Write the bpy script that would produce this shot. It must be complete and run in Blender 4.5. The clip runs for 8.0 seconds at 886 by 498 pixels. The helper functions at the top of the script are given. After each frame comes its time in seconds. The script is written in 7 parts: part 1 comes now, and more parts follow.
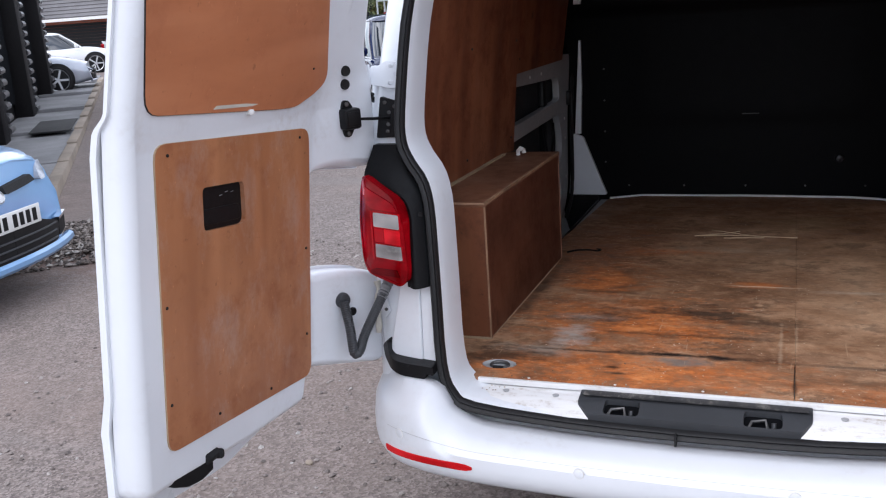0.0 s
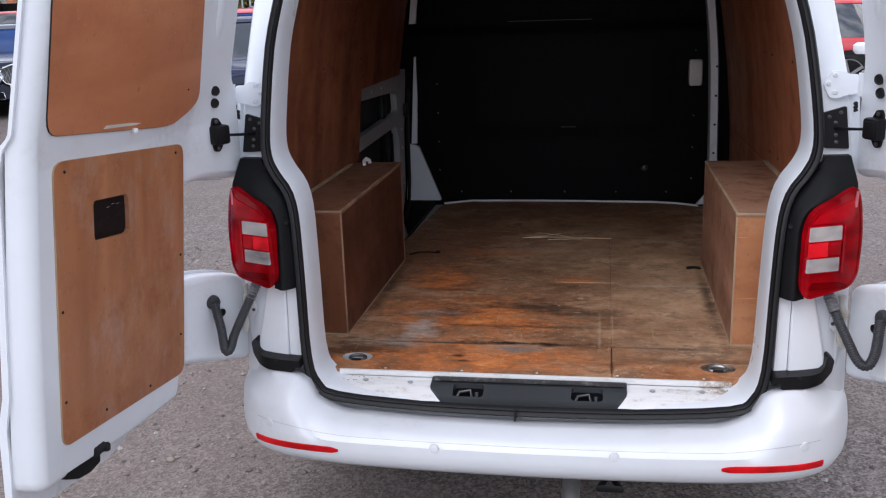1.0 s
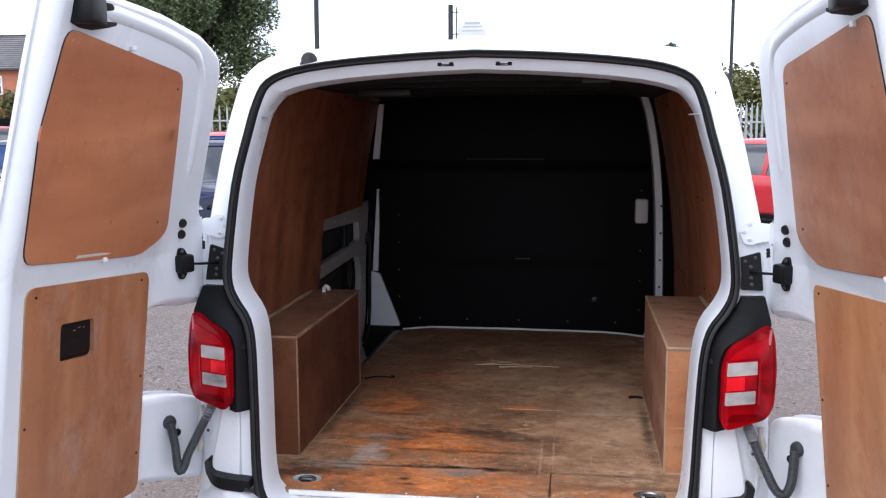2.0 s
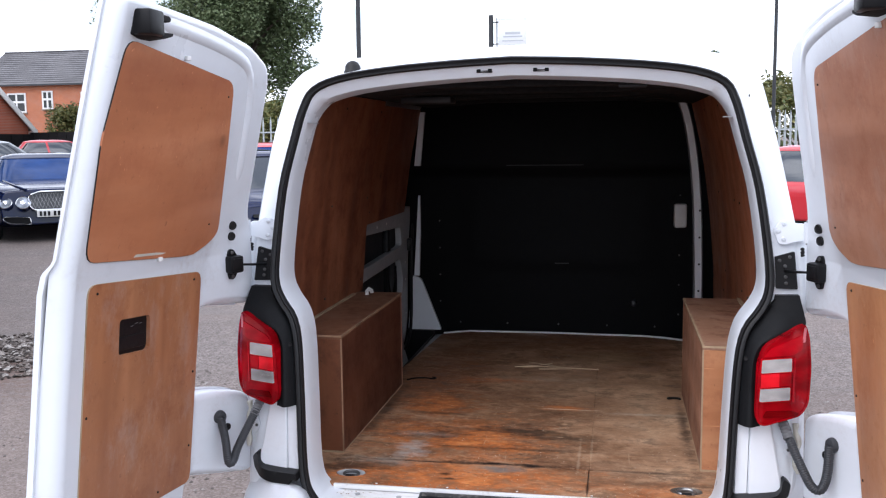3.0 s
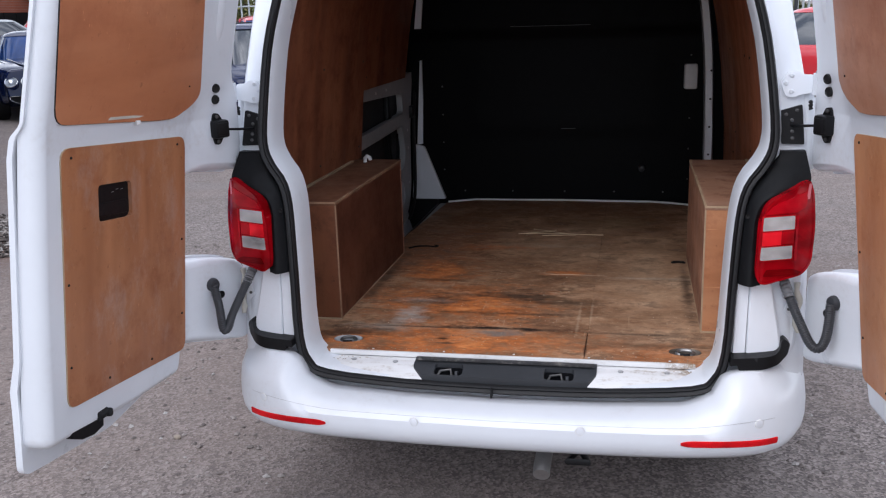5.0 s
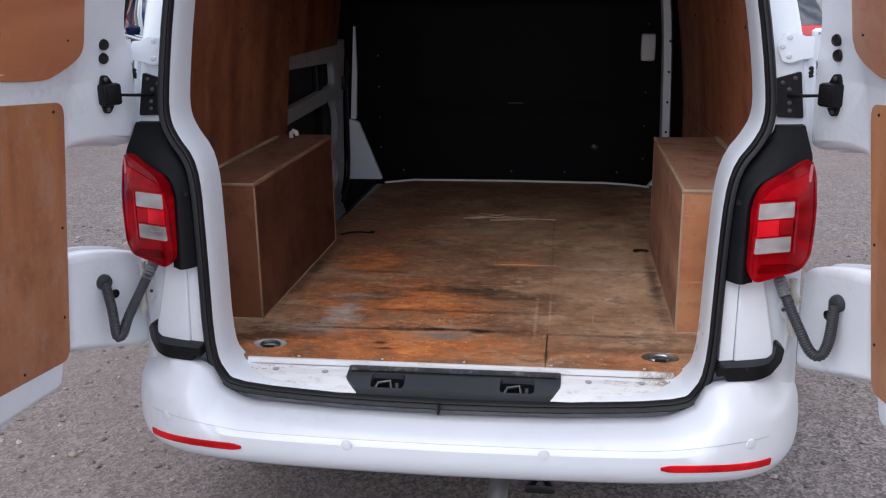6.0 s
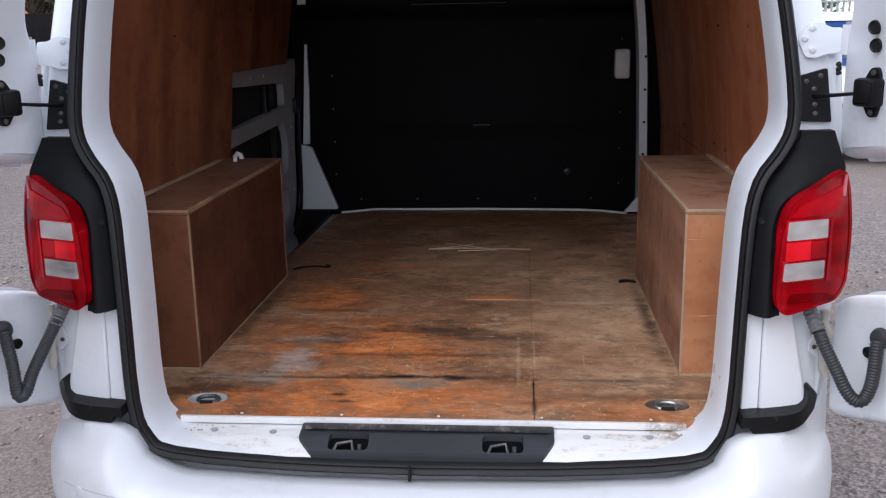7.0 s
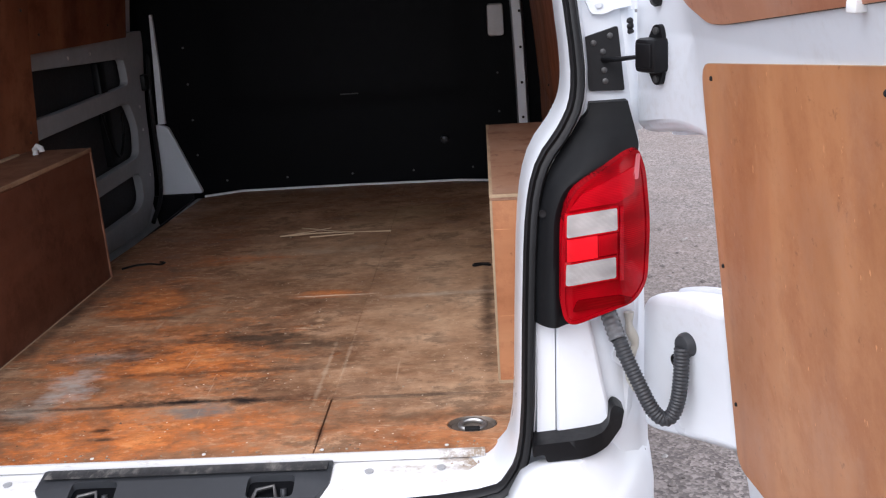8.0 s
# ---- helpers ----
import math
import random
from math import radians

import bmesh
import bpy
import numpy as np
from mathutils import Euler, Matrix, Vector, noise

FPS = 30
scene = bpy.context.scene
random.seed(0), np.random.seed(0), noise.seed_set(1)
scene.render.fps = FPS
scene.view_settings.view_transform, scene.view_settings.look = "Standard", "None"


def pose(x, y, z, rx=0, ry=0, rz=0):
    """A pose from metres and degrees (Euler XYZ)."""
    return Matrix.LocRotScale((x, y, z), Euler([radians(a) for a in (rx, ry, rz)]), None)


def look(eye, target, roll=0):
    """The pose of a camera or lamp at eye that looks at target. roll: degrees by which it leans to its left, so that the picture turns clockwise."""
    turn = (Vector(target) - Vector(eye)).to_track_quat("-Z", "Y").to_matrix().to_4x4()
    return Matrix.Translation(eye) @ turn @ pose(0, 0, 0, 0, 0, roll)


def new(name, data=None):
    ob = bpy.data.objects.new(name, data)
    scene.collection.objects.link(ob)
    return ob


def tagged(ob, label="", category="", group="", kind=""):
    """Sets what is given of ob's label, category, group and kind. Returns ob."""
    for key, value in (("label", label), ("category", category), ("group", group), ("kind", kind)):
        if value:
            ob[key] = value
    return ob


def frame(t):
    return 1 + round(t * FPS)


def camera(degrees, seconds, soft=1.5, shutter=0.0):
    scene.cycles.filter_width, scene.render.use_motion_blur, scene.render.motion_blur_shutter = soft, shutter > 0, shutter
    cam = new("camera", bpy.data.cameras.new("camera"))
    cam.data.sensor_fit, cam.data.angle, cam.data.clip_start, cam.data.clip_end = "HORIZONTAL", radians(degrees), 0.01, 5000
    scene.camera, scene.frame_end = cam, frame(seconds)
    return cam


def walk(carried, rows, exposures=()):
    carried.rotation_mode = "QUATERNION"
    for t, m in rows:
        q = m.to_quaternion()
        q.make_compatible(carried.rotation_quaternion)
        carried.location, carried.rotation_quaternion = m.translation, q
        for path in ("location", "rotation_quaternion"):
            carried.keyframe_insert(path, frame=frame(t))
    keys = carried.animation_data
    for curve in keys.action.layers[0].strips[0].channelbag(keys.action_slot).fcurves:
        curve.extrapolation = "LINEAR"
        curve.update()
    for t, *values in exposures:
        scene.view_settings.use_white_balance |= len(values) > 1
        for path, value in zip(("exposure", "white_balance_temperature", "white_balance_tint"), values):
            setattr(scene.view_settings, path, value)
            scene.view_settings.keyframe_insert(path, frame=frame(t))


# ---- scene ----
cam = camera(50.9, 8.0, 1.2)
PATH = [
    (0, (0.228, -2.302, 1.583), (-0.474, -0.497, 1.084), -3.9),
    (0.2, (0.218, -2.363, 1.579), (-0.497, -0.563, 1.082), -5.9),
    (0.3, (0.204, -2.383, 1.589), (-0.406, -0.547, 1.082), -6.7),
    (0.5, (0.178, -2.430, 1.634), (-0.340, -0.570, 1.111), -5.9),
    (0.7, (0.182, -2.479, 1.647), (-0.285, -0.602, 1.140), -4.5),
    (0.8, (0.179, -2.522, 1.641), (-0.243, -0.629, 1.156), -3.7),
    (1, (0.212, -2.601, 1.667), (-0.126, -0.698, 1.154), -1.9),
    (1.2, (0.229, -2.659, 1.691), (-0.044, -0.742, 1.193), -1.1),
    (1.3, (0.239, -2.675, 1.704), (-0.025, -0.743, 1.258), -0.4),
    (1.5, (0.253, -2.706, 1.715), (0.029, -0.746, 1.386), 0.3),
    (1.7, (0.281, -2.719, 1.723), (0.050, -0.754, 1.433), 0.1),
    (1.8, (0.283, -2.735, 1.732), (0.059, -0.767, 1.455), 0.1),
    (2, (0.309, -2.774, 1.730), (0.031, -0.810, 1.472), -0.2),
    (2.2, (0.314, -2.800, 1.729), (-0.026, -0.843, 1.490), -0.3),
    (3.3, (0.347, -2.874, 1.702), (-0.031, -0.925, 1.467), -0.7),
    (3.5, (0.363, -2.869, 1.697), (-0.032, -0.928, 1.415), -0.9),
    (3.7, (0.375, -2.878, 1.691), (-0.026, -0.943, 1.382), -1.2),
    (4, (0.382, -2.867, 1.676), (-0.015, -0.949, 1.268), -1.5),
    (4.2, (0.390, -2.860, 1.668), (-0.007, -0.950, 1.222), -1.5),
    (5.3, (0.384, -2.652, 1.652), (-0.013, -0.756, 1.154), -1.9),
    (5.4, (0.371, -2.601, 1.650), (-0.010, -0.683, 1.230), -1.8),
    (5.5, (0.367, -2.576, 1.637), (0.029, -0.652, 1.205), -1.6),
    (5.7, (0.358, -2.505, 1.610), (0.167, -0.577, 1.110), -1.4),
    (5.8, (0.336, -2.439, 1.590), (0.170, -0.516, 1.065), -1.5),
    (6, (0.289, -2.346, 1.571), (0.030, -0.438, 1.029), -0.8),
    (6.2, (0.249, -2.248, 1.546), (-0.056, -0.344, 1.013), -0.3),
    (6.3, (0.249, -2.217, 1.553), (-0.087, -0.323, 1.006), -0.6),
    (6.5, (0.235, -2.158, 1.548), (-0.070, -0.266, 0.975), -0.4),
    (6.7, (0.240, -2.115, 1.501), (0.031, -0.202, 0.956), -0.8),
    (6.8, (0.213, -2.054, 1.487), (0.088, -0.121, 0.990), -1.2),
    (7, (0.213, -1.983, 1.463), (0.045, -0.046, 0.993), -1.1),
    (7.2, (0.240, -1.885, 1.488), (0.109, 0.043, 0.975), -0.6),
    (7.3, (0.252, -1.863, 1.479), (0.150, 0.065, 0.956), -0.5),
    (7.5, (0.323, -1.812, 1.460), (0.244, 0.113, 0.924), -1.3),
    (7.7, (0.446, -1.745, 1.444), (0.324, 0.176, 0.903), -1.1),
    (7.8, (0.519, -1.690, 1.447), (0.391, 0.232, 0.907), -0.6),
    (8, (0.621, -1.625, 1.462), (0.514, 0.291, 0.900), -3.8),
]
walk(cam, [(t, look(eye, target, roll)) for t, eye, target, roll in PATH], [(0, 0.70, 6250, 14), (0.5, 0.52, 6250, 14), (1, 0.46, 6250, 14), (1.5, 0.68, 6200, 14), (2, 0.83, 6200, 14), (4, 0.79, 6200, 14), (5.5, 0.40, 6200, 14), (6.5, 0.52, 6200, 14), (7, 0.60, 6200, 14), (7.5, 0.88, 6250, 14), (8, 1.06, 6350, 14)])

# ---------------------------------------------------------------- light
scene.view_settings.exposure = 0.15
world = bpy.data.worlds.new("overcast_sky")
scene.world = world
world.use_nodes = True
wn, wl = world.node_tree.nodes, world.node_tree.links
wn.clear()
w_out = wn.new("ShaderNodeOutputWorld")
w_bg = wn.new("ShaderNodeBackground")
w_sky = wn.new("ShaderNodeTexSky")
w_sky.sky_type = "NISHITA"
w_sky.sun_disc = False
w_sky.sun_elevation = radians(48)
w_sky.sun_rotation = radians(200)
w_dim = wn.new("ShaderNodeMix")
w_dim.data_type = "RGBA"
w_dim.blend_type = "MULTIPLY"
w_dim.inputs[0].default_value = 1.0
w_dim.inputs[7].default_value = (0.09, 0.09, 0.09, 1)
wl.new(w_sky.outputs[0], w_dim.inputs[6])
w_tc = wn.new("ShaderNodeTexCoord")
w_map = wn.new("ShaderNodeMapping")
w_map.inputs["Scale"].default_value = (2.2, 2.2, 7.0)
w_noise = wn.new("ShaderNodeTexNoise")
w_noise.inputs["Scale"].default_value = 1.6
w_noise.inputs["Detail"].default_value = 6.0
w_noise.inputs["Roughness"].default_value = 0.55
w_ramp = wn.new("ShaderNodeValToRGB")
w_ramp.color_ramp.elements[0].position = 0.42
w_ramp.color_ramp.elements[0].color = (0.22, 0.22, 0.22, 1)
w_ramp.color_ramp.elements[1].position = 0.62
w_mix = wn.new("ShaderNodeMix")
w_mix.data_type = "RGBA"
w_mix.inputs[7].default_value = (1.62, 1.68, 1.78, 1)
wl.new(w_tc.outputs["Generated"], w_map.inputs[0])
wl.new(w_map.outputs[0], w_noise.inputs["Vector"])
wl.new(w_noise.outputs[0], w_ramp.inputs[0])
wl.new(w_ramp.outputs[0], w_mix.inputs[0])
wl.new(w_dim.outputs[2], w_mix.inputs[6])
wl.new(w_mix.outputs[2], w_bg.inputs[0])
w_bg.inputs[1].default_value = 1.0
wl.new(w_bg.outputs[0], w_out.inputs[0])

sun = bpy.data.lights.new("sun", "SUN")
sun.energy = 0.75
sun.angle = radians(45)
sun.color = (1.0, 0.97, 0.93)
sun_ob = new("sun", sun)
sun_ob.matrix_basis = look((0, 0, 30), (0 + 30 * math.sin(radians(25)) * 0.9, 30 * math.cos(radians(25)) * 0.9, 0))


# ---------------------------------------------------------------- materials
class Nodes:
    """A node material with one principled surface, and short ways to add to it."""

    def __init__(self, name):
        self.mat = bpy.data.materials.new(name)
        self.mat.use_nodes = True
        self.n, self.l = self.mat.node_tree.nodes, self.mat.node_tree.links
        self.bsdf = self.n["Principled BSDF"]
        self.tc = self.n.new("ShaderNodeTexCoord")

    def val(self, socket, v):
        self.bsdf.inputs[socket].default_value = v

    def link(self, a, b):
        self.l.new(a, b)

    def coords(self, scale=(1, 1, 1), loc=(0, 0, 0), rot=(0, 0, 0), kind="Object"):
        m = self.n.new("ShaderNodeMapping")
        m.inputs["Location"].default_value = loc
        m.inputs["Rotation"].default_value = rot
        m.inputs["Scale"].default_value = scale
        self.link(self.tc.outputs[kind], m.inputs[0])
        return m.outputs[0]

    def noise(self, vec, scale=5.0, detail=6.0, rough=0.6, distort=0.0):
        t = self.n.new("ShaderNodeTexNoise")
        t.inputs["Scale"].default_value = scale
        t.inputs["Detail"].default_value = detail
        t.inputs["Roughness"].default_value = rough
        t.inputs["Distortion"].default_value = distort
        self.link(vec, t.inputs["Vector"])
        return t.outputs[0]

    def voronoi(self, vec, scale, feature="F1", out=0):
        t = self.n.new("ShaderNodeTexVoronoi")
        t.feature = feature
        t.inputs["Scale"].default_value = scale
        self.link(vec, t.inputs["Vector"])
        return t.outputs[out]

    def ramp(self, fac, stops):
        r = self.n.new("ShaderNodeValToRGB")
        e = r.color_ramp.elements
        while len(e) < len(stops):
            e.new(0.5)
        for el, (p, c) in zip(e, stops):
            el.position = p
            el.color = (*c, 1) if len(c) == 3 else c
        self.link(fac, r.inputs[0])
        return r.outputs[0]

    def grey(self, fac, a, b, lo=0.0, hi=1.0):
        return self.ramp(fac, [(a, (lo,) * 3), (b, (hi,) * 3)])

    def mix(self, fac, a, b, mode="MIX"):
        m = self.n.new("ShaderNodeMix")
        m.data_type = "RGBA"
        m.blend_type = mode
        for sock, v in ((m.inputs[0], fac), (m.inputs[6], a), (m.inputs[7], b)):
            if isinstance(v, (int, float)):
                sock.default_value = v
            elif isinstance(v, tuple):
                sock.default_value = (*v, 1) if len(v) == 3 else v
            else:
                self.link(v, sock)
        return m.outputs[2]

    def math(self, op, a, b=0.0):
        m = self.n.new("ShaderNodeMath")
        m.operation = op
        for sock, v in ((m.inputs[0], a), (m.inputs[1], b)):
            if isinstance(v, (int, float)):
                sock.default_value = v
            else:
                self.link(v, sock)
        return m.outputs[0]

    def blob(self, centre, size, edge=0.35, wob=0.5, seed=0.0):
        """A soft-edged stain of its own ragged shape: 1 inside, 0 outside."""
        c = self.coords((1 / size[0], 1 / size[1], 0.0), (-centre[0] / size[0], -centre[1] / size[1], 0))
        ln = self.n.new("ShaderNodeVectorMath")
        ln.operation = "LENGTH"
        self.link(c, ln.inputs[0])
        nz = self.noise(self.coords((7, 14, 7), (seed, seed, 0)), 1.0, 5)
        d = self.math("ADD", ln.outputs["Value"], self.math("MULTIPLY", self.math("SUBTRACT", nz, 0.5), wob * 2))
        n2 = self.noise(self.coords((22, 40, 22), (seed, 2 * seed, 0)), 1.0, 6, 0.7)
        d = self.math("ADD", d, self.math("MULTIPLY", self.math("SUBTRACT", n2, 0.5), wob * 1.8))
        return self.grey(d, 1 - edge, 1 + edge, 1.0, 0.0)

    def bump(self, height, strength=0.3, dist=0.002):
        b = self.n.new("ShaderNodeBump")
        b.inputs["Strength"].default_value = strength
        b.inputs["Distance"].default_value = dist
        self.link(height, b.inputs["Height"])
        self.link(b.outputs[0], self.bsdf.inputs["Normal"])

    def color(self, out):
        self.link(out, self.bsdf.inputs["Base Color"])

    def rough(self, out):
        self.link(out, self.bsdf.inputs["Roughness"])


def plain(name, col, rough=0.5, metal=0.0, vary=0.15, scale=9.0, bump=0.0, coat=0.0, spec=0.5):
    """A plain finish with slight soiling at two scales."""
    m = Nodes(name)
    v = m.coords()
    big, fine = m.noise(v, scale * 0.25, 4), m.noise(v, scale * 6, 5)
    dark = tuple(c * (1 - vary) for c in col)
    light = tuple(min(1, c * (1 + vary * 0.5)) for c in col)
    c = m.mix(m.grey(big, 0.3, 0.7), dark, light)
    m.color(m.mix(m.grey(fine, 0.35, 0.75, 0.0, 0.35), c, dark))
    m.rough(m.grey(fine, 0.2, 0.8, max(0.03, rough * 0.8), min(1, rough * 1.2)))
    m.val("Metallic", metal)
    m.val("Specular IOR Level", spec)
    if coat:
        m.val("Coat Weight", coat)
        m.val("Coat Roughness", 0.06)
    if bump:
        m.bump(fine, bump, 0.001)
    return m.mat


def paint(name, col, flake=0.0, rough=0.35, coat=0.8):
    m = Nodes(name)
    v = m.coords()
    m.color(m.mix(m.grey(m.noise(v, 3, 5), 0.35, 0.7), tuple(c * 0.93 for c in col), col))
    m.rough(m.grey(m.noise(v, 40, 4), 0.3, 0.8, rough * 0.8, rough * 1.15))
    m.val("Metallic", flake)
    m.val("Coat Weight", coat)
    m.val("Coat Roughness", 0.05)
    return m.mat


def van_white():
    """White van paint with a little road film and grime."""
    m = Nodes("white_van_paint")
    v = m.coords()
    film = m.noise(v, 2.3, 6, 0.65)
    specks = m.noise(m.coords((1, 1, 1), (3, 1, 2)), 55, 4)
    dirt = m.math("MULTIPLY", m.grey(film, 0.52, 0.75), m.grey(specks, 0.45, 0.7))
    c = m.mix(m.grey(film, 0.3, 0.75), (0.745, 0.775, 0.815), (0.68, 0.71, 0.75))
    m.color(m.mix(m.math("MULTIPLY", dirt, 0.45), c, (0.42, 0.36, 0.29)))
    m.rough(m.grey(film, 0.3, 0.8, 0.26, 0.42))
    m.val("Coat Weight", 0.35)
    m.val("Coat Roughness", 0.12)
    return m.mat


def sill_white():
    """Worn white paint of the load sill with scuffs down to brown dirt."""
    m = Nodes("scuffed_white_sill")
    v = m.coords((3, 14, 10))
    film = m.noise(v, 2.5, 7, 0.7)
    spots = m.noise(m.coords(), 60, 5, 0.7)
    d = m.math("MULTIPLY", m.grey(film, 0.53, 0.70), m.grey(spots, 0.42, 0.62))
    scuffs = m.math("MAXIMUM", m.blob((0.60, 0.0), (0.13, 0.045), 0.6, 0.7, 4.0), m.blob((0.50, -0.085), (0.12, 0.018), 0.6, 0.7, 7.0))
    d = m.math("MAXIMUM", d, m.math("MULTIPLY", m.math("MULTIPLY", scuffs, 0.95), m.grey(spots, 0.40, 0.54)))
    c = m.mix(m.grey(film, 0.3, 0.7), (0.78, 0.79, 0.8), (0.68, 0.68, 0.67))
    m.color(m.mix(d, c, (0.30, 0.22, 0.15)))
    m.rough(m.grey(film, 0.3, 0.7, 0.3, 0.55))
    return m.mat


def plywood(name, base, dark, light, axis="z", knots=0.5, gloss=0.5, seed=0.0, bloom=0.0, grime=0.6):
    """Thin plywood: broad soft figure along one axis, faint fine grain, blotches, knots, pale scratches and dark handling marks."""
    m = Nodes(name)
    long, cross = 0.7, 3.4
    sc = {"x": (long, cross, cross), "y": (cross, long, cross), "z": (cross, cross, long)}[axis]
    figure = m.noise(m.coords(sc, (seed, seed * 0.7, seed * 1.3)), 1.0, 5, 0.55, 0.6)
    fine = m.noise(m.coords(tuple(s * 9 for s in sc), (seed, 0, 0)), 2.0, 5, 0.65)
    big = m.noise(m.coords((1, 1, 1), (seed * 2, seed, 0)), 1.9, 6, 0.62)
    c = m.ramp(figure, [(0.30, dark), (0.50, base), (0.70, light)])
    c = m.mix(m.grey(fine, 0.45, 0.8, 0.0, 0.16), c, dark)
    c = m.mix(m.grey(big, 0.42, 0.72, 0.0, 0.55), c, tuple(x * 0.66 for x in base))
    wv = m.n.new("ShaderNodeTexWave")
    wv.wave_type, wv.bands_direction = "BANDS", {"x": "Z", "y": "Z", "z": "Y"}[axis]
    wv.inputs["Scale"].default_value = 1.5
    wv.inputs["Distortion"].default_value = 9.0
    wv.inputs["Detail"].default_value = 3.0
    wv.inputs["Detail Scale"].default_value = 0.7
    m.link(m.coords({"x": (.35, 1, 1), "y": (1, .35, 1), "z": (1, 1, .35)}[axis], (seed, seed * .3, seed * .6)), wv.inputs["Vector"])
    c = m.mix(m.math("MULTIPLY", m.grey(wv.outputs[1], 0.78, 0.99, 0.0, 0.30), m.grey(big, 0.42, 0.6)), c, tuple(min(1, x * 1.22) for x in light))
    c = m.mix(m.grey(wv.outputs[1], 0.03, 0.16, 0.12, 0.0), c, dark)
    stain = m.noise(m.coords((1, 1, 1), (seed * 3, 2, seed)), 6.5, 8, 0.74)
    c = m.mix(m.grey(stain, 0.50, 0.66, 0.0, grime), c, (dark[0] * .85, dark[1] * .70, dark[2] * .70))
    nick = m.noise(m.coords((1, 1, 1), (seed, 7, seed * 2)), 38, 5, 0.7)
    c = m.mix(m.grey(nick, 0.63, 0.70, 0.0, 0.5), c, tuple(x * 0.5 for x in dark))
    if bloom:
        rub = m.noise(m.coords((1, 2, 1.2), (seed, 1, 4)), 3.2, 8, 0.76)
        c = m.mix(m.grey(rub, 0.50, 0.70, 0.0, bloom), c, (0.46, 0.36, 0.31))
    vk = m.coords((1, 1, 1), (seed + 3, 5, 1))
    kn = m.voronoi(vk, 4.0)
    spot = m.math("MULTIPLY", m.grey(kn, 0.03, 0.11, 1.0, 0.0), m.grey(m.noise(vk, 4, 3), 0.52, 0.6))
    c = m.mix(m.math("MULTIPLY", spot, knots), c, tuple(x * 0.4 for x in dark))
    for turn, sd in (((0.9, 0.5, 0.2), 4), ((-0.6, 1.1, 0.9), 9)):
        scratch = m.noise(m.coords((2, 75, 30), (seed, sd, sd), turn), 1.4, 3)
        c = m.mix(m.math("MULTIPLY", m.grey(scratch, 0.70, 0.73, 0.0, 0.4), m.grey(stain, 0.42, 0.55)), c, tuple(min(1, x * 1.8) for x in light))
    m.color(c)
    m.rough(m.grey(stain, 0.3, 0.7, gloss * 0.8, gloss * 1.25))
    m.val("Specular IOR Level", 0.32)
    m.bump(m.mix(0.5, fine, nick), 0.10, 0.001)
    return m.mat


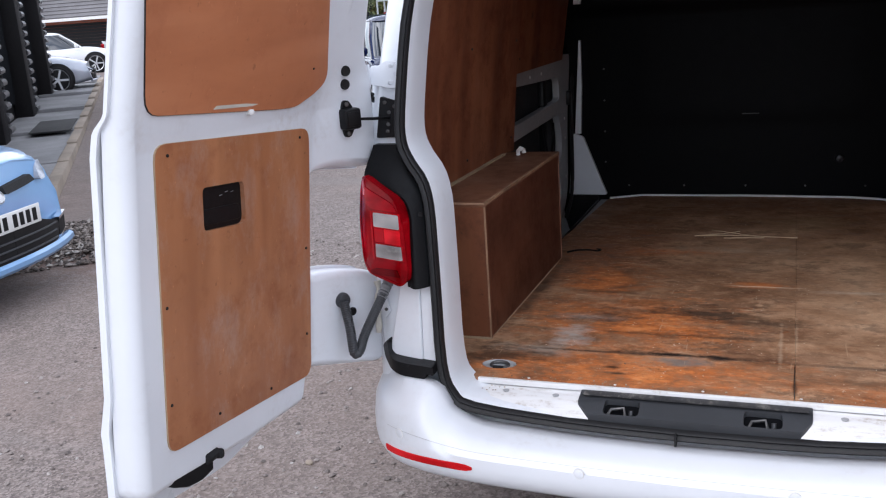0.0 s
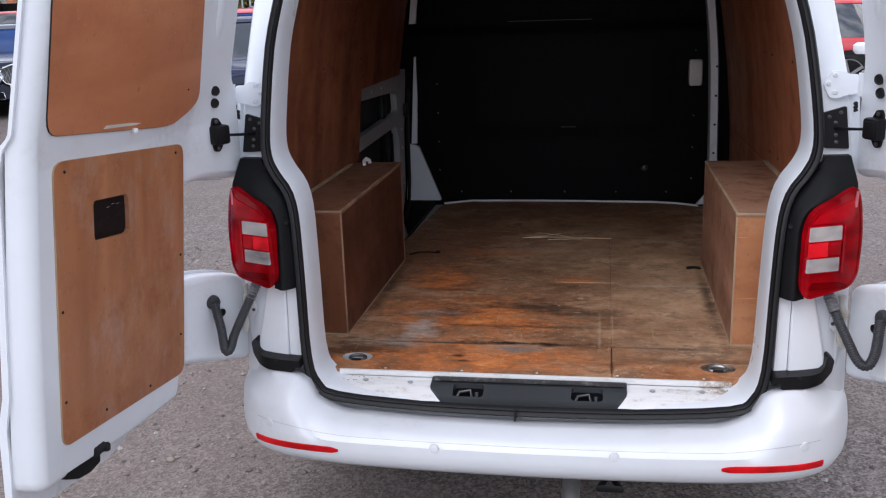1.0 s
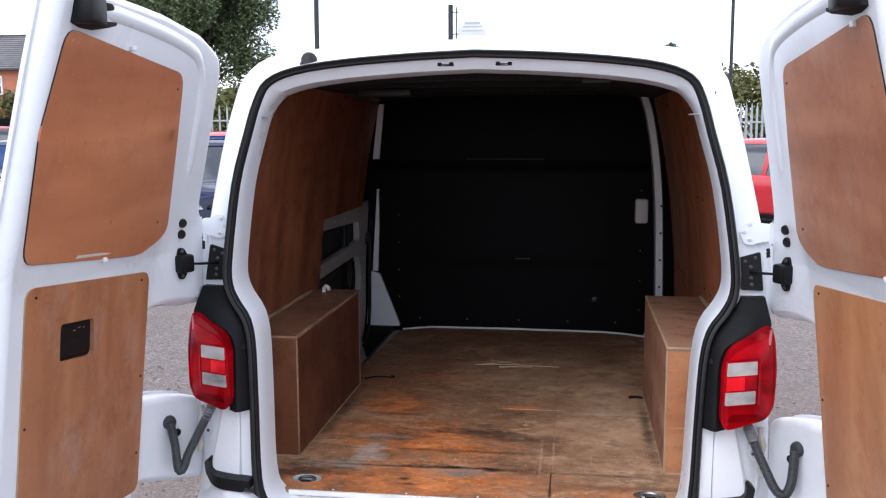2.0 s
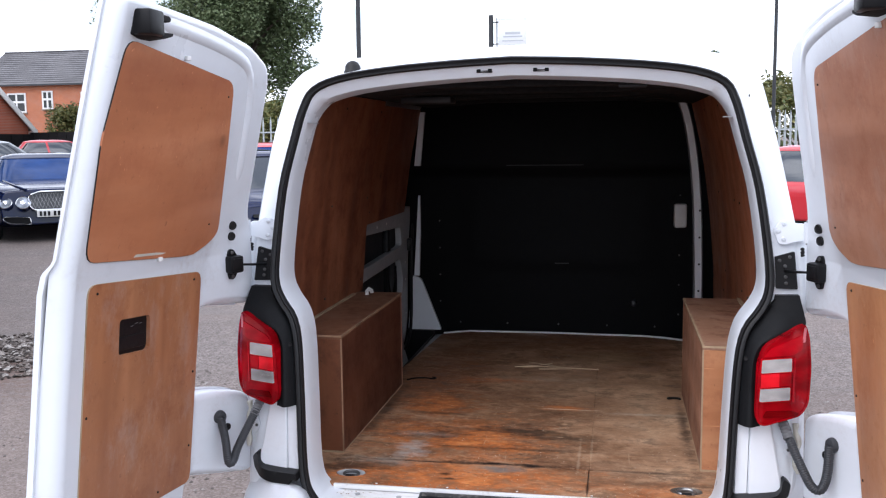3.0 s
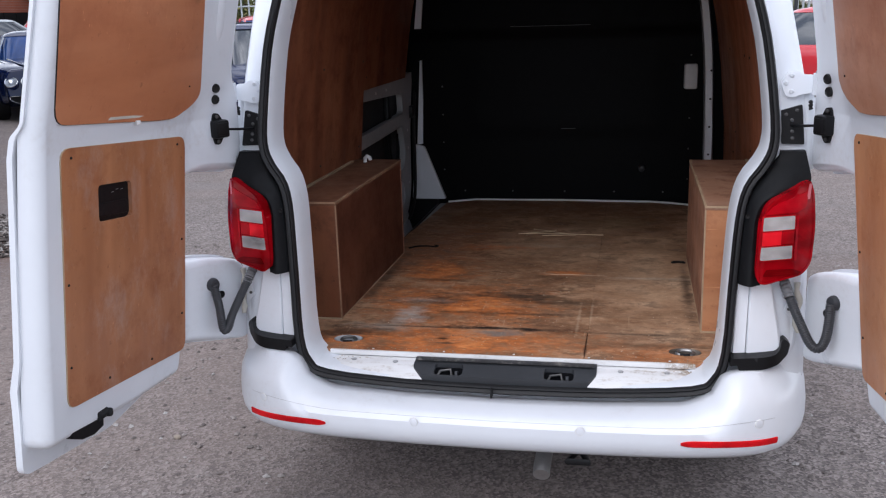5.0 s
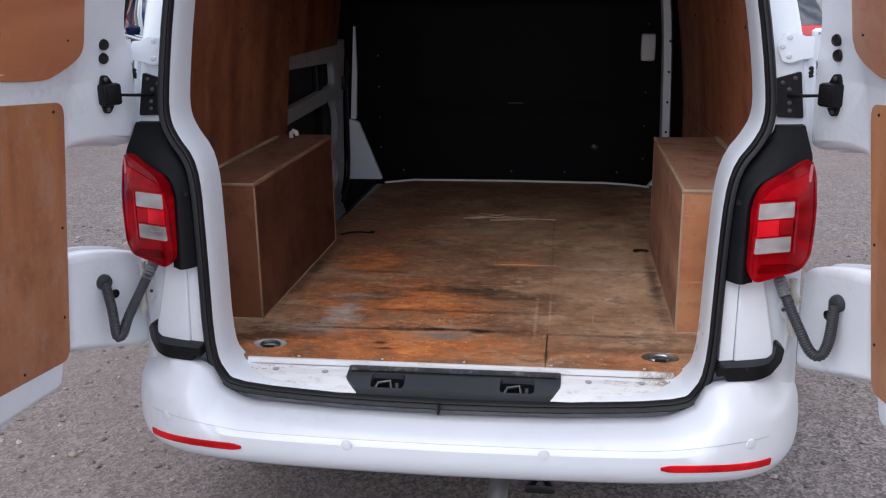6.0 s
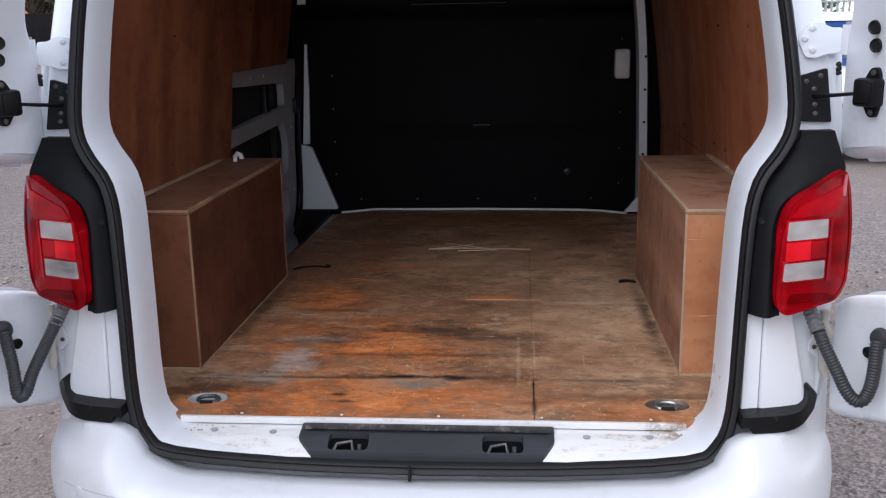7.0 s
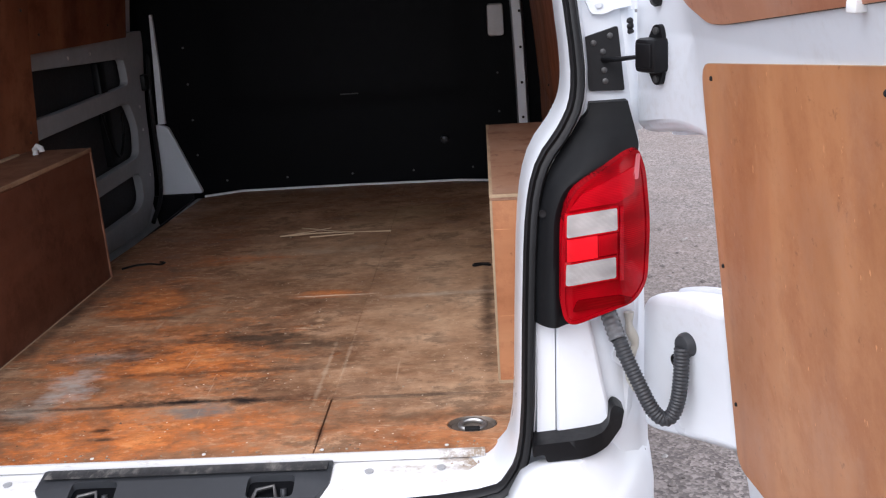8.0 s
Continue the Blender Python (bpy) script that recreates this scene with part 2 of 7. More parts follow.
def floor_ply():
    """The worn load floor: grimy brown plywood, rubbed orange near the doors, with stains, cracks, scratches and crumbs."""
    m = Nodes("worn_plywood_floor")
    v = m.coords()
    grain = m.noise(m.coords((3.0, 9, 8)), 1.8, 8, 0.74, 1.6)
    fine = m.noise(m.coords((16, 120, 40)), 1.3, 6, 0.7)
    blotch = m.noise(m.coords((1, 1.25, 1), (2, 7, 0)), 3.2, 9, 0.68)
    patch = m.noise(m.coords((1, 1.35, 1), (6, 3, 0)), 8.0, 8, 0.70)
    speck = m.noise(m.coords((1, 1.5, 1), (1, 9, 0)), 40, 6, 0.7)
    c = m.ramp(blotch, [(0.36, (0.115, 0.055, 0.030)), (0.50, (0.275, 0.148, 0.084)), (0.64, (0.46, 0.285, 0.175))])
    c = m.mix(m.grey(grain, 0.40, 0.64, 0.0, 0.26), c, (0.18, 0.100, 0.058))
    # greyer, dustier wood down one side
    tan = m.math("MAXIMUM", m.blob((0.50, 0.95), (0.40, 1.1), 0.9, 0.7, 15.0), m.math("MULTIPLY", m.blob((0.15, 1.55), (0.45, 0.65), 0.9, 0.9, 17.0), 0.75))
    c = m.mix(m.math("MULTIPLY", tan, 0.82), c, m.ramp(m.mix(0.5, patch, blotch), [(0.38, (0.27, 0.165, 0.098)), (0.50, (0.44, 0.290, 0.188)), (0.62, (0.62, 0.46, 0.325))]))
    # reddish wood along the other side; far end darkened in colour as light falls off
    red = m.math("MAXIMUM", m.blob((-0.50, 1.35), (0.36, 0.90), 0.8, 0.9, 3.3), m.math("MULTIPLY", m.blob((-0.1, 2.3), (1.0, 0.40), 0.9, 0.7, 5.1), 0.60))
    c = m.mix(m.math("MULTIPLY", red, 0.80), c, m.ramp(patch, [(0.38, (0.105, 0.042, 0.022)), (0.62, (0.31, 0.132, 0.070))]))
    # orange wear
    worn = m.math("MAXIMUM", m.blob((-0.26, 0.54), (0.40, 0.33), 0.7, 0.9, 1.0), m.blob((-0.24, 0.14), (0.62, 0.17), 0.6, 0.7, 2.0))
    worn = m.math("MAXIMUM", worn, m.math("MULTIPLY", m.blob((-0.42, 0.98), (0.19, 0.26), 0.8, 1.0, 4.0), 0.9))
    worn = m.math("MAXIMUM", worn, m.math("MULTIPLY", m.blob((0.47, 0.10), (0.28, 0.12), 0.8, 0.9, 4.4), 0.6))
    worn = m.math("MAXIMUM", worn, m.math("MULTIPLY", m.blob((0.12, 1.0), (0.12, 0.05), 0.7, 0.8, 14.4), 0.9))
    worn = m.math("MAXIMUM", worn, m.math("MULTIPLY", m.blob((-0.25, 1.42), (0.25, 0.07), 0.8, 0.9, 16.4), 0.8))
    worn = m.math("MULTIPLY", worn, m.grey(m.mix(0.3, patch, grain), 0.36, 0.53))
    orange = m.ramp(m.mix(0.4, patch, grain), [(0.38, (0.30, 0.078, 0.018)), (0.50, (0.58, 0.165, 0.036)), (0.62, (0.76, 0.30, 0.10))])
    c = m.mix(m.math("MULTIPLY", worn, 0.80), c, orange)
    # dark soiling in the pores, broken up
    soil = m.math("MULTIPLY", m.grey(patch, 0.49, 0.58), m.grey(blotch, 0.44, 0.56))
    c = m.mix(m.math("MULTIPLY", soil, 0.58), c, (0.072, 0.040, 0.026))
    c = m.mix(m.grey(speck, 0.55, 0.66, 0.0, 0.36), c, (0.10, 0.058, 0.038))
    c = m.mix(m.grey(speck, 0.36, 0.44, 0.26, 0.0), c, (0.58, 0.42, 0.29))
    c = m.mix(m.grey(fine, 0.56, 0.70, 0.0, 0.20), c, (0.10, 0.058, 0.038))
    c = m.mix(m.grey(fine, 0.32, 0.42, 0.12, 0.0), c, (0.62, 0.43, 0.29))
    for cen, size, col, k, sd in (((-0.41, 0.40), (0.065, 0.11), (0.42, 0.415, 0.395), 0.70, 3.0), ((-0.40, 0.58), (0.12, 0.045), (0.33, 0.31, 0.28), 0.65, 6.0),
                                  ((-0.48, 0.26), (0.14, 0.06), (0.26, 0.25, 0.22), 0.75, 9.0), ((-0.34, 0.60), (0.12, 0.10), (0.05, 0.032, 0.024), 0.75, 5.0),
                                  ((-0.02, 0.66), (0.20, 0.085), (0.040, 0.028, 0.021), 0.85, 31.0), ((0.14, 0.60), (0.14, 0.055), (0.05, 0.033, 0.024), 0.75, 7.0),
                                  ((-0.08, 0.285), (0.24, 0.020), (0.016, 0.011, 0.010), 1.0, 8.0), ((-0.05, 0.235), (0.09, 0.035), (0.17, 0.165, 0.155), 0.85, 8.8),
                                  ((-0.57, 0.20), (0.16, 0.09), (0.06, 0.032, 0.02), 0.9, 40.0), ((-0.24, 0.16), (0.03, 0.018), (0.05, 0.026, 0.016), 0.9, 2.5),
                                  ((-0.22, 0.115), (0.025, 0.012), (0.05, 0.03, 0.02), 0.9, 2.9), ((0.205, 0.44), (0.006, 0.17), (0.56, 0.46, 0.34), 0.35, 12.0), ((0.247, 0.44), (0.006, 0.18), (0.56, 0.46, 0.34), 0.35, 12.5),
                                  ((0.244, 0.14), (0.006, 0.12), (0.06, 0.03, 0.02), 0.8, 12.9), ((-0.05, 0.45), (0.5, 0.016), (0.07, 0.035, 0.02), 0.6, 21.0), ((-0.2, 0.75), (0.35, 0.03), (0.08, 0.04, 0.024), 0.5, 22.0),
                                  ((0.15, 0.985), (0.15, 0.006), (0.72, 0.62, 0.5), 0.9, 23.0), ((0.46, 0.95), (0.16, 0.02), (0.56, 0.50, 0.42), 0.45, 25.0), ((-0.35, 0.86), (0.2, 0.02), (0.10, 0.055, 0.032), 0.6, 24.0),
                                  ((0.44, 0.16), (0.24, 0.035), (0.085, 0.055, 0.036), 0.6, 41.0), ((0.0, 1.47), (0.26, 0.05), (0.50, 0.40, 0.31), 0.4, 42.0), ((0.30, 1.95), (0.22, 0.16), (0.24, 0.17, 0.09), 0.5, 43.0)):
        c = m.mix(m.math("MULTIPLY", m.blob(cen, (size[0] * 1.15, size[1] * 1.15), 0.9, 1.15, sd), k), c, col)
    # pale scratches across, and along
    st = m.noise(m.coords((8, 85, 1), (1, 2, 0), (0, 0, 0.05)), 1.0, 5, 0.6, 0.4)
    c = m.mix(m.math("MULTIPLY", m.grey(st, 0.64, 0.69, 0.0, 0.65), m.grey(blotch, 0.45, 0.55)), c, (0.66, 0.49, 0.34))
    st = m.noise(m.coords((60, 5, 1), (8, 5, 0), (0, 0, -0.25)), 1.0, 3, 0.5)
    c = m.mix(m.grey(st, 0.71, 0.75, 0.0, 0.30), c, (0.55, 0.42, 0.3))
    dk = m.noise(m.coords((9, 90, 1), (4, 8, 0), (0, 0, -0.04)), 1.0, 5, 0.6, 0.5)
    c = m.mix(m.math("MULTIPLY", m.grey(dk, 0.65, 0.71, 0.0, 0.4), m.grey(patch, 0.45, 0.54)), c, (0.045, 0.03, 0.022))
    # dark bands along the feet of the boxes and along the joints
    for cen, size, sd in (((-0.63, 0.85), (0.035, 0.60), 51.0), ((0.60, 0.80), (0.03, 0.55), 52.0), ((-0.30, 0.272), (0.40, 0.012), 53.0), ((0.42, 0.272), (0.22, 0.010), 54.0)):
        c = m.mix(m.math("MULTIPLY", m.blob(cen, size, 0.9, 0.9, sd), 0.75), c, (0.04, 0.025, 0.018))
    # crumbs
    dots = m.voronoi(v, 55)
    few = m.grey(m.noise(v, 9, 4), 0.54, 0.60)
    c = m.mix(m.math("MULTIPLY", m.grey(dots, 0.08, 0.14, 1.0, 0.0), few), c, (0.62, 0.54, 0.45))
    m.color(m.mix(1.0, c, (1.22, 1.18, 1.12), "MULTIPLY"))
    m.rough(m.grey(patch, 0.4, 0.6, 0.45, 0.75))
    m.val("Specular IOR Level", 0.28)
    m.bump(m.mix(0.5, fine, patch), 0.4, 0.0015)
    return m.mat


def gravel_mat():
    """Compacted pinkish-grey gravel with damp, dusty and tarred stretches."""
    m = Nodes("compacted_gravel")
    v = m.coords()
    st = m.voronoi(v, 105, "F1", 1)
    h = m.voronoi(v, 105)
    st2 = m.voronoi(v, 33, "F1", 1)
    h2 = m.voronoi(v, 33)
    tone = m.n.new("ShaderNodeRGBToBW")
    m.link(st, tone.inputs[0])
    tone2 = m.n.new("ShaderNodeRGBToBW")
    m.link(st2, tone2.inputs[0])
    c = m.ramp(tone.outputs[0], [(0.15, (0.072, 0.058, 0.053)), (0.5, (0.155, 0.127, 0.116)), (0.8, (0.275, 0.232, 0.213))])
    c = m.mix(m.grey(tone2.outputs[0], 0.70, 0.80, 0.0, 0.28), c, (0.33, 0.285, 0.265))
    c = m.mix(m.grey(tone2.outputs[0], 0.22, 0.34, 0.22, 0.0), c, (0.085, 0.07, 0.064))
    big = m.noise(v, 0.35, 6, 0.6)
    c = m.mix(m.grey(big, 0.42, 0.62, 0.0, 0.5), c, (0.21, 0.155, 0.13))
    tar = m.grey(m.noise(m.coords((0.5, 1.6, 1), (3, 0, 0), (0, 0, 0.5)), 0.5, 4), 0.56, 0.62)
    c = m.mix(m.math("MULTIPLY", tar, 0.3), c, (0.17, 0.157, 0.15))
    c = m.mix(m.math("MULTIPLY", m.blob((-4.6, 3.1), (1.3, 0.9), 0.8, 1.0, 3.0), 0.7), c, (0.15, 0.082, 0.058))
    mid = m.noise(v, 3.0, 5, 0.6)
    m.color(m.mix(m.grey(mid, 0.35, 0.7, 0.0, 0.3), c, (0.13, 0.112, 0.102)))
    m.rough(m.grey(mid, 0.3, 0.7, 0.8, 0.95))
    m.bump(m.mix(0.35, h, h2), 0.55, 0.007)
    return m.mat


def brick_mat(name, c1, c2):
    m = Nodes(name)
    b = m.n.new("ShaderNodeTexBrick")
    b.inputs["Color1"].default_value = (*c1, 1)
    b.inputs["Color2"].default_value = (*c2, 1)
    b.inputs["Mortar"].default_value = (0.32, 0.27, 0.23, 1)
    b.inputs["Scale"].default_value = 1.0
    b.inputs["Mortar Size"].default_value = 0.008
    b.inputs["Brick Width"].default_value = 0.225
    b.inputs["Row Height"].default_value = 0.075
    m.link(m.coords((1, 1, 1), (0, 0, 0), (radians(90), 0, 0)), b.inputs["Vector"])
    m.color(m.mix(m.grey(m.noise(m.coords(), 1.2, 5), 0.35, 0.7, 0.0, 0.35), b.outputs[0], tuple(c * 0.6 for c in c1)))
    m.val("Roughness", 0.85)
    m.bump(b.outputs[1], 0.3, 0.005)
    return m.mat


def leaf_mat(name, a, b):
    m = Nodes(name)
    g = m.n.new("ShaderNodeNewGeometry")
    m.color(m.mix(g.outputs["Random Per Island"], a, b))
    m.val("Roughness", 0.6)
    m.val("Subsurface Weight", 0.0)
    return m.mat


def lens_mat(name, col, rough, ribs):
    """A moulded lamp lens over a ribbed reflector: clear coat, fine ribs, and light caught by the reflector put into
    the colour as paler and darker patches.
    """
    m = Nodes(name)
    w = m.n.new("ShaderNodeTexWave")
    w.wave_type, w.bands_direction = "BANDS", "Z"
    w.inputs["Scale"].default_value = 1.0
    w.inputs["Distortion"].default_value = 0.6
    m.link(m.coords((1, 1, ribs)), w.inputs["Vector"])
    n = m.noise(m.coords((16, 16, 34)), 1.2, 2, 0.5, 0.3)
    big = m.noise(m.coords((7, 7, 12), (3, 1, 2)), 1.2, 2, 0.4)
    c = m.ramp(big, [(0.32, tuple(v * 0.45 for v in col)), (0.55, col), (0.72, tuple(min(1, v * 1.35) for v in col))])
    c = m.mix(m.math("MULTIPLY", m.grey(w.outputs[1], 0.35, 0.9), m.grey(n, 0.45, 0.65, 0.0, 0.45)), c, tuple(min(1, v * 1.8 + .002) for v in col))
    m.color(c)
    m.val("Roughness", rough)
    m.val("Specular IOR Level", 0.10)
    m.val("Coat Weight", 0.06)
    m.val("Coat Roughness", 0.03)
    m.bump(w.outputs[0], 0.25 if ribs > 100 else 0.04, 0.0012)
    return m.mat


def glass_mat(name, tint, rough=0.03, coat=1.0):
    m = Nodes(name)
    m.color(m.mix(m.grey(m.noise(m.coords(), 1.5, 3), 0.3, 0.7), tint, tuple(c * 0.6 for c in tint)))
    m.val("Roughness", rough)
    m.val("Specular IOR Level", 0.8 * coat)
    m.val("Coat Weight", coat)
    m.val("Coat Roughness", 0.02)
    return m.mat


def scuffed():
    """Black plastic rubbed pale by loads dragged over it."""
    m = Nodes("scuffed_black_plastic")
    rub = m.noise(m.coords((60, 22, 20), (2, 1, 0), (0, 0, 0.5)), 1.0, 5, 0.65)
    big = m.noise(m.coords((5, 5, 5)), 1.5, 4)
    c = m.mix(m.math("MULTIPLY", m.grey(rub, 0.48, 0.68), m.grey(big, 0.42, 0.58)), (0.022, 0.022, 0.024), (0.20, 0.19, 0.175))
    m.color(c)
    m.rough(m.grey(rub, 0.3, 0.7, 0.45, 0.75))
    m.bump(rub, 0.2, 0.001)
    return m.mat


WHITE = van_white()
SILL = sill_white()
INNER = plain("primer_grey_inner_metal", (0.40, 0.41, 0.42), 0.45, 0.0, 0.25, 8)
PLY_WALL = plywood("red_brown_wall_plywood", (0.44, 0.156, 0.072), (0.26, 0.085, 0.042), (0.55, 0.225, 0.110), "z", 0.5, 0.45, 1.0)
PLY_BOX = plywood("orange_tan_box_plywood", (0.50, 0.205, 0.092), (0.32, 0.112, 0.050), (0.60, 0.285, 0.142), "x", 0.4, 0.5, 2.0, 0, 0.5)
# scuffed, and duller than the fronts: the sides' shade is mixed into this brown
PLY_SIDE = plywood("scuffed_brown_side_plywood", (0.37, 0.182, 0.110), (0.21, 0.095, 0.056), (0.50, 0.275, 0.180), "y", 0.5, 0.55, 7.0, 0.40, 0.85)
PLY_TOP = plywood("dusty_brown_top_plywood", (0.33, 0.165, 0.098), (0.18, 0.085, 0.050), (0.42, 0.24, 0.155), "y", 0.4, 0.6, 17.0, 0.25, 0.9)
PLY_LOW = plywood("tan_door_plywood", (0.49, 0.213, 0.092), (0.36, 0.138, 0.056), (0.58, 0.28, 0.128), "z", 0.7, 0.5, 4.0, 0.15, 0.35)
PLY_SCUFF = plywood("scuffed_brown_door_plywood", (0.38, 0.152, 0.066), (0.26, 0.090, 0.038), (0.47, 0.21, 0.098), "z", 0.7, 0.5, 6.0, 0.40, 0.45)
PLY_UP = plywood("orange_brown_door_plywood", (0.47, 0.176, 0.081), (0.34, 0.112, 0.050), (0.57, 0.245, 0.124), "y", 0.7, 0.45, 5.0, 0, 0.28)
PLY_UP_PALE = plywood("pale_orange_door_plywood", (0.42, 0.182, 0.102), (0.29, 0.112, 0.060), (0.52, 0.255, 0.155), "y", 0.7, 0.45, 29.0, 0.3, 0.4)
# left-hand plywood: stained, and darkened in colour for the weaker light there
PLY_WALL_SHADE = plywood("shaded_stained_plywood", (0.235, 0.080, 0.038), (0.120, 0.038, 0.020), (0.34, 0.135, 0.066), "z", 0.8, 0.5, 11.0)
PLY_SIDE_SHADE = plywood("shaded_stained_box_plywood", (0.105, 0.035, 0.019), (0.052, 0.018, 0.010), (0.155, 0.061, 0.035), "y", 0.7, 0.5, 13.0)
PLY_FRONT_SHADE = plywood("shaded_worn_box_front_plywood", (0.155, 0.054, 0.025), (0.080, 0.026, 0.013), (0.225, 0.090, 0.043), "z", 0.7, 0.5, 19.0)
PLY_TOP_SHADE = plywood("shaded_stained_box_top_plywood", (0.205, 0.090, 0.048), (0.115, 0.046, 0.025), (0.28, 0.142, 0.085), "y", 0.7, 0.55, 23.0, 0.2)
PLY_EDGE = plain("raw_plywood_edge", (0.46, 0.33, 0.21), 0.8, 0, 0.35, 30)
PLY_EDGE_DARK = plain("dark_plywood_edge", (0.35, 0.21, 0.125), 0.8, 0, 0.5, 30)
PLY_FLOOR = floor_ply()
TRIM = plain("satin_black_trim", (0.0065, 0.007, 0.008), 0.55, 0, 0.3, 10)
TRIM.node_tree.nodes["Principled BSDF"].inputs["Specular IOR Level"].default_value = 0.16
BLACK = plain("black_plastic", (0.007, 0.007, 0.008), 0.45, 0, 0.3, 12, 0.1, spec=0.2)
GREYBLACK = plain("dull_grey_black_plastic", (0.034, 0.037, 0.042), 0.42, 0, 0.3, 10)
DUSTY = scuffed()
RUBBER = plain("black_rubber_seal", (0.011, 0.011, 0.012), 0.5, 0, 0.3, 20, spec=0.35)
HOSESLEEVE = plain("pale_worn_plastic", (0.19, 0.195, 0.205), 0.4, 0, 0.6, 30)
HOSE = plain("grey_corrugated_rubber", (0.036, 0.039, 0.044), 0.5, 0, 0.3, 20)
BULK = plain("black_painted_bulkhead", (0.0018, 0.0021, 0.0032), 0.5, 0, 0.4, 5)
BULK.node_tree.nodes["Principled BSDF"].inputs["Specular IOR Level"].default_value = 0.08
LINER = plain("dark_headliner", (0.007, 0.007, 0.008), 0.9, 0, 0.3, 12)
DARKSTEEL = plain("dark_greasy_steel", (0.12, 0.12, 0.12), 0.45, 0.7, 0.4, 30)
STEEL = plain("dull_steel", (0.42, 0.42, 0.42), 0.4, 0.9, 0.3, 30)
RUSTY = plain("grimy_rusty_steel", (0.21, 0.175, 0.145), 0.5, 0.5, 0.5, 40, 0.2)
CHROME = plain("chrome", (0.75, 0.76, 0.78), 0.12, 1.0, 0.1, 20)
RED = lens_mat("red_lamp_lens", (0.29, 0.0010, 0.005), 0.1, 90)
RED_HOT = lens_mat("bright_red_lamp_lens", (0.84, 0.012, 0.022), 0.12, 240)
RED_MID = lens_mat("mid_red_lamp_lens", (0.40, 0.001, 0.006), 0.12, 200)
RED_RIB = lens_mat("ribbed_red_lamp_lens", (0.40, 0.002, 0.008), 0.1, 120)
RED_DARK = lens_mat("dark_red_lamp_lens", (0.14, 0.0003, 0.002), 0.1, 60)
PINK = lens_mat("pale_red_lens", (0.62, 0.16, 0.18), 0.12, 160)
CLEAR = lens_mat("clear_ribbed_lens", (0.40, 0.39, 0.385), 0.16, 150)
REFLEX = lens_mat("red_reflector", (0.62, 0.008, 0.012), 0.15, 200)
WHITE_PLASTIC = plain("white_plastic", (0.75, 0.75, 0.74), 0.5, 0, 0.1, 20)
SEALANT = plain("cream_sealant", (0.62, 0.60, 0.53), 0.6, 0, 0.25, 30, 0.3)
GRAVEL = gravel_mat()
CONCRETE = plain("weathered_concrete", (0.225, 0.225, 0.23), 0.9, 0, 0.35, 5, 0.4)
KERB = plain("pale_kerb_concrete", (0.30, 0.25, 0.20), 0.9, 0, 0.3, 6, 0.4)
MAT = plain("black_rubber_mat", (0.03, 0.03, 0.03), 0.9, 0, 0.3, 12)
TIMBER = plain("black_stained_boards", (0.011, 0.010, 0.011), 0.6, 0, 0.4, 4, 0.2, spec=0.15)
GALV = plain("galvanised_steel", (0.42, 0.45, 0.46), 0.5, 0.6, 0.2, 8)
TYRE = plain("black_tyre", (0.018, 0.018, 0.019), 0.85, 0, 0.3, 20, spec=0.25)
ALLOY = plain("silver_alloy", (0.6, 0.61, 0.63), 0.3, 0.85, 0.1, 12)
GLASS = glass_mat("dark_car_glass", (0.025, 0.032, 0.04))
BLUEGLASS = glass_mat("blue_tinted_glass", (0.02, 0.06, 0.20), 0.03, 0.15)
HOUSEGLASS = glass_mat("house_glass", (0.03, 0.035, 0.04), 0.05, 0.25)
LAMP = lens_mat("headlamp_glass", (0.34, 0.37, 0.42), 0.1, 90)
BRICK = brick_mat("orange_red_brick", (0.54, 0.165, 0.065), (0.44, 0.125, 0.052))
BRICK2 = brick_mat("dark_red_brick", (0.44, 0.11, 0.055), (0.35, 0.082, 0.042))
TILES = plain("grey_roof_tiles", (0.145, 0.14, 0.145), 0.8, 0, 0.35, 2.5, 0.3)
LEAF = leaf_mat("green_leaves", (0.05, 0.082, 0.028), (0.13, 0.165, 0.075))
LEAF2 = leaf_mat("yellow_green_leaves", (0.06, 0.085, 0.02), (0.17, 0.15, 0.045))
BARK = plain("tree_bark", (0.10, 0.075, 0.055), 0.9, 0, 0.4, 6, 0.5)
POLE = plain("dark_painted_steel", (0.03, 0.032, 0.036), 0.4, 0.3, 0.2, 6)
BOARD = plain("white_sign_board", (0.74, 0.76, 0.78), 0.4, 0, 0.05, 6)
FADED = plain("faded_grey_print", (0.45, 0.47, 0.5), 0.5, 0, 0.1, 6)
PLATE = plain("white_number_plate", (0.72, 0.72, 0.70), 0.35, 0, 0.05, 20)
GREY_PAINT = paint("grey_metallic_paint", (0.30, 0.32, 0.33), 0.4)
SILVER = paint("silver_metallic_paint", (0.40, 0.43, 0.49), 0.5)
LIGHTBLUE = paint("light_blue_metallic_paint", (0.20, 0.39, 0.66), 0.35)
NAVY = paint("navy_metallic_paint", (0.004, 0.010, 0.048), 0.0, 0.10, 0.0)
NAVY.node_tree.nodes["Principled BSDF"].inputs["Specular IOR Level"].default_value = 0.35
REDPAINT = paint("red_car_paint", (0.55, 0.02, 0.03))
WHITEPAINT = paint("white_car_paint", (0.78, 0.8, 0.82))


# ---------------------------------------------------------------- building blocks
def thing(name, label, category, group="", kind="", m=None):
    ob = new(name)
    ob.empty_display_size = 0.1
    if m is not None:
        ob.matrix_basis = m
    return tagged(ob, label, category, group, kind)


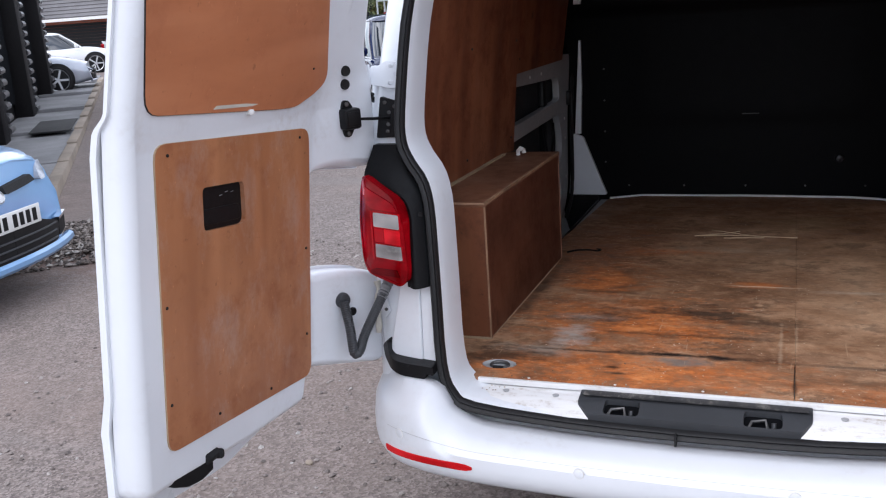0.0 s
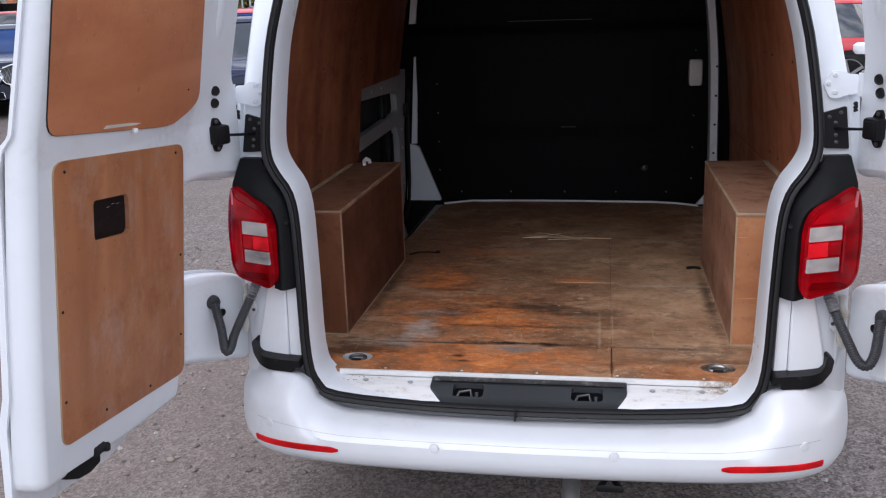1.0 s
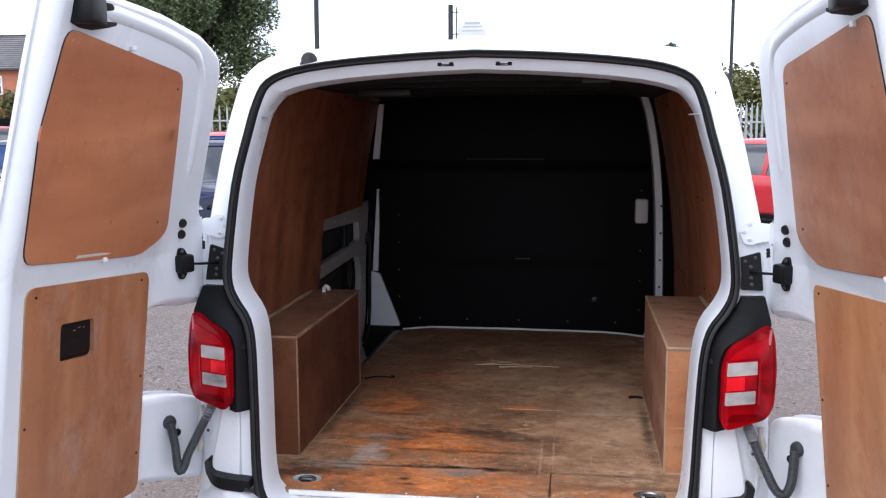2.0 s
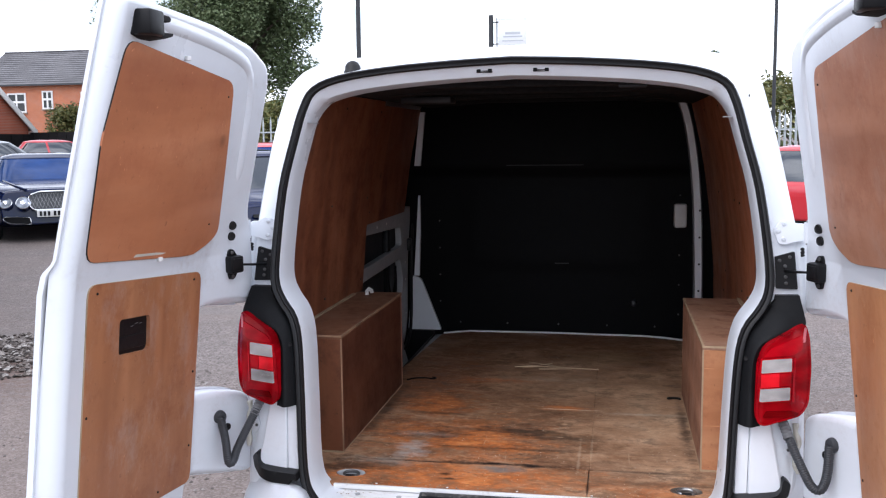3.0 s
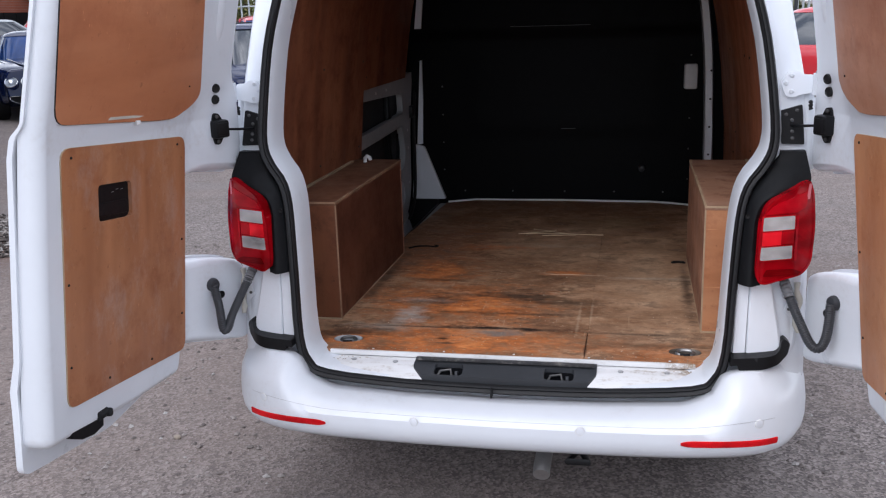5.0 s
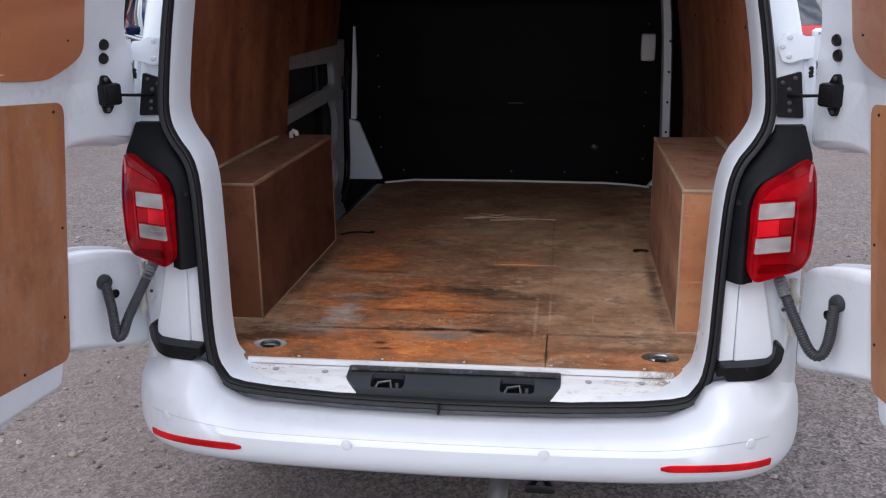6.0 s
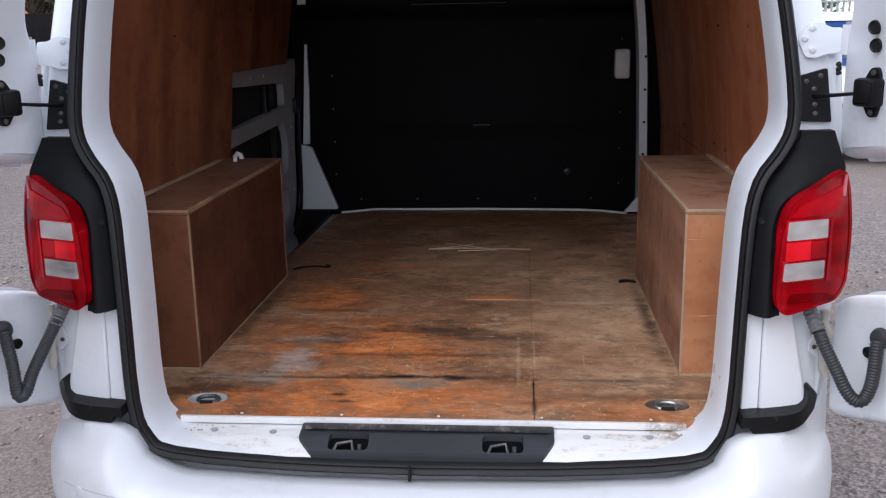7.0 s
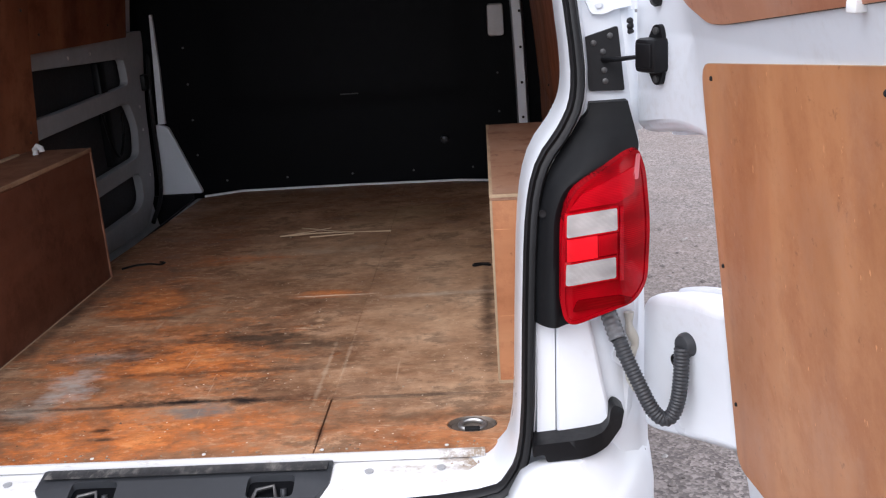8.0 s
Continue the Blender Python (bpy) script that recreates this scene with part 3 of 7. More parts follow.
def part(name, bm, material, parent=None, label="", smooth=35, bevel=0.0, segs=2):
    """One mesh object of a bmesh, under a thing or under a part."""
    bmesh.ops.recalc_face_normals(bm, faces=bm.faces[:])
    me = bpy.data.meshes.new(name)
    bm.to_mesh(me)
    bm.free()
    mats = material if isinstance(material, (list, tuple)) else [material]
    for mt in mats:
        me.materials.append(mt)
    if smooth:
        me.polygons.foreach_set("use_smooth", [True] * len(me.polygons))
        me.set_sharp_from_angle(angle=radians(smooth))
    ob = new(name, me)
    if parent is not None:
        ob.parent = parent
    if label:
        ob["label"] = label
    if bevel:
        b = ob.modifiers.new("bevel", "BEVEL")
        b.width, b.segments, b.limit_method, b.angle_limit = bevel, segs, "ANGLE", radians(40)
        b.harden_normals = False
    return ob


def add_box(bm, x0, x1, y0, y1, z0, z1, m=None, mi=0):
    vs = [bm.verts.new((x, y, z)) for z in (z0, z1) for y in (y0, y1) for x in (x0, x1)]
    if m is not None:
        for v in vs:
            v.co = m @ v.co
    for q in ((0, 2, 3, 1), (4, 5, 7, 6), (0, 1, 5, 4), (2, 6, 7, 3), (0, 4, 6, 2), (1, 3, 7, 5)):
        bm.faces.new([vs[i] for i in q]).material_index = mi
    return vs


def box(x0, x1, y0, y1, z0, z1, bevel=0.0, m=None):
    bm = bmesh.new()
    add_box(bm, min(x0, x1), max(x0, x1), min(y0, y1), max(y0, y1), min(z0, z1), max(z0, z1), m)
    if bevel:
        bmesh.ops.bevel(bm, geom=bm.edges[:], offset=bevel, segments=2, affect="EDGES", profile=0.5)
    return bm


def loft(rings, close_ring=True, cap_a=False, cap_b=False, bm=None, mi=0):
    bm = bm or bmesh.new()
    rows = [[bm.verts.new(p) for p in r] for r in rings]
    n = len(rings[0])
    for a, b in zip(rows, rows[1:]):
        for i in range(n if close_ring else n - 1):
            j = (i + 1) % n
            bm.faces.new((a[i], a[j], b[j], b[i])).material_index = mi
    if cap_a:
        bm.faces.new(rows[0][::-1]).material_index = mi
    if cap_b:
        bm.faces.new(rows[-1]).material_index = mi
    return bm


def catmull(keys, per=4):
    """A smooth line through key points, with `per` steps between each two."""
    k = [np.array(p, float) for p in keys]
    k = [2 * k[0] - k[1]] + k + [2 * k[-1] - k[-2]]
    out = []
    for i in range(1, len(k) - 2):
        p0, p1, p2, p3 = k[i - 1:i + 3]
        for s in range(per):
            t = s / per
            out.append(0.5 * (2 * p1 + (p2 - p0) * t + (2 * p0 - 5 * p1 + 4 * p2 - p3) * t * t + (3 * p1 - p0 - 3 * p2 + p3) * t ** 3))
    return out + [k[-2]]


def tube(points, radius, segs=10, bm=None, cap=True, ridge=0.0, every=2):
    """A round tube along points; ridge makes it corrugated."""
    pts = [Vector(p) for p in points]
    rings, up = [], Vector((0.13, 0.31, 0.94))
    for i, p in enumerate(pts):
        d = (pts[min(i + 1, len(pts) - 1)] - pts[max(i - 1, 0)]).normalized()
        a = d.cross(up).normalized()
        b = d.cross(a)
        r = radius(i / (len(pts) - 1)) if callable(radius) else radius
        r += ridge * (1 if (i // every) % 2 else -1)
        rings.append([p + (a * math.cos(k) + b * math.sin(k)) * r for k in np.linspace(0, 2 * math.pi, segs, endpoint=False)])
    return loft(rings, True, cap, cap, bm)


def lathe(profile, segs=24, m=None, bm=None, mi=0):
    """Turns (radius, height) pairs round z."""
    rings = []
    for r, h in profile:
        ring = [Vector((r * math.cos(a), r * math.sin(a), h)) for a in np.linspace(0, 2 * math.pi, segs, endpoint=False)]
        rings.append([m @ p for p in ring] if m is not None else ring)
    return loft(rings, True, True, True, bm, mi)


def rounded(poly, r, steps=4):
    """A polygon in the plane with its corners rounded; r is one radius or one per corner."""
    out, n = [], len(poly)
    for i in range(n):
        p = Vector(poly[i])
        rr = r[i] if isinstance(r, (list, tuple)) else r
        a, b = Vector(poly[i - 1]) - p, Vector(poly[(i + 1) % n]) - p
        if rr <= 0:
            out.append(tuple(p))
            continue
        k = min(rr, a.length * 0.48, b.length * 0.48)
        pa, pb = p + a.normalized() * k, p + b.normalized() * k
        for s in range(steps + 1):
            t = s / steps
            out.append(tuple(pa * (1 - t) ** 2 + p * 2 * t * (1 - t) + pb * t * t))
    return out


def sheet(outer, holes, place, d0, d1, cuts=()):
    """A sheet with holes, from outlines in (u, v), put in space by place(u, v, depth), from depth d0 to d1."""
    bm = bmesh.new()
    edges = []
    for loop in [outer] + list(holes):
        vs = [bm.verts.new((u, v, 0)) for u, v in loop]
        edges += [bm.edges.new((vs[i], vs[(i + 1) % len(vs)])) for i in range(len(vs))]
    bmesh.ops.triangle_fill(bm, edges=edges, use_beauty=True)
    for co, no in cuts:
        bmesh.ops.bisect_plane(bm, geom=bm.verts[:] + bm.edges[:] + bm.faces[:], plane_co=co, plane_no=no)
    bmesh.ops.dissolve_limit(bm, angle_limit=0.0, verts=[], edges=[])
    rim = [e for e in bm.edges if len(e.link_faces) == 1]
    front = {v: v for v in bm.verts}
    back = {v: bm.verts.new(v.co) for v in list(bm.verts)}
    for f in list(bm.faces):
        bm.faces.new([back[v] for v in reversed(f.verts)])
    for e in rim:
        a, b = e.verts
        bm.faces.new((a, b, back[b], back[a]))
    for v, w in back.items():
        u, t = v.co.x, v.co.y
        w.co = place(u, t, d1)
        v.co = place(u, t, d0)
    return bm


def smooth01(a, b, x):
    t = min(1.0, max(0.0, (x - a) / (b - a)))
    return t * t * (3 - 2 * t)


def even(points, step):
    """The same line with points at even steps."""
    p = np.array([tuple(q) for q in points])
    s = np.concatenate([[0], np.cumsum(np.linalg.norm(np.diff(p, axis=0), axis=1))])
    t = np.arange(0, s[-1], step)
    return [Vector((np.interp(a, s, p[:, 0]), np.interp(a, s, p[:, 1]), np.interp(a, s, p[:, 2]))) for a in t]


def inset(loop, d):
    """Offsets a closed (x, z) loop inwards by d."""
    p = np.array(loop)
    t = np.roll(p, -1, 0) - np.roll(p, 1, 0)
    t /= np.linalg.norm(t, axis=1)[:, None]
    nrm = np.stack([-t[:, 1], t[:, 0]], 1)
    c = p.mean(0)
    if ((c - p) * nrm).sum() < 0:
        nrm = -nrm
    return p + nrm * d


def screws(parent, pts, normal, r=0.006, mat=None, name="screw", depth=0.003):
    for p in pts:
        q = Vector(normal).to_track_quat("Z", "Y").to_matrix().to_4x4()
        part(name, lathe([(r * 0.99, -0.001), (r, depth * 0.6), (r * 0.6, depth), (0.001, depth)], 10, Matrix.Translation(p) @ q), mat or STEEL, parent)


# ---------------------------------------------------------------- ground
def rise(x, y):
    """The yard climbs slightly towards the far side."""
    return 0.24 * smooth01(7, 26, math.hypot(x, y)) if x < 0 else 0.10 * smooth01(9, 26, math.hypot(x, y))


def build_ground():
    ax = sorted({s * v for s in (-1, 1) for v in [0, 1, 2, 3, 4, 5, 6, 7, 8, 10, 12, 14, 16, 18, 20, 23, 26, 30, 40, 60, 100, 200, 400, 800]})
    bm = bmesh.new()
    rows = [[bm.verts.new((x, y, rise(x, y))) for x in ax] for y in ax]
    for a, b in zip(rows, rows[1:]):
        for i in range(len(ax) - 1):
            bm.faces.new((a[i], a[i + 1], b[i + 1], b[i]))
    g = part("ground", bm, GRAVEL, smooth=60)
    tagged(g, "compacted pinkish-grey gravel yard with tarred patches", "ground", kind="structure")


build_ground()


# ---------------------------------------------------------------- the van
def rear_y(z):
    """How far forward the van's rear face stands at a height: it leans in towards the roof."""
    return float(np.interp(z, [0.40, 0.50, 0.60, 1.00, 1.27, 1.60, 1.97], [-0.10, -0.09, -0.077, -0.02, 0.045, 0.135, 0.235]))


SEAL = [(0, .486), (.30, .491), (.575, .511), (.648, .552), (.680, .64), (.694, .85), (.707, 1.03), (.728, 1.12), (.768, 1.176), (.796, 1.235),
        (.801, 1.33), (.783, 1.55), (.749, 1.71), (.722, 1.82), (.684, 1.89), (.59, 1.931), (.42, 1.956), (.2, 1.972), (0, 1.980)]
REAR = [(0, .42), (.30, .42), (.60, .42), (.76, .45), (.85, .55), (.885, .82), (.897, 1.0), (.899, 1.1), (.897, 1.18), (.894, 1.26),
        (.886, 1.38), (.862, 1.55), (.839, 1.69), (.808, 1.83), (.782, 1.90), (.70, 1.966), (.5, 1.996), (.2, 2.012), (0, 2.018)]
SIDE = [(0, .34), (.30, .33), (.62, .32), (.84, .33), (.915, .45), (.945, .75), (.952, .95), (.950, 1.06), (.945, 1.15), (.937, 1.24),
        (.922, 1.37), (.893, 1.55), (.864, 1.69), (.826, 1.83), (.795, 1.90), (.71, 1.968), (.5, 2.001), (.2, 2.020), (0, 2.026)]


def skew(z):
    """The worn body leans a little to one side."""
    return .015 * smooth01(1.2, 1.80, z)


def whole(keys):
    """The closed loop of a half outline, mirrored."""
    half = catmull(keys, 3)
    return [tuple(p) for p in half] + [(-p[0], p[1]) for p in half[-2:0:-1]]


def build_body(van):
    seal, rear, side = np.array(whole(SEAL)), np.array(whole(REAR)), np.array(whole(SIDE))
    lean = lambda loop, dy: [Vector((x - skew(z), rear_y(z) + dy, z)) for x, z in loop]
    lip = lambda side, top, sill: [(a[0], a[1]) for a in (np.array(p) * (1 - k - m) + np.array(q) * k + np.array(r) * m for p, q, r, k, m in
                                   ((p, q, r, smooth01(1.76, 1.9, p[1]), smooth01(.60, .52, p[1])) for p, q, r in zip(inset(seal, side), inset(seal, top), inset(seal, sill))))]
    rings = [lean(lip(.036, .070, .048), 0.13), lean(lip(.035, .068, .045), 0.075), lean(lip(.033, .062, .040), 0.040), lean(lip(.029, .036, .032), 0.012), lean(inset(seal, 0.026), 0.004), lean(seal, 0.004),
             lean(inset(seal, -0.008), 0.040), lean(inset(rear, 0.034), 0.046), lean(inset(rear, 0.012), 0.052), lean(rear, 0.068)]
    rings += [[Vector((-skew(a[1]) * (1 - k) + a[0] * (1 - k) + b[0] * k, rear_y(a[1]) * (1 - k) + 0.5 * k + 0.072 * (1 - k) + .06 * k, a[1] * (1 - k) + b[1] * k)) for a, b in zip(rear, side)] for k in (0.12, 0.5, 1.0)]
    for y, top, wide, low in ((1.4, 2.016, 1.0, 0), (2.6, 2.016, 1.0, 0), (3.0, 1.99, 0.995, 0), (3.3, 1.86, 0.99, 0), (3.62, 1.55, 0.98, 0), (3.9, 1.22, 0.96, 0),
                              (4.2, 1.12, 0.93, 0), (4.5, 1.0, 0.88, 0), (4.66, 0.84, 0.8, 0.06), (4.70, 0.7, 0.7, 0.14)):
        f = (top - 0.34 - low) / (2.016 - 0.34)
        rings.append([Vector((x * wide, y, 0.34 + low + (z - 0.34) * f)) for x, z in side])
    bm = loft(rings, True, False, True)
    for f in bm.faces:
        c = f.calc_center_median()
        if 3.02 < c.y < 3.88 and abs(c.x) < 0.8 and c.z > 1.2 and f.normal.z > -0.5:
            f.material_index = 1
    part("body", bm, [WHITE, GLASS], van, smooth=38)
    # load sill, painted but worn
    pts = [(0.022, 0.553), (-0.012, 0.553), (-0.048, 0.545), (-0.085, 0.519)]
    drop = lambda x, y: -.03 * smooth01(-.012, -.03, y) * smooth01(.262, .252, abs(x))
    bm = loft([[Vector((x, y, z + drop(x, y))) for y, z in pts] for x in (-.60, -.5, -.4, -.3, -.262, -.252, -.15, 0, .15, .252, .262, .3, .4, .5, .60)], False)
    part("load_sill", bm, SILL, van, "scuffed white painted load sill")
    # rubber seal round the opening
    base = [Vector((x - skew(z), rear_y(z), z)) for x, z in inset(seal, 0.014)]
    n, rings = len(base), []
    c = Vector((0, 0.05, 1.2))
    for i, p in enumerate(base):
        t = (base[(i + 1) % n] - base[i - 1]).normalized()
        out = t.cross(Vector((0, 1, 0))).normalized()
        if out.dot(p - c) < 0:
            out = -out
        bk = out.cross(t).normalized()
        if bk.y > 0:
            bk = -bk
        rings.append([p + out * a + bk * b for a, b in ((-.013, -.012), (-.014, .010), (-.009, .016), (-.003, .010), (.002, .011), (.007, .018), (.011, .014), (.012, -.012))])
    rings.append(rings[0])
    s = part("door_seal", loft(rings, True), RUBBER, van, "black rubber seal round the open doorway", smooth=50)
    part("seal_joint", box(-0.036, -0.031, -0.118, -0.09, 0.481, 0.513), TYRE, s)
    for sx in (-1, 1):
        part("drain_plug", lathe([(0.008, 0), (0.009, 0.003), (0.004, 0.004)], 12, Matrix.Translation((sx * 0.36, -0.025, 0.5505))), INNER, van)
        part("drain_plug", lathe([(0.008, 0), (0.009, 0.003), (0.004, 0.004)], 12, Matrix.Translation((sx * 0.50, -0.022, 0.552))), INNER, van)
    # lock plate on the sill
    bm = sheet(rounded([(-0.295, 0.008), (0.287, 0.008), (0.287, -0.05), (0.262, -0.083), (-0.262, -0.083), (-0.295, -0.05)], 0.006, 2),
               [rounded([(a - .046, -.032), (a + .046, -.032), (a + .046, -.0795), (a - .046, -.0795)], 0.012, 3) for a in (-0.178, 0.172)],
               lambda u, v, d: Vector((u, v, 0.561 + (v + 0.02) * (0.0 if v > -0.03 else 0.42) - d)), 0.0, 0.03)
    lp = part("lock_plate", bm, GREYBLACK, van, "black plastic lock plate with two latch slots")
    part("scuff_strip", box(-0.285, 0.278, -0.027, 0.006, 0.5612, 0.5620), DUSTY, lp)
    for a in (-0.178, 0.172):
        # near-black sheet stands for the shade deep in the slot
        part("slot_floor", sheet([(a - .052, -.024), (a + .052, -.024), (a + .052, -.082), (a - .052, -.082)], [], lambda u, v, d: Vector((u, v, 0.561 + (v + 0.02) * (0.0 if v > -0.03 else 0.42) - d)), .016, .024), BULK, lp)
        part("striker_bar", tube([(a - .034, -.074, .528), (a - .026, -.060, .541), (a + .006, -.052, .544), (a + .012, -.070, .528)], 0.0042, 8), DARKSTEEL, lp)
        part("latch_pin", tube([(a + .026, -.066, .526), (a + .026, -.060, .542)], 0.006, 8), GREYBLACK, lp)
    # strikers above the opening
    for a in (-0.108, 0.080):
        y = rear_y(1.935) + 0.026
        st = part("striker", sheet(rounded([(a - .028, 1.927), (a + .028, 1.927), (a + .028, 1.942), (a - .028, 1.942)], .005, 3), [], lambda u, v, d: Vector((u, y + d, v)), -.004, .02), TRIM, van, "black door striker above the opening", bevel=.002)
        for e in (-.019, .019):
            part("striker_foot", box(a + e - .007, a + e + .007, y - .012, y - .002, 1.928, 1.940, .003), TRIM, st)
        part("striker_slot", box(a - .012, a + .012, y - .0075, y - .003, 1.931, 1.935, .001), HOSE, st)
    # seam where the side lip meets the header
    for sx in (-1, 1):
        part("lip_seam", box(*sorted((sx * .672, sx * .700)), rear_y(1.77) + .028, rear_y(1.77) + .070, 1.7685, 1.7705, 0, Matrix.Translation((-skew(1.77), 0, 0))), INNER, van)
    # aerial base on the roof
    part("aerial_base", lathe([(0.031, -.02), (0.031, 0.004), (0.027, 0.010), (0.026, 0.022), (0.019, 0.034), (0.008, 0.040), (0.001, 0.041)], 20, Matrix.Translation((-.566, .265, 1.939))), RUBBER, van, "black rubber aerial base")
    # pillar trims, lamps, hinges, guards
    for sx in (-1, 1):
        build_corner(van, sx)
    for x in (-0.8, 0.8):
        for y in (0.80, 3.75):
            build_wheel(van, x, y, 0.335, 0.215)
    part("exhaust_tip", tube([(0.13, -0.05, 0.30), (0.13, -0.17, 0.29), (0.13, -0.20, 0.275)], 0.026, 12), STEEL, van)
    part("tow_eye", tube([(0.24, -0.08, .31), (0.21, -0.2, .325), (0.27, -0.2, .325), (0.24, -0.08, .31)], 0.01, 8), BLACK, van)


def build_corner(van, sx):
    X = lambda x, y, z: Vector((sx * x, y, z))
    # black trim between seal and lamp: one smooth moulding that dishes towards the lamp and sweeps up beside the seal
    line = [(.855, .690, .752), (.93, .693, .752), (1.00, .700, .752), (1.05, .706, .756), (1.09, .716, .780), (1.115, .726, .830), (1.135, .738, .872), (1.155, .751, .884), (1.18, .767, .882), (1.200, .790, .879), (1.212, .802, .877), (1.228, .806, .874)]
    rows = []
    for z, xa, xb in [tuple(p) for p in catmull(line, 4)]:
        row = []
        for k in range(9):
            t = k / 8
            back = .004 - .052 * smooth01(1.235, 1.11, z) * math.sin(math.pi * min(1, t * 1.5 + .12) * .5) ** .8 + .022 * smooth01(.5, 1.0, t) * smooth01(1.20, 1.08, z)
            row.append(X(xa + (xb - xa) * t, rear_y(z) + back + .012 * smooth01(1.10, 1.22, z), z))
        rows.append(row)
    bm = loft(rows, False)
    edge = [e for e in bm.edges if len(e.link_faces) == 1]
    ext = bmesh.ops.extrude_edge_only(bm, edges=edge)
    for v in ext["geom"]:
        if isinstance(v, bmesh.types.BMVert):
            v.co.y += .045
    tr = part("pillar_trim", bm, TRIM, van, "black plastic trim beside the tail light", smooth=50)
    for z in (0.905, 1.052):
        part("trim_screw", lathe([(0.0065, 0), (0.0065, 0.004), (0.002, 0.002)], 12, Matrix.Translation(X(.711, rear_y(z) - .030, z)) @ pose(0, 0, 0, 90)), TYRE, tr)
    # tail light
    shape = [(.880, 1.156), (.858, 1.151), (.757, 1.098), (.739, 1.045), (.733, .905), (.738, .876), (.757, .868), (.868, .890), (.893, .918), (.900, 1.02), (.894, 1.12)]
    bulge = lambda u, v: 0.100 - 0.40 * max(0.0, u - .748) - 0.022 * smooth01(.85, .91, u) ** 1.3 - 0.012 * smooth01(1.05, 1.15, v) - 0.02 * (1 - smooth01(.72, .75, u)) + rear_y(v) * -0.3
    place = lambda u, v, d: X(u, -(bulge(u, v) * (1 if d < 0.5 else 0.0)) + (0.0 if d < 0.5 else 0.045) - (d if d < 0.5 else 0), v)
    grid = [((u, 0, 0), (1, 0, 0)) for u in np.arange(.74, .89, .0125)] + [((0, v, 0), (0, 1, 0)) for v in np.arange(.88, 1.17, .03)]
    lamp = part("tail_light", sheet(rounded(shape, [.01, .02, .03, .03, .01, .012, .012, .02, .02, .03, .03], 3), [], place, 0.0, 1.0, grid), RED, van, "red tail light with two clear windows", smooth=50)
    on = lambda u, v, d: X(u, -bulge(u, v) - 0.004 + d, v)
    outline2 = rounded(shape, [.01, .02, .03, .03, .01, .012, .012, .02, .02, .03, .03], 3)
    part("lamp_rim", sheet(outline2, [[tuple(q) for q in inset(outline2, .007)]], lambda u, v, d: on(u, v, d + .0015), 0.0, 0.006, [((u, 0, 0), (1, 0, 0)) for u in np.arange(.74, .90, .0125)]), RED, lamp)
    cut = [((u, 0, 0), (1, 0, 0)) for u in np.arange(.74, .89, .0125)]
    for z0, z1, x0, x1 in ((1.025, 1.063, .747, .836), (.941, .978, .743, .832)):
        w = part("clear_window", sheet(rounded([(x0 - .001, z0), (x1, z0), (x1, z1), (x0 + .001, z1)], .003, 2), [], lambda u, v, d: on(u, v, d - 0.001), 0.0, 0.006, cut), CLEAR, lamp, "clear ribbed window of the lamp")
        part("window_rim", sheet([(x0 - .004, z0 - .003), (x1 + .003, z0 - .003), (x1 + .003, z1 + .003), (x0 - .003, z1 + .003)], [[(x0 - .001, z0), (x1, z0), (x1, z1), (x0 + .001, z1)]], lambda u, v, d: on(u, v, d - .0005), 0.0, 0.006, cut), RED_MID, w)
    part("stop_window", sheet([(.745, .982), (.800, .982), (.800, 1.021), (.746, 1.021)], [], on, 0.0, 0.006, cut), RED_HOT, lamp, "bright red stop window")
    part("fog_window", sheet([(.801, .984), (.835, .984), (.835, 1.020), (.801, 1.020)], [], on, 0.0, 0.006, cut), RED_MID, lamp)
    part("lamp_band", sheet([(.838, .934), (.846, .934), (.848, 1.064), (.842, 1.064)], [], on, 0.0005, 0.006, cut), RED_RIB, lamp)
    part("lamp_facet", sheet(rounded([(.751, 1.070), (.840, 1.072), (.870, 1.085), (.872, 1.128), (.772, 1.092)], .006, 3), [], on, 0.0, 0.006, cut), RED_RIB, lamp, "ribbed red reflector of the lamp")
    part("lamp_facet", sheet(rounded([(.752, .893), (.762, .912), (.838, .908), (.862, .898), (.852, .890)], .004, 2), [], on, 0.0, 0.006, cut), RED_DARK, lamp)
    part("lamp_glint", sheet(rounded([(.868, 1.106), (.878, 1.104), (.884, 1.146), (.876, 1.148)], .003, 2), [], on, 0.0, 0.005, cut), PINK, lamp, "pale pink end facet of the lamp")
    # white quarter panel below the lamp, with its fold, and the step behind it
    q = [(.684, .630), (.719, .630), (.727, .868), (.694, .868)]
    part("quarter_panel", sheet(q, [], lambda u, v, d: X(u, rear_y(v) + .002 + d, v), 0.0, 0.04), WHITE, van, bevel=.004)
    q = [(.7205, .630), (.822, .634), (.818, .69), (.803, .773), (.785, .875), (.7285, .875)]
    part("quarter_panel", sheet(q, [], lambda u, v, d: X(u, rear_y(v) - .002 + .10 * max(0, u - .77) + d, v), 0.0, 0.05, [((.77, 0, 0), (1, 0, 0))]), WHITE, van, bevel=.006)
    # body side turning in behind the lamp
    rows = [[X(x, y + rear_y(z) + .077, z) for x, y in ((.775, -.06), (.815, -.052), (.850, -.030), (.882, .005), (.906, .06), (.925, .16))] for z in np.linspace(.46, .90, 10)]
    part("corner_panel", loft(rows, False), WHITE, van, smooth=60)
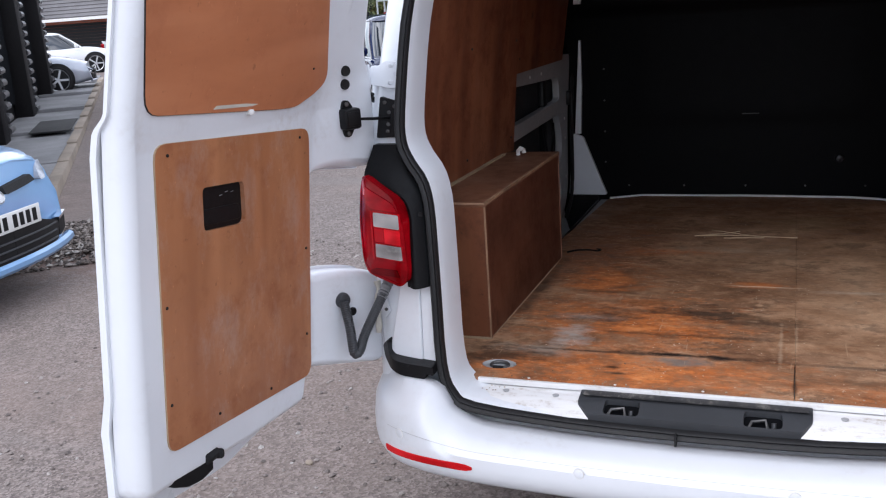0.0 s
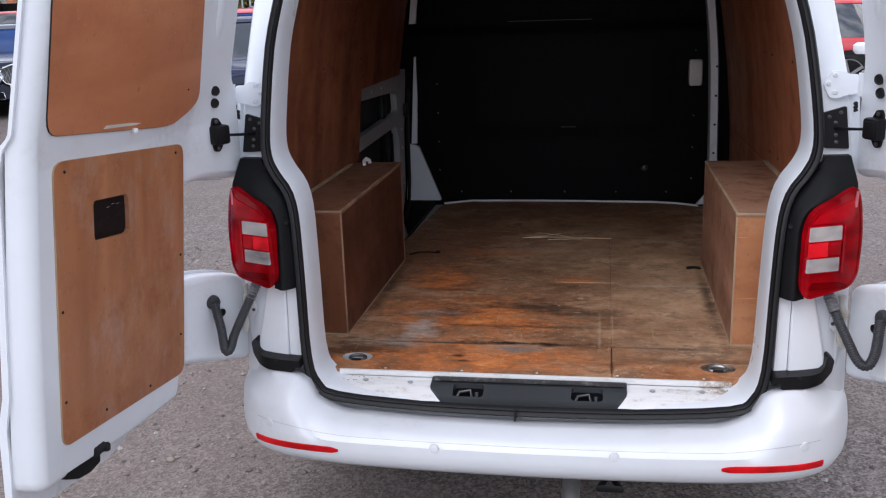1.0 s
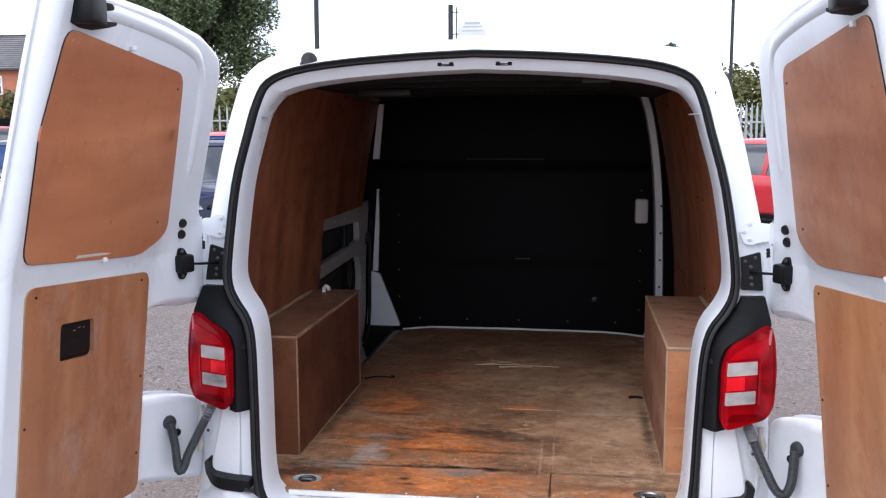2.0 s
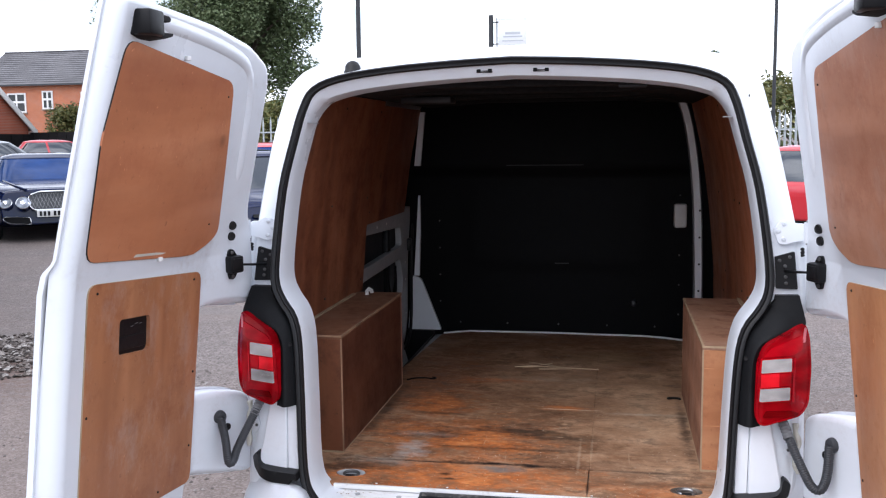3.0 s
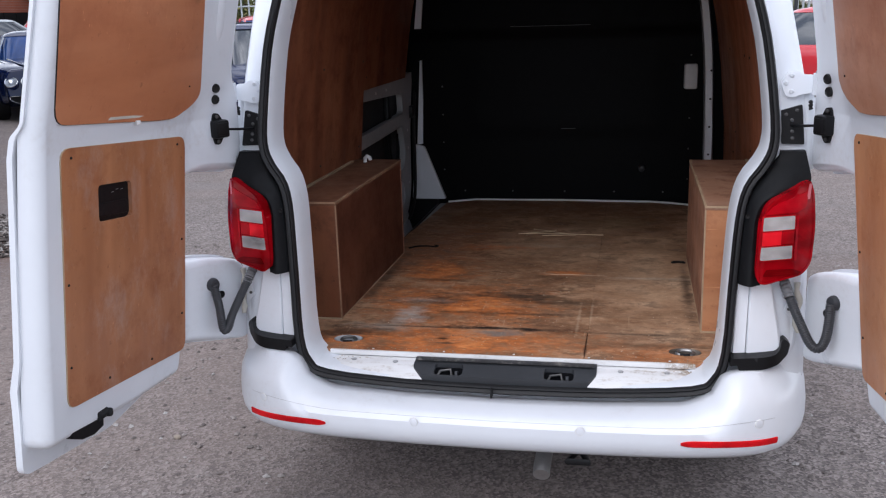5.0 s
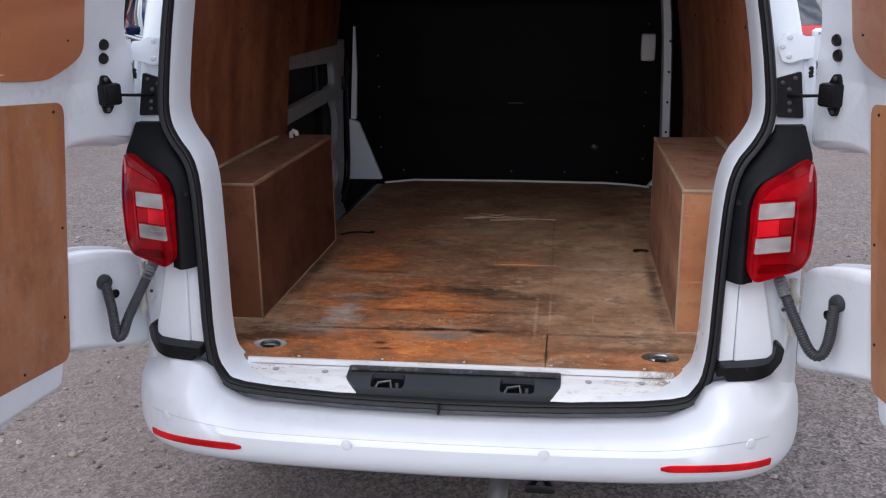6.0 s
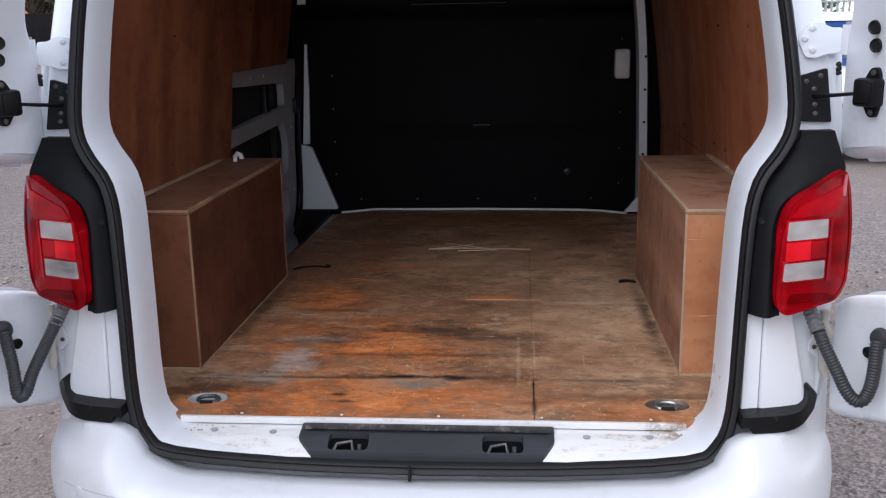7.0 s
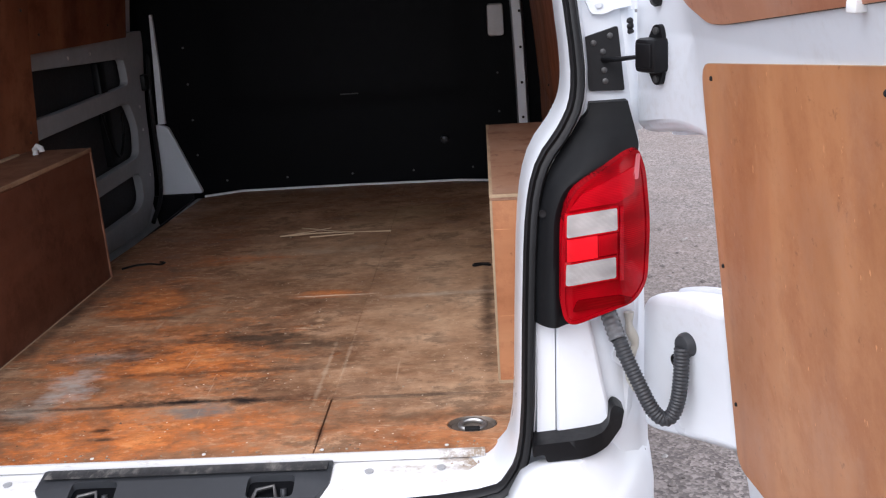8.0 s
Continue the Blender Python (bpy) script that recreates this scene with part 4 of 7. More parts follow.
    lh = part("lower_hinge", sheet(rounded([(.828, .765), (.842, .805), (.872, .810), (.880, .760), (.850, .742)], .006, 2), [], lambda u, v, d: X(u, -.022 + .5 * max(0, u - .845) + d, v), 0, .02), WHITE, van, "white painted lower hinge plate", bevel=.002)
    screws(lh, [X(.842, -.024, .772), X(.856, -.018, .792)], (0, -1, 0), .005, DARKSTEEL)
    # hardened sealant on the seam behind the hose
    bm = bmesh.new()
    rs = random.Random(21 + sx)
    tube(catmull([X(.868 + .006 * rs.uniform(-1, 1), -.022 + .08 * (z - .7), z) for z in np.linspace(.70, .85, 6)], 6), lambda s: .007 + .003 * math.sin(s * 11) ** 2, 8, bm)
    part("seam_sealant", bm, SEALANT, van, "cream smear of seam sealant", smooth=60)
    # black guard on the bumper's shoulder
    g = [(.676, .644), (.674, .620), (.695, .625), (.699, .609), (.76, .614), (.812, .624), (.841, .643), (.848, .674), (.836, .688), (.826, .697), (.818, .692), (.815, .668), (.803, .657), (.735, .649)]
    part("bumper_guard", sheet(rounded(g, .005, 3), [], lambda u, v, d: X(u, -0.118 + 0.085 * smooth01(.76, .88, u) ** 1.3 + (d if u < .80 else d * .7), v), 0.0, 0.055,
                               [((u, 0, 0), (1, 0, 0)) for u in np.arange(.74, .85, .012)]), BLACK, van, "black plastic guard on the bumper shoulder", bevel=.007, segs=3)
    # check strap plate and arm
    pl = part("check_plate", sheet(rounded([(.808, 1.246), (.872, 1.244), (.865, 1.356), (.804, 1.340)], .004, 2), [], lambda u, v, d: X(u, rear_y(v) + .034 + d, v), 0.0, 0.014), BLACK, van, "black door-check plate on the pillar")
    screws(pl, [X(x, rear_y(z) + .033, z) for x, z in ((.820, 1.329), (.850, 1.340), (.836, 1.313), (.838, 1.262), (.837, 1.281))], (0, -1, 0), .0055, DARKSTEEL)
    part("check_arm", tube([X(.832, rear_y(1.3) + .045, 1.299), X(.838, rear_y(1.3) + .028, 1.299), X(.858, .02, 1.305), X(.884, -.052, 1.314)], lambda s: .0052 - .0016 * s, 8), BLACK, pl)
    rows = [[X(x, rear_y(z) + dy, z) for x, dy in ((.862, .060), (.880, .052), (.896, .056), (.908, .075), (.925, .14), (.94, .24))] for z in np.linspace(1.17, 1.405, 6)]
    part("hinge_pillar", loft(rows, False), WHITE, van, smooth=60)
    # upper hinge: bolted plate, knuckle and the arm bent round to the door
    yh = rear_y(1.415)
    hp = part("hinge_plate", sheet(rounded([(.803, 1.418), (.822, 1.449), (.852, 1.452), (.872, 1.440), (.897, 1.440), (.897, 1.390), (.856, 1.384), (.842, 1.377), (.818, 1.379)], .008, 3), [],
                                   lambda u, v, d: X(u, rear_y(v) + .030 + d, v), 0.0, 0.014), WHITE, van, "white painted door hinge", bevel=.003)
    part("hinge_knuckle", tube([X(.900, yh + .012, 1.384), X(.900, yh + .012, 1.446)], .012, 14), WHITE, hp)
    part("hinge_pin", tube([X(.900, yh + .012, 1.378), X(.900, yh + .012, 1.452)], .006, 10), STEEL, hp)
    part("hinge_arm", loft([[X(x, y + a, z) for a, z in ((-.006, z0), (-.006, z1), (.006, z1), (.006, z0))] for x, y, z0, z1 in ((.898, yh + .002, 1.390, 1.440), (.912, yh - .012, 1.388, 1.444), (.925, yh - .05, 1.392, 1.440), (.930, yh - .085, 1.398, 1.434))], True, True, True), WHITE, hp, bevel=.002)
    screws(hp, [X(x, rear_y(z) + .0295, z) for x, z in ((.816, 1.418), (.833, 1.440), (.832, 1.394))], (0, -1, 0), .0075, WHITE, depth=.005)
    part("seam_rag", tube(catmull([X(.884, yh + .015, 1.368), X(.887, yh + .012, 1.36), X(.886, yh + .014, 1.350), X(.888, yh + .012, 1.342)], 4), lambda s: .004 + .0025 * abs(math.sin(9 * s)), 8), RUBBER, hp)
    # corrugated cable hose from body to door
    if sx < 0:
        keys = [(.806, -.02, .885), (.823, -.032, .858), (.834, -.062, .822), (.857, -.090, .766), (.873, -.116, .722), (.877, -.136, .694), (.882, -.150, .683), (.890, -.152, .688), (.896, -.146, .712), (.906, -.132, .750), (.922, -.115, .792), (.929, -.110, .822)]
    else:
        keys = [(.806, -.02, .885), (.824, -.032, .860), (.846, -.070, .796), (.868, -.096, .745), (.883, -.108, .712), (.897, -.114, .692), (.910, -.117, .686), (.922, -.118, .694), (.932, -.117, .722), (.937, -.114, .765), (.940, -.108, .818)]
    pts = catmull([X(*q) for q in keys], 36)
    hose = part("cable_hose", tube(even(pts, .0016), .0134, 10, ridge=.0009, every=2), HOSE, van, "grey corrugated cable hose looped to the door", smooth=60)
    part("hose_sleeve", tube(even(catmull([X(.823, -.033, .858), X(.829, -.048, .840), X(.836, -.062, .818)], 10), .0025), .0150, 12, cap=False, ridge=.0009, every=2), HOSESLEEVE, hose, "pale worn sleeve on the hose")
    part("hose_boot", tube([X(.803, -.02, .89), X(.806, -.035, .865)], .019, 12), BLACK, van)


def build_wheel(parent, x, y, r, w, face=1):
    s = 1 if x > 0 else -1
    m = Matrix.Translation((x, y, r)) @ pose(0, 0, 0, 0, 90 * s, 0)
    wh = part("wheel", lathe([(r * .62, -w / 2), (r * .9, -w / 2), (r * .98, -w * .42), (r, -w * .3), (r, w * .3), (r * .98, w * .42), (r * .9, w / 2), (r * .80, w / 2), (r * .76, w * .3), (r * .1, w * .28)], 32, m), TYRE, parent)
    bm = loft([[m @ Vector((rr * math.cos(a), rr * math.sin(a), h)) for a in np.linspace(0, 2 * math.pi, 32, endpoint=False)] for rr, h in ((r * .80, w * .46), (r * .78, w * .51), (r * .735, w * .47), (r * .70, w * .30))], True)
    for k in range(5):
        a = 2 * math.pi * k / 5 + 0.3
        q = m @ pose(0, 0, 0, 0, 0, math.degrees(a))
        add_box(bm, r * .08, r * .75, -r * .07, r * .07, w * .36, w * .48, q)
    add_box(bm, -r * .1, r * .1, -r * .1, r * .1, w * .25, w * .45, m)
    part("rim", bm, ALLOY, wh, smooth=30)


def bumper_line():
    half = catmull([(0, -.262), (.3, -.256), (.55, -.240), (.73, -.204), (.835, -.140), (.898, -.035), (.925, .10), (.93, .35)], 6)
    return [(-p[0], p[1]) for p in half[:0:-1]] + [tuple(p) for p in half]


def bumper_frame(i, line):
    p = np.array(line[i])
    t = np.array(line[min(i + 1, len(line) - 1)]) - np.array(line[max(i - 1, 0)])
    t /= np.linalg.norm(t)
    return p, np.array([-t[1], t[0]])  # point, inward normal


def build_bumper(van):
    line = bumper_line()
    rings = []
    for i in range(len(line)):
        p, n = bumper_frame(i, line)
        k = smooth01(.56, .76, abs(p[0]))
        top = float(np.interp(abs(p[0]), [0, .30, .568, .646, .681, .72, .80], [.476, .481, .496, .530, .590, .608, .614]))
        deep = max(0.05, -0.096 - p[1]) if abs(p[0]) < .80 else 0.09
        prof = [(deep, top), (deep * .72, top - .003), (.052, top - .010 - .02 * k), (.022, top - .026 - .03 * k), (.006, top - .052 - .04 * k), (0.0, .452 + .02 * k), (0.0, .43), (.004, .405), (.018, .378), (.045, .358), (.12, .345)]
        rings.append([Vector((*(p + n * a), z)) for a, z in prof])
    b = part("bumper", loft(rings, False), WHITE, van, "white painted rear bumper", smooth=60)
    solid = b.modifiers.new("wall", "SOLIDIFY")
    solid.thickness, solid.offset = 0.004, -1

    def along(x, out, z):
        xs = [q[0] for q in line]
        i = min(range(len(line)), key=lambda j: abs(xs[j] - x))
        p, n = bumper_frame(i, line)
        y = float(np.interp(x, xs[12:-12], [q[1] for q in line][12:-12]))
        back = 0.0 if z > .43 else (.43 - z) / .025 * .004
        return Vector((x, y, z)) + Vector((n[0], n[1], 0)) * (back - out)

    part("bumper_crease", tube([along(x, .0002, .472 + .018 * smooth01(.5, .8, abs(x))) for x in np.linspace(-.80, .80, 60)], .0005, 6), INNER, b)
    for sx in (-1, 1):
        xs = np.linspace(.535, .81, 16)
        rows = []
        for x in xs:
            e = smooth01(.535, .56, x)
            zc = .424 - (x - .535) * .02
            h = .0040 + .0066 * e
            rows.append([along(sx * x, o, zc + dz) for o, dz in ((-.004, -h), (.004, -h * .9), (.0055, 0), (.004, h * .9), (-.004, h))])
        part("reflector", loft(rows, False, True, True), REFLEX, b, "red reflector strip in the bumper")
        for x, z in ((.25, .452), (.755, .478)):
            c = along(sx * x, .0005, z)
            q = (c - Vector((c.x * .5, .6, z))).to_track_quat("Z", "Y").to_matrix().to_4x4()
            part("parking_sensor", lathe([(.0125, -.004), (.0125, .0003), (.0115, .0008), (.001, .0008)], 20, Matrix.Translation(c) @ q), WHITE, b)
            part("sensor_ring", lathe([(.0142, -.004), (.0136, .0004), (.0126, .0004), (.0126, -.004)], 20, Matrix.Translation(c) @ q), WHITE_PLASTIC, b)


# ---- rear doors, opened square to the van
def door_x(y, z, flat=False):
    """The inner face's distance from the van's middle line; towards the hinges it slants back in."""
    a = .945 - (.11 if z < 1.35 else .27) * (z - 1.35)
    hinge = .898 if z < 1.42 else .898 - .25 * (z - 1.42)
    y0 = -.185 + .055 * smooth01(1.26, 1.40, z)
    k = 0.0 if flat else min(1.0, max(0.0, (y - y0) / (.02 - y0)))
    return a + (hinge - a) * k ** .92


DOOR = [(.036, .590), (.040, .72), (.036, .866), (-.015, .888), (-.10, .908), (-.19, .914), (-.207, .95), (-.207, 1.150), (-.178, 1.188), (-.10, 1.194), (.090, 1.162),
        (.105, 1.30), (.100, 1.42), (.040, 1.49), (.032, 1.60), (.022, 1.75), (.008, 1.90), (-.02, 1.952), (-.14, 2.0), (-.40, 2.032), (-.72, 2.048), (-.880, 2.052), (-.884, 1.85), (-.884, 1.44),
        (-.884, 1.00), (-.882, .605), (-.80, .600), (-.50, .570), (-.218, .556), (-.200, .648), (-.11, .628)]
LOWER = [(-.805, .690), (-.803, 1.362), (-.203, 1.312), (-.196, .634)]
UPPER = [(-.838, 1.422), (-.868, 1.72), (-.838, 1.950), (-.238, 1.882), (-.184, 1.67), (-.125, 1.425), (-.185, 1.398), (-.27, 1.374), (-.34, 1.376)]
HANDLE = [(-.655, 1.247), (-.500, 1.233), (-.494, 1.133), (-.653, 1.150)]


def build_door(van, sx, out):
    swing = lambda u: (.075 if sx > 0 else 0.032) * max(0.0, -.19 - u)     # one door stands a little wider
    lean = lambda v: .082 * max(0.0, v - 1.45) if sx > 0 else 0.0
    place = lambda u, v, d: Vector((sx * (door_x(u, v) + out + d + swing(u) + lean(v)), u, v))
    flat = lambda u, v, d: Vector((sx * (door_x(u, v, True) + out + d + swing(u) + lean(v)), u, v))
    thick = lambda z: float(np.interp(z, [.55, .70, .77, .85, 1.0, 1.40, 1.43, 2.05], [.076, .080, .084, .069, .066, .060, .036, .046]))
    grow = lambda poly, g: [tuple(p) for p in inset(poly, -g)]
    cuts = [((0, z, 0), (0, 1, 0)) for z in np.arange(.65, 2.0, .1)] + [((0, z, 0), (0, 1, 0)) for z in (.72, .77, .81, .855, 1.345, 1.355, 1.395, 1.405, 1.42, 1.435)] + [((y, 0, 0), (1, 0, 0)) for y in (-.186, -.175, -.16, -.12, -.06, 0)]
    edge = rounded(DOOR, .035, 4)
    rows = []
    for k in range(9):
        w = math.pi / 2 * k / 8
        rows.append([place(u, v, -.014 + .036 * (1 - math.cos(w))) for u, v in inset(edge, .022 * (1 - math.sin(w)))])
    rows.append([place(u, v, .80 * thick(v)) for u, v in edge])
    door = part("rear_door", sheet([tuple(q) for q in inset(edge, .022)], [rounded(grow(LOWER, -.06), .04, 4), rounded(grow(UPPER, -.06), [.05, .02, .05, .05, .02, .05, .02, .02, .02], 4)], lambda u, v, d: place(u, v, d if d < 0 else d * thick(v)), -.014, .78, cuts),
                WHITE, van, "white rear door standing open at a right angle")
    part("door_rim", loft(rows, True), WHITE, door, smooth=60)
    skin = [(u, v - .065 * smooth01(-.18, -.35, u) * smooth01(.72, .62, v)) for u, v in DOOR]
    part("outer_skin", sheet(rounded(grow(skin, .008), .03, 4), [], lambda u, v, d: place(u, v, d * thick(v)), .76, 1.0, cuts), WHITE, door, bevel=.006)
    # pressed beads of the inner panel
    for line in ([(-.062, 1.50), (-.072, 1.66), (-.092, 1.83), (-.130, 1.918), (-.215, 1.958), (-.40, 1.986), (-.62, 2.004), (-.82, 2.012)],):
        part("pressed_bead", tube([place(q[0], q[1], .012) for q in catmull(line, 6)], lambda k: .032 * min(1, 6 * k + .3, 6 * (1 - k) + .3), 20), WHITE, door, smooth=60)
    ply_hole = rounded(HANDLE, [.013, .013, .022, .013], 3)
    lo = part("lower_plywood_panel", sheet(rounded(LOWER, .035, 4), [ply_hole] if sx < 0 else [], flat, -.0185, -.006, cuts[:-6]), PLY_SCUFF if sx < 0 else PLY_LOW, door, "scuffed brown plywood lining screwed to the door" if sx < 0 else "tan plywood lining screwed to the door", smooth=20)
    up = part("upper_plywood_panel", sheet(rounded(UPPER, [.04, .02, .04, .04, .02, .04, .02, .02, .02], 4), [], flat, -.0185, -.006, cuts[:-6]), PLY_UP if sx < 0 else PLY_UP_PALE, door, "orange-brown plywood over the window", smooth=20)
    part("raw_edge", sheet(rounded(grow(LOWER, .0012), .035, 4), [rounded(grow(LOWER, -.0012), .035, 4)], flat, -.0178, -.008, cuts[:-6]), PLY_EDGE, lo)
    part("dark_joint", sheet(rounded(grow(UPPER, .0008), .04, 4), [rounded(grow(UPPER, -.001), .04, 4)], flat, -.0175, -.008, cuts[:-6]), RUBBER, up, "dark gap round the plywood")
    if sx < 0:
        part("pale_scrape", sheet(rounded([(-.62, 1.4085), (-.47, 1.3985), (-.445, 1.4005), (-.50, 1.4075), (-.61, 1.4155)], .003, 2), [], flat, -.0190, -.017), SEALANT, up, "pale scrape above the clip")
    if sx < 0:
        hd = part("pull_handle", sheet(rounded(grow(HANDLE, .002), .012, 3), [], flat, -.008, .008), BLACK, door, "black recessed pull handle")
        part("handle_scoop", sheet(rounded([(-.645, 1.196), (-.508, 1.184), (-.503, 1.146), (-.643, 1.160)], .010, 3), [], flat, -.0105, -.006), BLACK, hd, bevel=.003)
        for k in range(3):
            part("handle_scratch", box(-.006, .006, -.0004, .0004, -.0004, .0004, 0, Matrix.Translation(flat(-.575 + k * .022, 1.215 + .004 * (k % 2), -.0085)) @ pose(0, 0, 0, 20 + 25 * k, 0, 90)), FADED, hd)
    # screws in the plywood
    for u, v in ((-.765, 1.335), (-.25, 1.295), (-.790, 1.02), (-.222, 1.0), (-.220, .76), (-.62, .705), (-.40, .675), (-.790, .80)):
        screws(lo, [flat(u, v, -.0185)], (-sx, 0, 0), .0036, TYRE)
    for u, v in ((-.26, 1.84), (-.21, 1.46)):
        screws(up, [flat(u, v, -.0185)], (-sx, 0, 0), .0026, TYRE)
    for u, v in (((-.478, 1.386), (-.55, 1.928)) if sx < 0 else ((-.74, 1.412), (-.76, 1.935))):
        part("clip", box(-.006, .006, -.007, .007, -.004, .010, .002, Matrix.Translation(place(u, v, -.018)) @ pose(0, 0, 0, 20, -90 * sx, 0)), WHITE_PLASTIC, up, "white plastic clip")
    # plugs and the door-check box near the hinges
    face = Vector((-sx * .88, -.475, 0)).to_track_quat("Z", "Y").to_matrix().to_4x4()
    turn = lambda u, v, d: Matrix.Translation(place(u, v, d)) @ face
    for u, v in ((-.055, 1.441), (-.052, 1.406)):
        g = part("rubber_plug", lathe([(.0135, -.006), (.0142, .002), (.0125, .005), (.010, .002), (.001, .0015)], 20, turn(u, v, -.0185)), RUBBER, door)
    up_dir = Vector((0, 0, 1))
    n = face.to_3x3() @ Vector((0, 0, 1))
    c = place(-.048, 1.315, -.018)
    across = up_dir.cross(n)
    frame_m = Matrix((( across.x, up_dir.x, n.x, c.x), (across.y, up_dir.y, n.y, c.y), (across.z, up_dir.z, n.z, c.z), (0, 0, 0, 1)))
    cb = part("check_box", box(-.027, .027, -.028, .028, -.012, .030, .008, frame_m), BLACK, door, "black door-check box")
    part("box_rib", box(-.020, .020, -.020, .020, .028, .033, .003, frame_m), BLACK, cb)
    for dz in (-1, 1):
        ear = rounded([(-.018, dz * .024), (.022, dz * .024), (.014, dz * .049), (-.002, dz * .049)], .008, 3)
        part("check_ear", sheet(ear, [], lambda u, v, d: frame_m @ Vector((u * sx, v, d)), .008, -.008), BLACK, cb)
        part("ear_bolt", lathe([(.006, 0), (.006, .004), (.002, .005)], 10, frame_m @ Matrix.Translation((.006 * sx, dz * .039, .008))), DARKSTEEL, cb)
    part("hose_grommet", lathe([(.022, -.006), (.022, .006), (.018, .014), (.013, .016)], 18, turn(-.098, .818, -.016)), HOSE, door)
    part("cable_hole", lathe([(.012, -.006), (.012, .003), (.010, .004), (.008, .001), (.001, .001)], 18, turn(-.068, .776, -.016)), BLACK, door)
    # latches at the free edge, top and bottom
    tl = part("upper_latch", box(-.036, .036, -.022, .030, -.040, .020, .008, Matrix.Translation(place(-.795, 2.000, -.034)) @ pose(0, 0, 0, 0, 0, 90)), BLACK, door, "black latch at the top of the door")
    part("latch_claw", loft([[place(u, 2.004 + dz, -d) for d, dz in ((.004, -h), (w, -h), (w, h), (.004, h))] for u, h, w in ((-.790, .008, .046), (-.735, .008, .050), (-.712, .004, .044))], True, True, True), TYRE, tl, bevel=.003)
    if sx < 0:
        bl = part("lower_latch", loft([[place(u, v, d) for d, v in ((-.014, z1), (.05, z1), (.05, z0), (-.014, z0))] for u, z0, z1 in ((-.79, .600, .618), (-.74, .575, .612), (-.69, .566, .606), (-.645, .572, .600))], True, True, True), BLACK, door, "black latch under the door", bevel=.003)
        part("latch_roller", lathe([(.009, -.018), (.012, -.014), (.012, .014), (.009, .018)], 14, Matrix.Translation(place(-.632, .606, -.012)) @ pose(0, 0, 0, 0, 90, 20)), TYRE, bl)
        part("latch_arm", box(-.025, .022, -.014, .014, -.012, .012, .004, Matrix.Translation(place(-.650, .612, -.010)) @ pose(0, 0, 0, 35, 0, 90)), TYRE, bl)
    wedge = [(-.830, -.022, .010, .036), (-.790, -.028, .012, .052), (-.740, -.028, .012, .056), (-.700, -.022, .007, .050), (-.690, -.018, .003, .040)]
    part("latch_claw", loft([[place(u, 1.992 + z + dz, -d) for d, dz in ((.004, -h), (w, -h * .5), (w, h * .6), (.004, h))] for u, z, h, w in wedge], True, True, True), TYRE, tl, bevel=.004)


# ---- inside of the load space
def wall_x(z):
    return float(np.interp(z, [.57, 1.0, 1.3, 1.6, 1.9], [.868, .858, .832, .79, .722]))


